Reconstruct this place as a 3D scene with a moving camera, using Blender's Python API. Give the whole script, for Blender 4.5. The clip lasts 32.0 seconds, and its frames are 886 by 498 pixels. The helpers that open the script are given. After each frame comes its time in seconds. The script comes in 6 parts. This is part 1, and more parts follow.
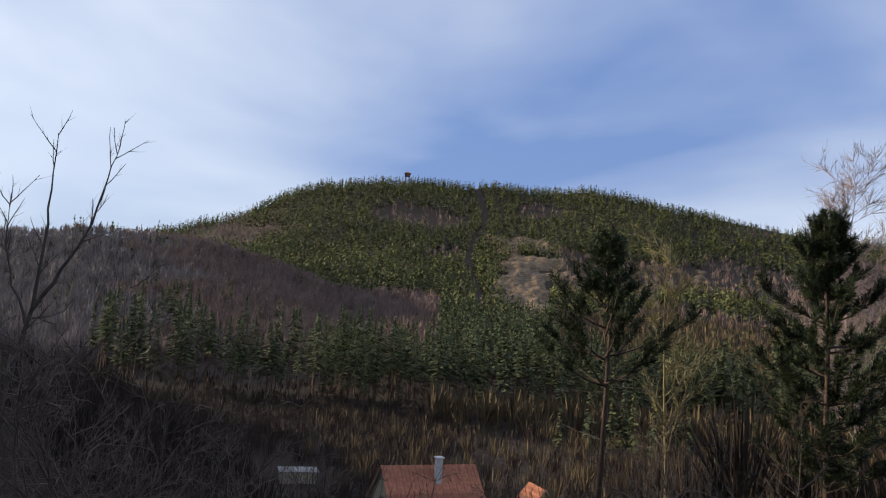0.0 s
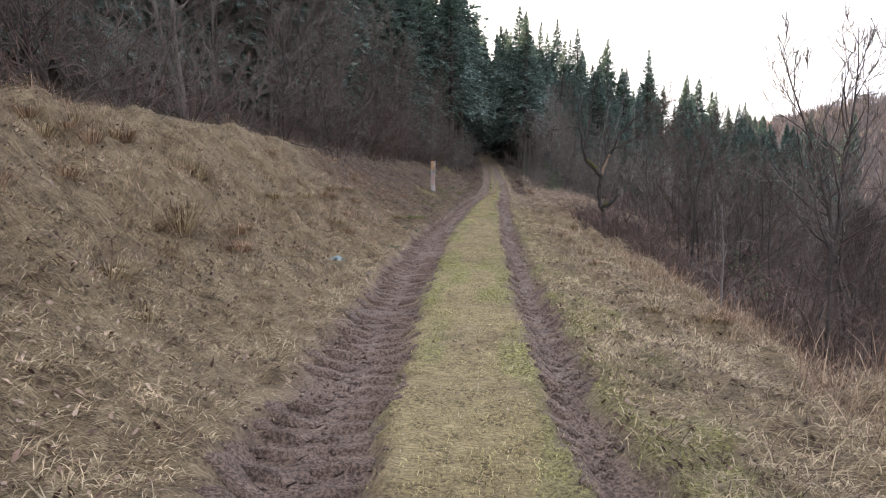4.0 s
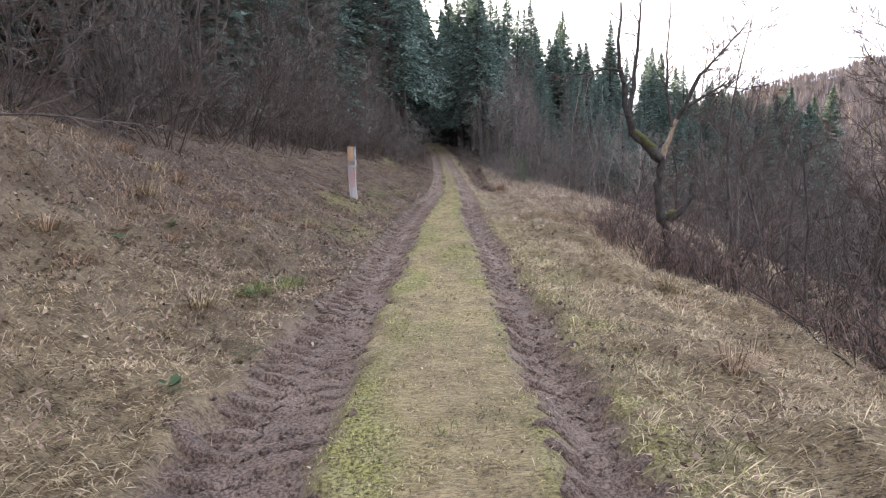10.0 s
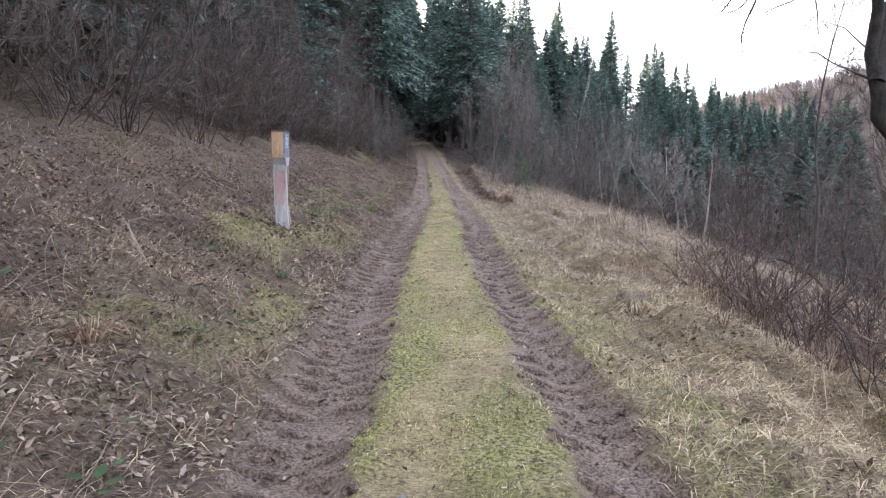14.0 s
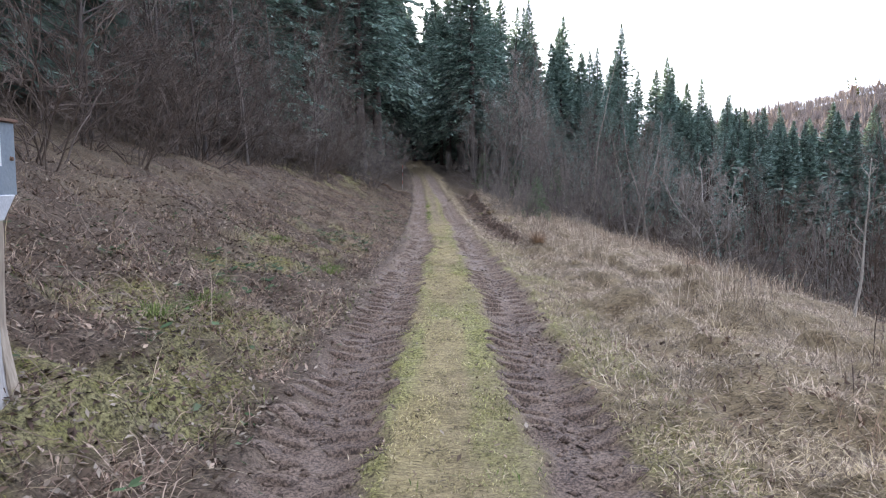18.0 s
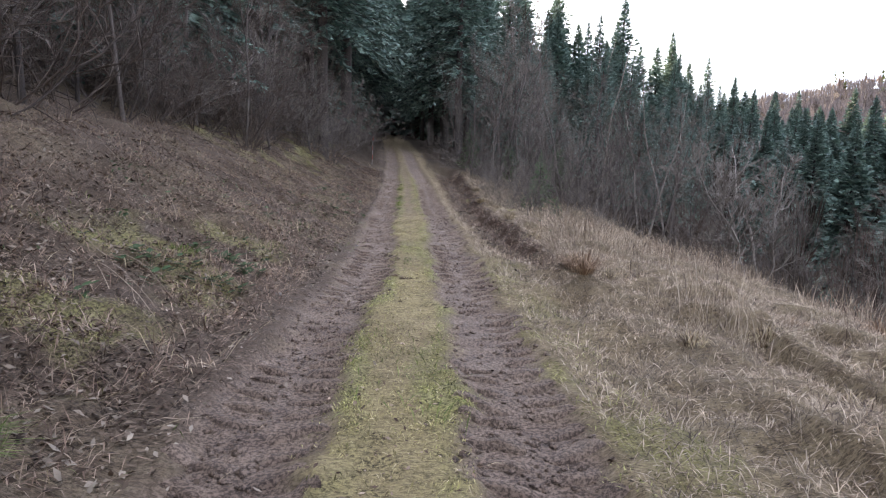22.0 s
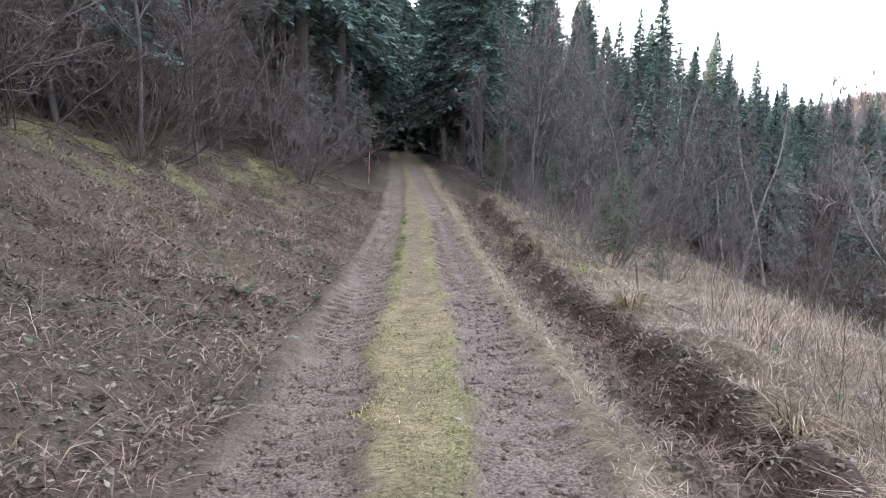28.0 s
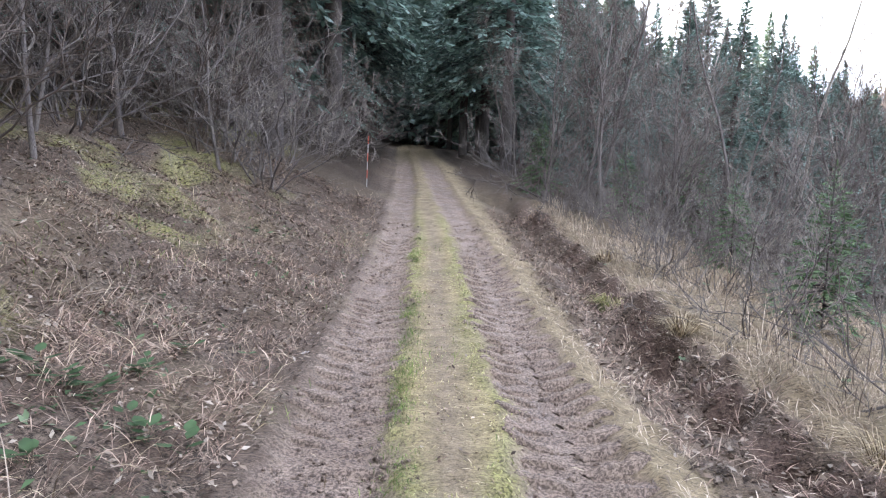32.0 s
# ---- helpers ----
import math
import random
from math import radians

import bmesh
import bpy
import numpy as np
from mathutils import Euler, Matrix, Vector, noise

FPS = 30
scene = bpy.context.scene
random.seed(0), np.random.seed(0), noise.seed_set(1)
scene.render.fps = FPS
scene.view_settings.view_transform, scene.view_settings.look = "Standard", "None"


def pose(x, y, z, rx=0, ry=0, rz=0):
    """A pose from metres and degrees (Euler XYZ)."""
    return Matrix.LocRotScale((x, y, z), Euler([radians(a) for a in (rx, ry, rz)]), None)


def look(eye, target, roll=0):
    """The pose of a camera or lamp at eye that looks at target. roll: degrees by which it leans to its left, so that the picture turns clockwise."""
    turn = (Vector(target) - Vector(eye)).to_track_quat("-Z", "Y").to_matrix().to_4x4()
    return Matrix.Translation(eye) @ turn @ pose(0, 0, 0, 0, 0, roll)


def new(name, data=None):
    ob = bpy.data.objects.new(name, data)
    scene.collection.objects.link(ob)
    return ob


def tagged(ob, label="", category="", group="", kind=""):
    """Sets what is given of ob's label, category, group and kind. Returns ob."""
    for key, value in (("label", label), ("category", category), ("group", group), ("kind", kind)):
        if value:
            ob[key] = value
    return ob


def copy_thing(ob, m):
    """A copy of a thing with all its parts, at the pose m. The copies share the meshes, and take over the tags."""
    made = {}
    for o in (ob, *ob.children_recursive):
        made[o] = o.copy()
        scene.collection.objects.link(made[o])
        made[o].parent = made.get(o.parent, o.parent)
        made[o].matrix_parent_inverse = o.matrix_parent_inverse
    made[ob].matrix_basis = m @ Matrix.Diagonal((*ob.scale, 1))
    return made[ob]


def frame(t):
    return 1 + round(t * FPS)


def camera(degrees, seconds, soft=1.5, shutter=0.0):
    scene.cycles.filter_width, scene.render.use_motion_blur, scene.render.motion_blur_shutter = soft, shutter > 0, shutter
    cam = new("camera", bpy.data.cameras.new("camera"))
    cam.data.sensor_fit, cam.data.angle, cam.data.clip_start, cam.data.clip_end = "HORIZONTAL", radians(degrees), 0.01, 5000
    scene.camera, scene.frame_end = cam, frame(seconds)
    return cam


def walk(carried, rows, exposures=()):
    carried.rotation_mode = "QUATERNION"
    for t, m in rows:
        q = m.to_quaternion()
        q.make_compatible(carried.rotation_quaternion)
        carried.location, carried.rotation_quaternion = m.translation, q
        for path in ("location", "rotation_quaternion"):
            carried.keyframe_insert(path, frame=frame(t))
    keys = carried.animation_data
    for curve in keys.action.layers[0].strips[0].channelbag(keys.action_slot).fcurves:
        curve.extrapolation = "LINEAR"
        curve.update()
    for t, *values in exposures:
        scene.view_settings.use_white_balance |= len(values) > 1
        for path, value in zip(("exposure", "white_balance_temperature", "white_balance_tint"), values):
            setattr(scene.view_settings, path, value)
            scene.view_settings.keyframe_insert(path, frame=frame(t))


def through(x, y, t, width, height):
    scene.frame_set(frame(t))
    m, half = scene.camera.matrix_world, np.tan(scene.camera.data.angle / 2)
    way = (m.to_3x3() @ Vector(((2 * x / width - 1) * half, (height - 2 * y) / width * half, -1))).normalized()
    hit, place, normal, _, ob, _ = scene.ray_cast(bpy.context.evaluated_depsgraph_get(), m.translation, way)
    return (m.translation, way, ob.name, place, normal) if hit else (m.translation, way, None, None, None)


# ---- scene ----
cam = camera(67.44, 32.0, 1.15)
EXPOSURES = [(0, 0.28, 6900, 11), (1, 0.38, 7000, 12), (1.5, 0.4, 7100, 12), (2, 0.25, 7400, 12), (2.5, 0.5, 7700, 13), (3, 0.85, 8100, 15), (3.5, 1.6, 8400, 17), (4, 2.05, 8600, 18), (7, 1.85, 8600, 18), (9, 2.15, 8400, 18), (11, 2.55, 8000, 17), (14, 2.55, 7700, 15), (17, 2.4, 7600, 14), (20, 2.65, 7800, 14), (22, 2.25, 7900, 15), (23, 2.6, 7900, 15), (25, 2.65, 7600, 14), (28, 2.72, 7600, 14), (30, 2.93, 7600, 14), (32, 3.2, 7600, 13)]
PATH = [
    (0, (0.944, -0.073, 1.498), (5.236, 2.418, 2.112), 4.41),
    (0.5, (1.114, -0.037, 1.505), (5.272, 2.700, 1.973), 3.74),
    (1, (1.214, 0.118, 1.496), (4.925, 3.458, 1.764), 4.27),
    (1.5, (1.233, 0.349, 1.524), (4.169, 4.396, 1.529), 2.08),
    (2, (1.218, 0.718, 1.522), (2.944, 5.404, 1.279), -0.29),
    (2.5, (1.003, 1.231, 1.479), (1.597, 6.181, 1.106), -0.26),
    (3, (0.732, 1.900, 1.451), (0.620, 6.874, 0.957), -1.99),
    (3.5, (0.533, 2.763, 1.477), (-0.120, 7.687, 0.905), -3.08),
    (4, (0.361, 3.786, 1.513), (-0.042, 8.733, 0.916), -0.11),
    (4.5, (0.289, 4.736, 1.535), (0.106, 9.699, 0.962), -1.45),
    (6.5, (0.062, 8.158, 1.518), (0.173, 13.135, 1.046), -2.11),
    (7, (0.009, 9.127, 1.496), (0.054, 14.100, 0.985), -1.49),
    (7.5, (-0.012, 10.122, 1.502), (0.039, 15.093, 0.969), -1.16),
    (8, (0.026, 11.149, 1.502), (0.083, 16.113, 0.898), -2.06),
    (8.5, (-0.028, 12.128, 1.516), (0.017, 17.090, 0.900), -0.85),
    (9, (0.017, 13.104, 1.493), (0.137, 18.067, 0.902), -2.37),
    (9.5, (-0.026, 14.022, 1.441), (0.040, 18.975, 0.760), -1.04),
    (10, (-0.017, 14.926, 1.450), (-0.060, 19.882, 0.783), -2.20),
    (10.5, (-0.143, 15.691, 1.438), (-0.376, 20.634, 0.722), -0.74),
    (11, (-0.264, 16.565, 1.472), (-0.494, 21.514, 0.800), -0.41),
    (11.5, (-0.267, 17.465, 1.511), (-0.385, 22.419, 0.844), -1.48),
    (12, (-0.289, 18.422, 1.528), (-0.251, 23.385, 0.921), -1.65),
    (12.5, (-0.217, 19.323, 1.492), (-0.024, 24.280, 0.865), -2.56),
    (13, (-0.271, 20.200, 1.490), (-0.061, 25.145, 0.778), -0.12),
    (13.5, (-0.252, 21.007, 1.492), (-0.064, 25.950, 0.759), -0.05),
    (14, (-0.275, 21.834, 1.517), (-0.164, 26.784, 0.820), -0.26),
    (14.5, (-0.265, 22.584, 1.563), (-0.012, 27.548, 1.023), -1.36),
    (16.5, (-0.329, 25.678, 1.499), (-0.049, 30.635, 0.909), 0.91),
    (17, (-0.330, 26.354, 1.506), (0.069, 31.308, 0.961), -0.18),
    (17.5, (-0.252, 27.107, 1.526), (0.104, 32.057, 0.919), -0.53),
    (18, (-0.235, 27.860, 1.544), (-0.116, 32.831, 1.020), -0.81),
    (18.5, (-0.218, 28.764, 1.551), (-0.319, 33.741, 1.086), -1.42),
    (19, (-0.284, 29.567, 1.526), (-0.553, 34.536, 1.036), -0.21),
    (19.5, (-0.233, 30.377, 1.477), (-0.358, 35.345, 0.924), 0.21),
    (20, (-0.172, 31.238, 1.459), (-0.083, 36.208, 0.918), 0.56),
    (20.5, (-0.115, 32.067, 1.480), (0.225, 37.026, 0.938), 0.70),
    (21, (-0.004, 32.962, 1.459), (0.406, 37.913, 0.888), 1.34),
    (21.5, (0.032, 33.853, 1.450), (0.394, 38.803, 0.847), 2.93),
    (22, (0.089, 34.733, 1.440), (0.367, 39.679, 0.761), 1.46),
    (22.5, (0.037, 35.508, 1.398), (0.159, 40.463, 0.742), 1.99),
    (23, (-0.029, 36.299, 1.403), (-0.019, 41.253, 0.726), 1.55),
    (23.5, (-0.101, 36.974, 1.433), (-0.117, 41.923, 0.722), 1.30),
    (24, (-0.196, 37.669, 1.493), (-0.092, 42.619, 0.796), 2.27),
    (24.5, (-0.175, 38.328, 1.484), (0.052, 43.283, 0.854), 2.65),
    (25, (-0.182, 39.058, 1.452), (0.176, 44.018, 0.933), 2.48),
    (25.5, (-0.104, 39.716, 1.399), (0.409, 44.670, 0.954), 0.39),
    (27.5, (0.171, 42.226, 1.475), (0.506, 47.191, 0.988), 1.71),
    (28, (0.184, 43.177, 1.448), (0.375, 48.142, 0.890), 1.08),
    (28.5, (0.115, 44.026, 1.429), (0.153, 48.998, 0.894), 0.99),
    (29, (0.082, 44.944, 1.475), (0.179, 49.922, 1.018), -0.62),
    (29.5, (0.137, 45.824, 1.512), (0.309, 50.797, 1.025), -0.61),
    (30, (0.091, 46.749, 1.511), (0.258, 51.711, 0.926), 1.94),
    (30.5, (0.119, 47.588, 1.475), (0.268, 52.538, 0.788), 1.32),
    (31, (0.037, 48.465, 1.485), (0.060, 53.426, 0.866), 1.64),
    (31.5, (0.014, 49.255, 1.514), (0.089, 54.220, 0.929), 1.36),
    (32, (-0.011, 50.076, 1.551), (0.110, 55.039, 0.962), 1.50),
]
walk(cam, [(t, look(eye, target, roll)) for t, eye, target, roll in PATH], EXPOSURES)

# ---- light ----
SUN_BEARING, SUN_HEIGHT = -14.7, 14.0
world = bpy.data.worlds.new("sky")
scene.world = world
world.use_nodes = True
wn, wl = world.node_tree.nodes, world.node_tree.links
sky = wn.new("ShaderNodeTexSky")
sky.sky_type, sky.sun_disc = "NISHITA", False
sky.sun_elevation, sky.sun_rotation = radians(SUN_HEIGHT), radians(SUN_BEARING)
sky.air_density, sky.dust_density, sky.ozone_density = 1.0, 0.5, 1.6
coord = wn.new("ShaderNodeTexCoord")
squash = wn.new("ShaderNodeMapping")
squash.inputs["Scale"].default_value = (1.0, 1.0, 2.4)
cloud = wn.new("ShaderNodeTexNoise")
cloud.inputs["Scale"].default_value, cloud.inputs["Detail"].default_value, cloud.inputs["Roughness"].default_value = 1.5, 4.5, 0.46
cloud.inputs["Distortion"].default_value = 0.35
ramp = wn.new("ShaderNodeValToRGB")
ramp.color_ramp.elements[0].position, ramp.color_ramp.elements[1].position = 0.31, 0.68
haze = wn.new("ShaderNodeMixRGB")
haze.inputs["Fac"].default_value = 0.72
veil = wn.new("ShaderNodeMixRGB")
veil.inputs["Color1"].default_value, veil.inputs["Color2"].default_value = (1.7, 2.9, 6.4, 1), (7.0, 8.0, 10.0, 1)
wl.new(coord.outputs["Generated"], squash.inputs["Vector"])
wl.new(squash.outputs["Vector"], cloud.inputs["Vector"])
wl.new(cloud.outputs["Fac"], ramp.inputs["Fac"])
wl.new(ramp.outputs["Color"], veil.inputs["Fac"])
wl.new(veil.outputs["Color"], haze.inputs["Color2"])
wl.new(sky.outputs["Color"], haze.inputs["Color1"])
wl.new(haze.outputs["Color"], wn["Background"].inputs["Color"])
wn["Background"].inputs["Strength"].default_value = 0.10
sun = new("sun", bpy.data.lights.new("sun", "SUN"))
sun.data.energy, sun.data.angle, sun.data.color = 4.8, radians(0.53), (1.0, 0.87, 0.68)
_b, _e = radians(SUN_BEARING), radians(SUN_HEIGHT)
SUN_WAY = Vector((math.sin(_b) * math.cos(_e), math.cos(_b) * math.cos(_e), math.sin(_e)))
sun.matrix_world = look(SUN_WAY * 100, (0, 0, 0))


# ---- materials ----
def nodes_of(name):
    m = bpy.data.materials.new(name)
    m.use_nodes = True
    return m, m.node_tree.nodes, m.node_tree.links, m.node_tree.nodes["Principled BSDF"]


def surface(name, dark, light, size, rough=0.85, bump=0.3, fine=None, vary=0.25, metal=0.0, stretch=(1, 1, 1), island=False):
    """Two colours mixed by noise at two scales, with a bump and a shift from piece to piece."""
    m, n, l, b = nodes_of(name)
    tc, mp = n.new("ShaderNodeTexCoord"), n.new("ShaderNodeMapping")
    mp.inputs["Scale"].default_value = stretch
    l.new(tc.outputs["Object"], mp.inputs["Vector"])
    a, c = n.new("ShaderNodeTexNoise"), n.new("ShaderNodeTexNoise")
    a.inputs["Scale"].default_value, a.inputs["Detail"].default_value = 1.0 / size, 5.0
    c.inputs["Scale"].default_value, c.inputs["Detail"].default_value = (fine or 9.0 / size), 4.0
    for t in (a, c):
        l.new(mp.outputs["Vector"], t.inputs["Vector"])
    add = n.new("ShaderNodeMath")
    add.operation = "ADD"
    l.new(a.outputs["Fac"], add.inputs[0])
    l.new(c.outputs["Fac"], add.inputs[1])
    r = n.new("ShaderNodeValToRGB")
    r.color_ramp.elements[0].position, r.color_ramp.elements[1].position = 0.36, 0.64
    r.color_ramp.elements[0].color, r.color_ramp.elements[1].color = (*dark, 1), (*light, 1)
    half = n.new("ShaderNodeMath")
    half.operation = "MULTIPLY"
    half.inputs[1].default_value = 0.5
    l.new(add.outputs["Value"], half.inputs[0])
    l.new(half.outputs["Value"], r.inputs["Fac"])
    hsv = n.new("ShaderNodeHueSaturation")
    l.new(r.outputs["Color"], hsv.inputs["Color"])
    if island:
        pick = n.new("ShaderNodeNewGeometry").outputs["Random Per Island"]
    else:
        pick = n.new("ShaderNodeObjectInfo").outputs["Random"]
    ran = n.new("ShaderNodeMapRange")
    ran.inputs["To Min"].default_value, ran.inputs["To Max"].default_value = 1 - vary, 1 + vary
    l.new(pick, ran.inputs["Value"])
    l.new(ran.outputs["Result"], hsv.inputs["Value"])
    l.new(hsv.outputs["Color"], b.inputs["Base Color"])
    b.inputs["Roughness"].default_value, b.inputs["Metallic"].default_value = rough, metal
    if bump:
        bp = n.new("ShaderNodeBump")
        bp.inputs["Strength"].default_value, bp.inputs["Distance"].default_value = bump, 0.02
        l.new(c.outputs["Fac"], bp.inputs["Height"])
        l.new(bp.outputs["Normal"], b.inputs["Normal"])
    return m


def blades(name, a, b_, c, rough=0.7, through=0.25):
    """Leaves, needles and grass: a colour of its own for each blade, with light coming through."""
    m, n, l, b = nodes_of(name)
    r = n.new("ShaderNodeValToRGB")
    e = r.color_ramp.elements
    e[0].color, e[1].color = (*a, 1), (*c, 1)
    e.new(0.62).color = (*b_, 1)
    e.new(0.30).color = (*[0.75 * u + 0.25 * v for u, v in zip(a, b_)], 1)
    geo = n.new("ShaderNodeNewGeometry")
    l.new(geo.outputs["Random Per Island"], r.inputs["Fac"])
    tc, no = n.new("ShaderNodeTexCoord"), n.new("ShaderNodeTexNoise")
    no.inputs["Scale"].default_value = 0.9
    l.new(tc.outputs["Object"], no.inputs["Vector"])
    hsv, ran = n.new("ShaderNodeHueSaturation"), n.new("ShaderNodeMapRange")
    ran.inputs["From Min"].default_value, ran.inputs["From Max"].default_value = 0.32, 0.68
    ran.inputs["To Min"].default_value, ran.inputs["To Max"].default_value = 0.38, 1.68
    clump, both = n.new("ShaderNodeTexNoise"), n.new("ShaderNodeMixRGB")
    clump.inputs["Scale"].default_value = 6.0
    l.new(tc.outputs["Object"], clump.inputs["Vector"])
    both.inputs["Fac"].default_value = 0.6
    l.new(no.outputs["Fac"], both.inputs["Color1"])
    l.new(clump.outputs["Fac"], both.inputs["Color2"])
    l.new(both.outputs["Color"], ran.inputs["Value"])
    l.new(ran.outputs["Result"], hsv.inputs["Value"])
    l.new(r.outputs["Color"], hsv.inputs["Color"])
    l.new(hsv.outputs["Color"], b.inputs["Base Color"])
    b.inputs["Roughness"].default_value, b.inputs["Specular IOR Level"].default_value = rough, 0.2
    if through:
        tr, mix = n.new("ShaderNodeBsdfTranslucent"), n.new("ShaderNodeMixShader")
        mix.inputs["Fac"].default_value = through
        l.new(hsv.outputs["Color"], tr.inputs["Color"])
        l.new(b.outputs["BSDF"], mix.inputs[1])
        l.new(tr.outputs["BSDF"], mix.inputs[2])
        l.new(mix.outputs["Shader"], n["Material Output"].inputs["Surface"])
    return m


def ground_material():
    m, n, l, b = nodes_of("ground")
    tc = n.new("ShaderNodeTexCoord")

    def noise_at(scale, detail=5.0, rough=0.6):
        t = n.new("ShaderNodeTexNoise")
        t.inputs["Scale"].default_value, t.inputs["Detail"].default_value, t.inputs["Roughness"].default_value = scale, detail, rough
        l.new(tc.outputs["Object"], t.inputs["Vector"])
        return t.outputs["Fac"]

    def two(fac, a, c, lo=0.41, hi=0.60):
        r = n.new("ShaderNodeValToRGB")
        r.color_ramp.elements[0].position, r.color_ramp.elements[1].position = lo, hi
        r.color_ramp.elements[0].color, r.color_ramp.elements[1].color = (*a, 1), (*c, 1)
        l.new(fac, r.inputs["Fac"])
        return r.outputs["Color"]

    def zone(name):
        a = n.new("ShaderNodeAttribute")
        a.attribute_name = name
        return a.outputs["Fac"]

    def mix(fac, a, c):
        x = n.new("ShaderNodeMixRGB")
        l.new(fac, x.inputs["Fac"])
        l.new(a, x.inputs["Color1"])
        l.new(c, x.inputs["Color2"])
        return x.outputs["Color"]

    def fibres(turn, long, thin):
        mp, t = n.new("ShaderNodeMapping"), n.new("ShaderNodeTexNoise")
        mp.inputs["Rotation"].default_value = (0, 0, radians(turn))
        mp.inputs["Scale"].default_value = (long, thin, long)
        t.inputs["Scale"].default_value, t.inputs["Detail"].default_value, t.inputs["Distortion"].default_value = 1.0, 4.0, 1.6
        l.new(tc.outputs["Object"], mp.inputs["Vector"])
        l.new(mp.outputs["Vector"], t.inputs["Vector"])
        return t.outputs["Fac"]

    def most(a, c):
        x = n.new("ShaderNodeMath")
        x.operation = "MAXIMUM"
        l.new(a, x.inputs[0])
        l.new(c, x.inputs[1])
        return x.outputs["Value"]

    fine, mid, big = noise_at(40, 7, 0.78), noise_at(6.5), noise_at(0.7)
    patch = two(noise_at(4.5, 4.0), (0, 0, 0), (1, 1, 1), 0.40, 0.60)
    grit = noise_at(52, 6, 0.74)
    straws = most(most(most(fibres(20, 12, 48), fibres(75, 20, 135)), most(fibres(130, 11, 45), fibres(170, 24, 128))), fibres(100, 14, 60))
    # The near-black low ends of straw and litter paint shade between the stalks.
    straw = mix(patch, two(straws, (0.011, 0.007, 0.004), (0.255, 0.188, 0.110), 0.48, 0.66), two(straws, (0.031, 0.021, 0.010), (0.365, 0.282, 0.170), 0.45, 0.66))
    soil_dark = mix(patch, two(grit, (0.048, 0.032, 0.025), (0.202, 0.139, 0.104), 0.44, 0.57), two(grit, (0.082, 0.056, 0.042), (0.271, 0.192, 0.144), 0.44, 0.57))
    soil_pale = mix(patch, two(grit, (0.079, 0.055, 0.041), (0.283, 0.204, 0.154), 0.44, 0.57), two(grit, (0.116, 0.083, 0.062), (0.365, 0.270, 0.205), 0.44, 0.57))
    soil = mix(zone("dry"), soil_dark, soil_pale)
    moss_dry = mix(patch, two(fine, (0.045, 0.034, 0.018), (0.386, 0.305, 0.150), 0.41, 0.58), two(straws, (0.050, 0.036, 0.018), (0.450, 0.356, 0.186), 0.46, 0.66))
    moss_green = mix(patch, two(fine, (0.038, 0.037, 0.012), (0.340, 0.318, 0.108), 0.41, 0.57), two(fine, (0.040, 0.034, 0.014), (0.360, 0.325, 0.150), 0.41, 0.57))
    moss = mix(zone("fresh"), moss_dry, moss_green)
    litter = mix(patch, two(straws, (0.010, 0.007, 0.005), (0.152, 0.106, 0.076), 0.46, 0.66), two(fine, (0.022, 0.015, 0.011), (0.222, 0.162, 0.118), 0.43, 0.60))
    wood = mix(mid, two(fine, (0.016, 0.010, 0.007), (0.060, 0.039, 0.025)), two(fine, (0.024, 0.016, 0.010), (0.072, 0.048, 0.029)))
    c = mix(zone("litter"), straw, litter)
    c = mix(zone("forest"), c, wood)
    c = mix(zone("moss"), c, moss)
    c = mix(zone("soil"), c, soil)
    clay = mix(mid, two(fine, (0.045, 0.028, 0.020), (0.135, 0.085, 0.062)), two(fine, (0.075, 0.045, 0.034), (0.17, 0.11, 0.082)))
    c = mix(zone("clay"), c, clay)
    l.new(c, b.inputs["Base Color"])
    wet, sheen = n.new("ShaderNodeMath"), n.new("ShaderNodeMapRange")
    wet.operation = "MULTIPLY"
    l.new(zone("soil"), wet.inputs[0])
    l.new(two(noise_at(2.2, 4.0), (0.15, 0.15, 0.15), (1, 1, 1), 0.38, 0.62), wet.inputs[1])
    sheen.inputs["To Min"].default_value, sheen.inputs["To Max"].default_value = 0.95, 0.60
    l.new(wet.outputs["Value"], sheen.inputs["Value"])
    l.new(sheen.outputs["Result"], b.inputs["Roughness"])
    b.inputs["Specular IOR Level"].default_value = 0.3
    bp = n.new("ShaderNodeBump")
    bp.inputs["Strength"].default_value, bp.inputs["Distance"].default_value = 0.9, 0.022
    l.new(fine, bp.inputs["Height"])
    l.new(bp.outputs["Normal"], b.inputs["Normal"])
    return m


M_GROUND = ground_material()
M_BARK = surface("grey_bark", (0.06, 0.048, 0.042), (0.19, 0.16, 0.14), 0.12, 0.95, 0.8, stretch=(1, 1, 0.25))
M_BARK_DARK = surface("dark_bark", (0.03, 0.025, 0.022), (0.10, 0.08, 0.07), 0.10, 0.95, 0.8, stretch=(1, 1, 0.25))
M_BARK_PALE = surface("pale_bark", (0.22, 0.19, 0.16), (0.45, 0.40, 0.34), 0.15, 0.9, 0.5, stretch=(1, 1, 0.4))
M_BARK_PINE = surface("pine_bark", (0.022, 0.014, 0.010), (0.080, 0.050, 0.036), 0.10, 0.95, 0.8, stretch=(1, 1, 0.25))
M_TWIG = surface("brown_twig", (0.050, 0.036, 0.028), (0.131, 0.096, 0.075), 0.3, 0.9, 0.0, vary=0.35)
M_TWIG_GREY = surface("grey_twig", (0.090, 0.076, 0.064), (0.225, 0.19, 0.16), 0.3, 0.9, 0.0, vary=0.3)
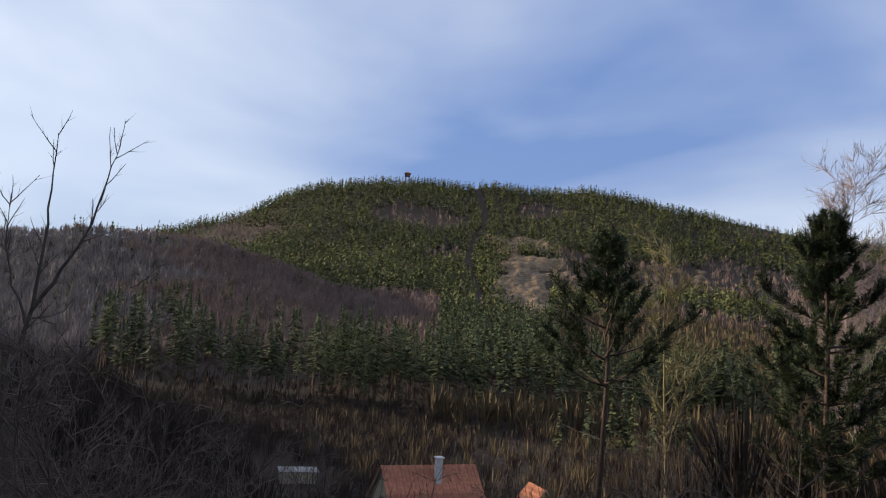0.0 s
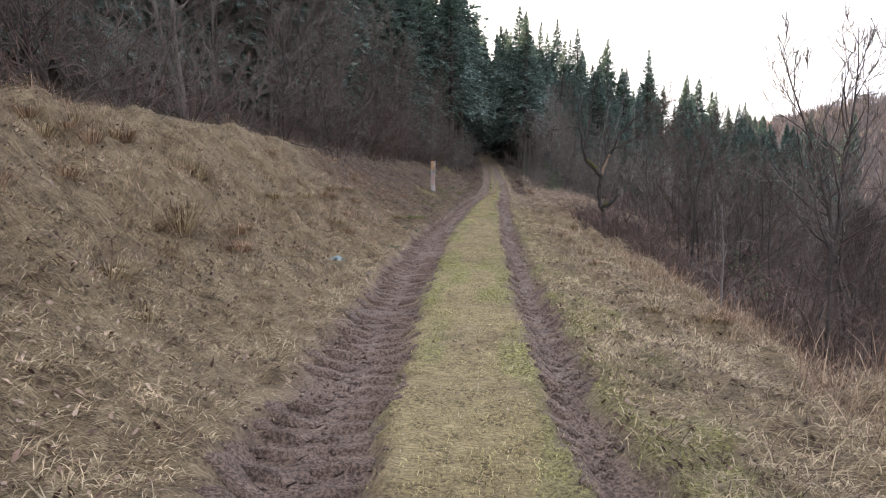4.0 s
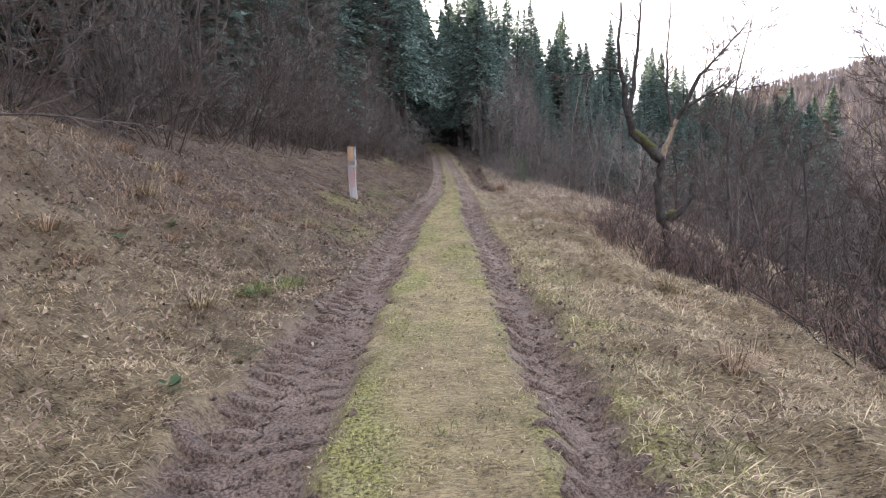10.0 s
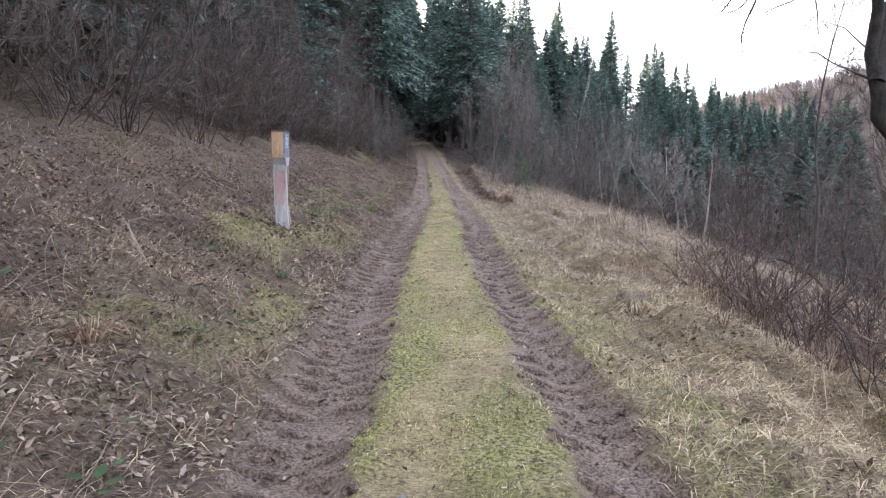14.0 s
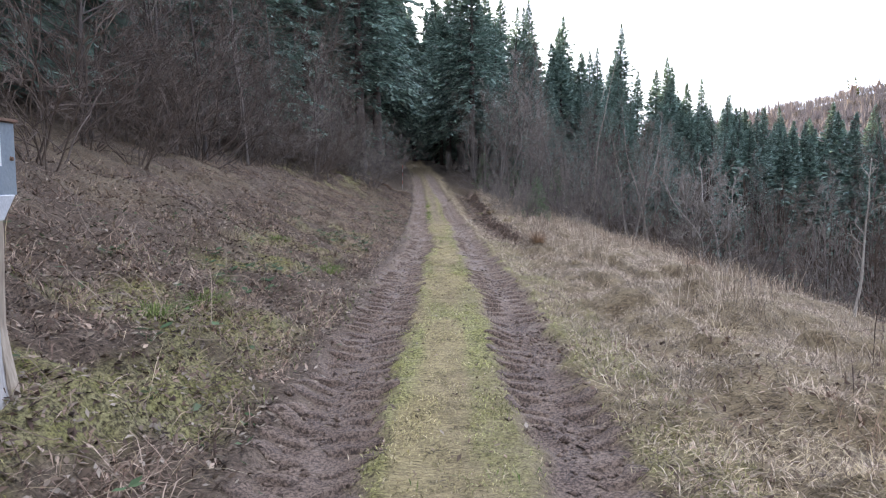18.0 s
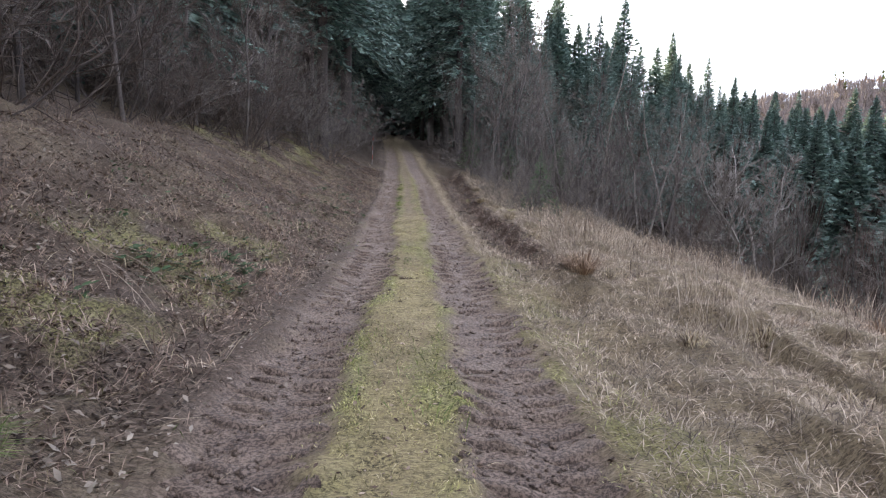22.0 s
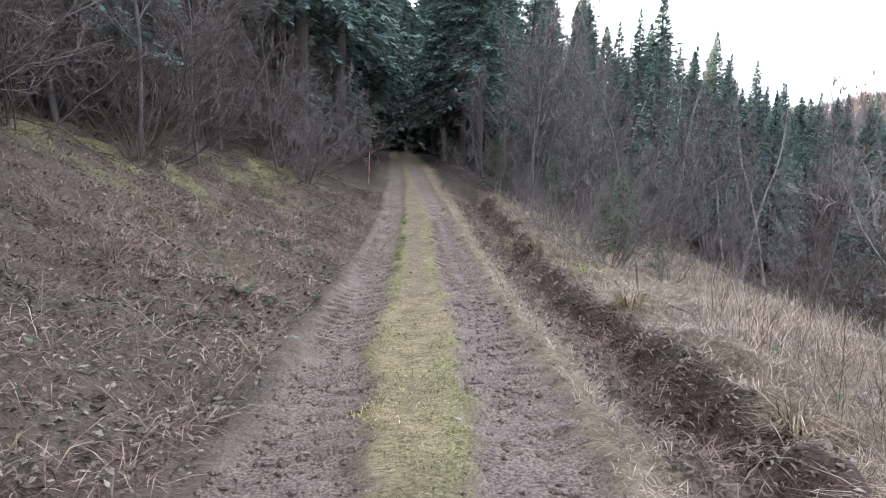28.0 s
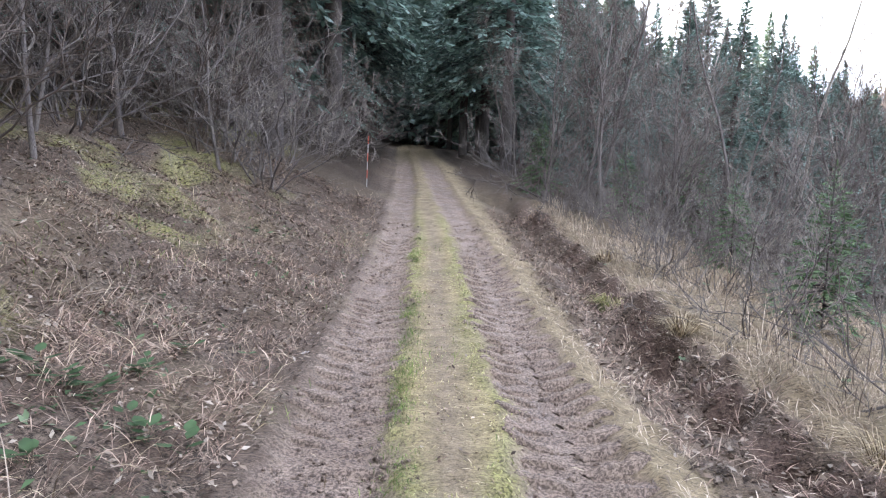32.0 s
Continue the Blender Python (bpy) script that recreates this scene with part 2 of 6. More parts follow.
M_TWIG_PALE = surface("pale_twig", (0.145, 0.125, 0.107), (0.33, 0.29, 0.25), 0.3, 0.9, 0.0, vary=0.2)
M_TWIG_PINK = surface("pinkish_twig", (0.20, 0.15, 0.135), (0.36, 0.28, 0.25), 0.3, 0.9, 0.0, vary=0.2)
M_TWIG_RED = surface("reddish_twig", (0.12, 0.075, 0.062), (0.24, 0.155, 0.125), 0.3, 0.9, 0.0, vary=0.3)
M_OLIVE = surface("olive_bark", (0.15, 0.125, 0.055), (0.30, 0.25, 0.12), 0.2, 0.9, 0.3, vary=0.1)
# Needle greens raised to a pale teal, with the forest's haze mixed in.
M_SPRUCE = blades("hazed_spruce_needles", (0.089, 0.144, 0.118), (0.162, 0.239, 0.197), (0.263, 0.356, 0.297), 0.6, 0.35)
M_YOUNG = blades("young_needles", (0.050, 0.095, 0.042), (0.095, 0.160, 0.070), (0.150, 0.220, 0.105), 0.6, 0.25)
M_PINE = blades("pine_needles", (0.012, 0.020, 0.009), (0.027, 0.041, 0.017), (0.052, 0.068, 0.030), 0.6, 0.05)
M_STRAW = blades("dry_grass", (0.070, 0.043, 0.022), (0.385, 0.296, 0.176), (0.620, 0.510, 0.340))
M_STRAW_RED = blades("reddish_dry_grass", (0.12, 0.070, 0.045), (0.32, 0.212, 0.138), (0.56, 0.42, 0.29))
M_STEM = blades("dead_stems", (0.069, 0.043, 0.033), (0.254, 0.168, 0.123), (0.456, 0.344, 0.258), 0.85, 0.1)
M_BRUSH = blades("brush_stems", (0.055, 0.036, 0.030), (0.150, 0.098, 0.078), (0.30, 0.215, 0.165), 0.85, 0.1)
M_STRAW_PINK = blades("faded_meadow_grass", (0.085, 0.060, 0.046), (0.41, 0.312, 0.222), (0.62, 0.505, 0.385))
M_STRAW_PALE = blades("pinkish_dry_grass", (0.085, 0.057, 0.039), (0.42, 0.325, 0.195), (0.63, 0.515, 0.33))
M_TURF = blades("green_turf", (0.064, 0.062, 0.020), (0.325, 0.312, 0.112), (0.50, 0.46, 0.215))
M_TURF_DRY = blades("faded_turf", (0.085, 0.070, 0.028), (0.390, 0.326, 0.148), (0.55, 0.462, 0.25))
M_GREEN = blades("green_grass", (0.075, 0.110, 0.030), (0.145, 0.185, 0.055), (0.23, 0.26, 0.09))
M_LEAF = blades("fallen_leaves", (0.040, 0.026, 0.018), (0.165, 0.118, 0.085), (0.34, 0.285, 0.225), 0.8, 0.1)
M_HERB = blades("green_leaves", (0.045, 0.085, 0.035), (0.085, 0.13, 0.06), (0.16, 0.20, 0.12), 0.6, 0.2)


# ---- shared helpers ----
class Shape:
    """Vertices and faces of one mesh."""

    def __init__(self):
        self.v, self.f = [], []

    def tube(self, points, radii, sides=4, close=True):
        start = len(self.v)
        side = Vector((0.37, 0.81, 0.2))
        for k, p in enumerate(points):
            way = (points[min(k + 1, len(points) - 1)] - points[max(k - 1, 0)]).normalized()
            u = way.cross(side)
            if u.length < 0.05:
                u = way.cross(Vector((1, 0, 0)))
            u.normalize()
            w = way.cross(u)
            for s in range(sides):
                a = 2 * math.pi * s / sides
                self.v.append(p + (u * math.cos(a) + w * math.sin(a)) * radii[k])
        for k in range(len(points) - 1):
            for s in range(sides):
                a, b = start + k * sides + s, start + k * sides + (s + 1) % sides
                self.f.append((a, b, b + sides, a + sides))
        if close:
            self.f.append(tuple(start + (len(points) - 1) * sides + s for s in range(sides)))

    def spike(self, a, b, r):
        """A twig: a three-sided point from a to b."""
        way = b - a
        u = way.cross(Vector((0.3, 0.5, 0.8)))
        if u.length < 1e-6:
            u = Vector((1, 0, 0))
        u.normalize()
        w = way.normalized().cross(u)
        n = len(self.v)
        self.v += [a + u * r, a - u * r * 0.5 + w * r * 0.87, a - u * r * 0.5 - w * r * 0.87, b]
        self.f += [(n, n + 1, n + 3), (n + 1, n + 2, n + 3), (n + 2, n, n + 3)]

    def leaf(self, a, b, side):
        n = len(self.v)
        m = (a + b) / 2
        self.v += [a, m + side, b, m - side]
        self.f += [(n, n + 1, n + 2, n + 3)]

    def mesh(self, name, material, smooth=False):
        me = bpy.data.meshes.new(name)
        me.from_pydata([tuple(v) for v in self.v], [], self.f)
        me.materials.append(material)
        if smooth:
            me.polygons.foreach_set("use_smooth", [True] * len(me.polygons))
        me.update()
        return me


def arrays(name, verts, faces, material, smooth=False):
    """A mesh from arrays: verts (n, 3) and faces (m, 3) or (m, 4)."""
    me = bpy.data.meshes.new(name)
    me.vertices.add(len(verts))
    me.vertices.foreach_set("co", np.ascontiguousarray(verts, dtype=np.float32).ravel())
    k = faces.shape[1]
    me.loops.add(faces.size)
    me.loops.foreach_set("vertex_index", np.ascontiguousarray(faces, dtype=np.int32).ravel())
    me.polygons.add(len(faces))
    me.polygons.foreach_set("loop_start", np.arange(0, faces.size, k, dtype=np.int32))
    if smooth:
        me.polygons.foreach_set("use_smooth", np.ones(len(faces), dtype=bool))
    me.materials.append(material)
    me.update(calc_edges=True)
    return me


def child(name, mesh, parent, label=""):
    ob = new(name, mesh)
    ob.parent = parent
    return tagged(ob, label)


def part(name, bm, material, parent, label=""):
    me = bpy.data.meshes.new(name)
    bm.to_mesh(me)
    bm.free()
    me.materials.append(material)
    return child(name, me, parent, label)


def empty(name, m):
    ob = new(name)
    ob.matrix_basis = m
    return ob


RNG = np.random.RandomState(7)
_TABLE = RNG.rand(64, 256, 256).astype(np.float32)[:12]


def vn(x, y, size, seed=0):
    """Smooth value noise, 0 to 1, with cells of that size in metres."""
    x, y = np.asarray(x, float) / size + 37.3 * seed, np.asarray(y, float) / size + 11.7 * seed
    i, j = np.floor(x).astype(int), np.floor(y).astype(int)
    u, v = x - i, y - j
    u, v = u * u * (3 - 2 * u), v * v * (3 - 2 * v)
    t = _TABLE[seed % 12]
    a, b = t[i % 256, j % 256], t[(i + 1) % 256, j % 256]
    c, d = t[i % 256, (j + 1) % 256], t[(i + 1) % 256, (j + 1) % 256]
    return (a * (1 - u) + b * u) * (1 - v) + (c * (1 - u) + d * u) * v


def step(x, lo, hi):
    t = np.clip((np.asarray(x, float) - lo) / (hi - lo), 0, 1)
    return t * t * (3 - 2 * t)


# ---- the lie of the land ----
def middle(y):
    return np.interp(y, [-5, 0, 3, 4.6, 6, 8, 12, 20, 25, 30, 33, 37, 40, 44, 50, 62, 75, 90, 105], [1.1, 0.85, 0.60, 0.47, 0.34, 0.19, 0.03, -0.14, -0.1, -0.13, -0.09, 0.05, 0.09, 0.2, 0.18, 0.12, -0.4, -1.2, -1.9])


def half_strip(y):
    return np.interp(y, [0, 4.6, 8, 20, 26, 33, 37, 40, 42.5, 45.5, 47, 60, 70], [0.58, 0.57, 0.53, 0.60, 0.53, 0.44, 0.42, 0.38, 0.30, 0.26, 0.35, 0.38, 0.2])


def rut_left(y):
    return np.interp(y, [0, 8, 12, 15, 19, 23, 30, 70], [0.74, 0.76, 0.72, 0.82, 0.80, 0.6, 0.65, 0.6])


def rut_right(y):
    return np.interp(y, [0, 8, 23, 30, 36, 70], [0.36, 0.36, 0.42, 0.5, 0.62, 0.6])


def track_rise(y):
    return np.interp(y, [-2000, 0, 55, 58, 62, 66, 75, 90, 130, 2000], [0, 0, 0, 0.06, 0.3, 0.72, 1.62, 2.7, 4.6, 140.0])


def land(x, y):
    """Ground without ruts and lumps: the banks, the valley and the hills beyond."""
    x, y = np.asarray(x, float), np.asarray(y, float)
    u = x - middle(y)
    rise = track_rise(y)
    # bank on the uphill side
    L = np.maximum(-u - half_strip(y) - rut_left(y) - 0.2 + 0.26 * (1 - step(y, 7, 13)), 0)
    early = 1 - step(y, 17, 29)
    bank_a = np.interp(L, [0, 0.4, 1.8, 3.5, 4.2, 8, 40, 90, 2000], [0, 0.10, 0.80, 2.20, 2.38, 3.3, 15, 34, 60])
    bank_b = np.interp(L, [0, 0.4, 1.5, 3.5, 8, 40, 90, 2000], [0, 0.10, 0.52, 1.5, 3.3, 15, 34, 60]) + 0.27 * np.exp(-(((y - 30.5) / 5.0) ** 2)) * step(L, 0.15, 0.75)
    left = bank_a * early + bank_b * (1 - early)
    # falling side
    R = np.maximum(u - half_strip(y) - rut_right(y) - 0.12, 0)
    late = step(y, 26, 36)
    fall_a = np.interp(R, [0, 1.0, 2.0, 2.9, 4.2, 8, 45, 2000], [0, -0.12, -0.42, -0.85, -1.7, -4.0, -20, -20])
    fall_b = np.interp(R, [0, 2.0, 4.5, 6.5, 9, 14, 60, 2000], [0, -0.2, -0.62, -1.15, -2.3, -4.3, -20, -20])
    fall_c = np.interp(R, [0, 2.0, 6, 12, 30, 90, 2000], [0, -0.1, -0.8, -1.9, -5.5, -20, -20])
    fall_d = np.interp(R, [0, 1.0, 2.0, 3.5, 6, 22, 60, 2000], [0, -0.12, -0.42, -1.0, -1.8, -4.2, -20, -20])
    back_ = step(y, 3, 14)
    fall_a = fall_d * (1 - back_) + fall_a * back_
    far = step(y, 60, 85)
    right = (fall_a * (1 - late) + fall_b * late) * (1 - far) + fall_c * far
    ditch = step(y, 41, 48) * (1 - step(y, 64, 70))
    right = right + ditch * np.interp(R / (1 + 0.35 * step(y, 51, 62)), [0, 0.2, 0.6, 0.8, 1.06, 1.3, 2.2, 4.2], [0, -0.07, -0.23, -0.25, 0.10, 0.16, 0.12, 0.0])
    z = rise * np.exp(-np.maximum(R - 10, 0) / 60) + left + right
    # hills across the valley
    r, b = np.hypot(x, y), np.degrees(np.arctan2(x, y))
    ea = np.interp(b, [-30, 0, 14, 24, 36, 43, 47, 51, 56, 63, 70, 75, 82, 88, 94, 120, 160, 180], [0, 1, 2.2, 4.4, 5.8, 8.5, 11.0, 12.05, 12.7, 12.75, 12.75, 12.4, 11.0, 9.5, 8.6, 8, 5, 3])
    eb = np.interp(b, [-30, 10, 20, 26, 32, 40, 46, 52, 58, 66], [0, 1.2, 3.2, 4.6, 5.6, 5.8, 4.5, 2.4, -1.0, -8.0])
    def hill(e, foot, top, p):
        crest = top * np.tan(np.radians(e))
        t = np.clip((r - foot) / (top - foot), 0, 1)
        back = np.clip((r - top) / 900, 0, 1)
        return -20 + (crest + 20) * t**p * (1 - 0.5 * back)
    across = np.maximum(hill(ea, 120, 1000, 2.0), hill(eb, 150, 480, 1.7))
    side = step(x, 6, 40)
    return np.maximum(z, -20) * (1 - side) + np.maximum(np.maximum(z, -20), across) * side


def ditch_u(x, y):
    """Distance across the ditch, reckoned where it is narrowest."""
    return (x - middle(y) - 1.08) / (1 + 0.35 * step(y, 51, 62)) + 1.08


def ruts(x, y):
    """Depth of the wheel ruts, and how much of the surface is bare soil and turf."""
    u = x - middle(y)
    wob = (vn(x, y, 0.6, 1) - 0.5) * 0.07 + (vn(x, y, 0.17, 2) - 0.5) * 0.11 + (vn(x, y, 0.07, 4) - 0.5) * 0.07
    h, wl_, wr_ = half_strip(y), rut_left(y), rut_right(y)
    wob = wob + (vn(x, y, 0.38, 15) - 0.5) * 0.12
    inside = lambda a, b: step(u + wob, a - 0.10, a + 0.10) * (1 - step(u + wob, b - 0.10, b + 0.10))
    left, right = inside(-h - wl_, -h), inside(h, h + wr_)
    strip = inside(-h, h)
    end = 1 - step(y, 68, 80)
    shoulder = inside(h + wr_, h + wr_ + 0.65) * (1 - 0.25 * step(y, 27, 33)) * (1 - step(y, 41, 47))
    return u, left, right, strip * (1 - step(y, 60, 72)), shoulder * end


def fresh(x, y):
    """Where the turf of the strip is green rather than worn and faded."""
    return step(0.75 * np.abs(x - middle(y)) / half_strip(y) + 1.3 * (vn(x * 1.6, y * 0.4, 0.5, 21) - 0.5), 0.22, 0.62)


def mossy(x, y):
    """Moss and short green grass among the litter, uphill of the track."""
    return step(vn(x, y, 0.8, 3) + 0.25 * vn(x, y, 0.25, 5) - 0.12 * step(y, 44, 50), 0.52, 0.76) * step(-x, 1.3, 1.7) * (1 - step(-x, 2.7, 3.3) * (1 - step(y, 50, 54))) * (1 - step(-x, 6, 7)) * step(y, 24, 28) * (1 - step(y, 42, 46) * (1 - step(y, 50, 54)) - step(y, 66, 70)) * (1 - step(y, 50, 54) * (1 - step(-x, 2.4, 3.0)))


def height(x, y):
    x, y = np.asarray(x, float), np.asarray(y, float)
    z = land(x, y)
    u, left, right, strip, shoulder = ruts(x, y)
    near = np.exp(-np.maximum(np.abs(u) - 6, 0) / 10)
    h, wl_, wr_ = half_strip(y), rut_left(y), rut_right(y)
    deep = np.interp(y, [0, 10, 20, 30, 70], [0.10, 0.11, 0.10, 0.06, 0.06])
    rut = left + right
    z = z - rut * deep
    z = z + rut * ((vn(x, y, 0.10, 5) - 0.5) * 0.028 + (vn(x, y, 0.3, 6) - 0.5) * 0.035)
    rim = np.exp(-(((u - h - wr_ - 0.06) / 0.07) ** 2)) + np.exp(-(((u + h + wl_ + 0.06) / 0.08) ** 2)) + 0.6 * np.exp(-(((np.abs(u) - h + 0.05) / 0.05) ** 2))
    z = z + rim * 0.045 * vn(x, y, 0.22, 3) * (1 - step(y, 64, 72))
    z = z + strip * ((vn(x, y, 0.08, 7) - 0.5) * 0.02 + (vn(x, y, 0.45, 8) - 0.5) * 0.03 + 0.015)
    rough = near * (1 - rut) * (1 - strip) * step(np.abs(u), 0.6, 2.0)
    z = z + rough * ((vn(x, y, 0.24, 9) - 0.5) * 0.15 + (vn(x, y, 0.9, 10) - 0.5) * 0.26)
    tuft = step(u, 1.6, 2.2) * (1 - step(u, 4.6, 5.6)) * step(y, 1, 4) * (1 - step(y, 40, 46)) + step(-u, 2.6, 3.4) * (1 - step(-u, 5, 6)) * (1 - step(y, 22, 27))
    z = z + tuft * 0.22 * step(vn(x, y, 0.52, 4), 0.5, 0.85)
    cut = step(y, 42, 47) * (1 - step(y, 64, 70)) * step(u, 1.3, 1.6) * (1 - step(u, 2.4, 2.8))
    z = z + cut * ((vn(x, y, 0.16, 2) - 0.5) * 0.13 + (vn(x, y, 0.42, 3) - 0.5) * 0.17)
    z = z + (1 - near) * (vn(x, y, 6, 11) - 0.5) * 1.2
    return z


def spread(lo, hi, fine, reach, ratio, behind=1.15):
    """Grid lines: even and fine from lo to hi, then growing out to reach, faster on the near side."""
    core = list(np.arange(lo, hi + fine / 2, fine))
    out, d, p = [], fine, core[-1]
    while p < reach:
        d *= ratio
        p += d
        out.append(p)
    back, d, p = [], fine, core[0]
    while p > -reach:
        d *= behind
        p -= d
        back.append(p)
    return np.array(back[::-1] + core + out)


XS = spread(-4.6, 4.6, 0.066, 2600, 1.06)
YS = spread(2.5, 60.0, 0.066, 2600, 1.06)
GX, GY = np.meshgrid(XS, YS)
GZ = height(GX, GY)
nx, ny = len(XS), len(YS)
idx = np.arange(nx * ny).reshape(ny, nx)
quads = np.stack([idx[:-1, :-1], idx[:-1, 1:], idx[1:, 1:], idx[1:, :-1]], -1).reshape(-1, 4)
gm = arrays("ground", np.stack([GX, GY, GZ], -1).reshape(-1, 3), quads, M_GROUND, True)
u_, l_, r_, s_, sh_ = ruts(GX, GY)
lit = (1 - step(-u_, 6, 12)) * step(-u_ - half_strip(GY) - rut_left(GY), -0.22, 0.05) * step(GY + 4 * vn(GX, GY, 2.0, 3), 20, 28) * (0.7 + 0.3 * step(vn(GX, GY, 1.1, 4), 0.2, 0.55))
du_ = ditch_u(GX, GY)
ditch_ = step(GY, 42, 48) * (1 - step(GY, 64, 70)) * step(du_, 1.28, 1.45) * (1 - step(du_, 2.1, 2.3))
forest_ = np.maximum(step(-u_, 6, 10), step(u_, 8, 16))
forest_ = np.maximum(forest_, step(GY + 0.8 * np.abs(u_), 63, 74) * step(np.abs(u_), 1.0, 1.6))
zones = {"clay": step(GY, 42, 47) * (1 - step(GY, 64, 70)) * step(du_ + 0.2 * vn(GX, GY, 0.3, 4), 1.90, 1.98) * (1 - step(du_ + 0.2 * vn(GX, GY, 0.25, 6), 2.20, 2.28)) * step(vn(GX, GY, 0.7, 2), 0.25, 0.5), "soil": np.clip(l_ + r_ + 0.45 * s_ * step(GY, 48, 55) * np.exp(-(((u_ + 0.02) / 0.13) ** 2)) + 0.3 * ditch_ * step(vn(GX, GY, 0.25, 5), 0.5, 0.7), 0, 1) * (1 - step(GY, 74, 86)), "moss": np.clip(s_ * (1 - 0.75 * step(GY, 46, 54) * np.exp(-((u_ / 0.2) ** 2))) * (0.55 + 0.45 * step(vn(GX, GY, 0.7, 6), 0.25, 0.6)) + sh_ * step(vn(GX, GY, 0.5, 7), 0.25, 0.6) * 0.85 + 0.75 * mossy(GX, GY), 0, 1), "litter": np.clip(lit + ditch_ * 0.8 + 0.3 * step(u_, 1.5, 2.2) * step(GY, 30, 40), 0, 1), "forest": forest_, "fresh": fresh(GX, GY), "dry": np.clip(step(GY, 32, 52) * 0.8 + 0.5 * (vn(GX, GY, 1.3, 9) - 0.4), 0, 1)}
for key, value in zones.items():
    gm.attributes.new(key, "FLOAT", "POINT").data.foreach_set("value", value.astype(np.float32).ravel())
ground = tagged(new("ground", gm), "hillside ground with two muddy wheel ruts, mossy turf and dry grass", "ground", kind="structure")


def ground_z(x, y):
    return float(height(np.array([x]), np.array([y]))[0])


def sheet_z(x, y):
    """Height of the ground sheet itself, between its grid lines."""
    i, j = np.clip(np.searchsorted(XS, x) - 1, 0, nx - 2), np.clip(np.searchsorted(YS, y) - 1, 0, ny - 2)
    u, v = (x - XS[i]) / (XS[i + 1] - XS[i]), (y - YS[j]) / (YS[j + 1] - YS[j])
    return (GZ[j, i] * (1 - u) + GZ[j, i + 1] * u) * (1 - v) + (GZ[j + 1, i] * (1 - u) + GZ[j + 1, i + 1] * u) * v


# ---- plants ----
def limb(rng, a, way, length, segs, bend, lift):
    pts, d = [a.copy()], way.normalized()
    for _ in range(segs):
        d = (d + Vector(rng.normal(0, bend, 3)) + Vector((0, 0, lift))).normalized()
        pts.append(pts[-1] + d * (length / segs))
    return pts


def around(rng, way, angle):
    """A direction that leaves way by that angle, to a random side."""
    side = way.cross(Vector(rng.normal(0, 1, 3)))
    if side.length < 1e-4:
        side = Vector((1, 0, 0))
    side.normalize()
    return (way * math.cos(angle) + side * math.sin(angle)).normalized()


def along(pts, t):
    k = min(int(t * (len(pts) - 1)), len(pts) - 2)
    f = t * (len(pts) - 1) - k
    return pts[k].lerp(pts[k + 1], f), (pts[k + 1] - pts[k]).normalized()


def bare_tree(seed, tall, thick, limbs, twigs, spread_, lift, wood, twig, label, stems=1, low=0.25, fine=0.006, name="bare_tree", category="tree"):
    """A leafless tree or shrub: trunk and limbs in one part, twigs in another."""
    rng = np.random.RandomState(seed)
    body, crown = Shape(), Shape()
    for s in range(stems):
        lean = Vector((rng.normal(0, 1), rng.normal(0, 1), 0)) * (0.10 if stems == 1 else 0.48)
        h = tall * (1 if stems == 1 else rng.uniform(0.6, 1.0))
        r0 = thick * (1 if stems == 1 else rng.uniform(0.5, 1.0))
        foot = Vector((rng.normal(0, 1), rng.normal(0, 1), 0)) * (0 if stems == 1 else thick * 5)
        trunk = limb(rng, foot + Vector((0, 0, -0.3)), Vector((0, 0, 1)) + lean, h + 0.3, 9, 0.07 if stems == 1 else 0.19, 0.02)
        radii = [r0 * (1.25 if k == 0 else 1) * (1 - 0.93 * k / 9) + 0.004 for k in range(10)]
        body.tube(trunk, radii, 6 if stems == 1 else 4)
        for k in range(limbs):
            t = low + (0.98 - low) * (k + rng.rand()) / limbs
            p, d = along(trunk, t)
            ln = h * spread_ * (1.15 - 0.75 * t) * rng.uniform(0.6, 1.2)
            arm = limb(rng, p, around(rng, d, rng.uniform(0.6, 1.1)), ln, 5, 0.17, lift)
            ra = max(r0 * (1 - 0.9 * t) * 0.5, 0.006)
            body.tube(arm, [ra * (1 - 0.85 * j / 5) + 0.003 for j in range(6)], 4 if stems == 1 else 3, False)
            for j in range(twigs):
                q, dq = along(arm, rng.uniform(0.15, 1.0))
                l2 = ln * rng.uniform(0.25, 0.55)
                sub_ = limb(rng, q, around(rng, dq, rng.uniform(0.4, 0.9)), l2, 2, 0.22, lift)
                crown.tube(sub_, [fine * 1.6, fine * 1.1, fine * 0.5], 3, False)
                for _ in range(6):
                    e, de = along(sub_, rng.uniform(0.1, 1.0))
                    crown.spike(e, e + around(rng, de, rng.uniform(0.3, 0.9)) * l2 * rng.uniform(0.3, 0.75) + Vector((0, 0, lift * 0.4)), fine)
    ob = tagged(new(name, body.mesh("trunk", wood, True)), label, category)
    child("crown", crown.mesh("crown", twig), ob)
    return ob


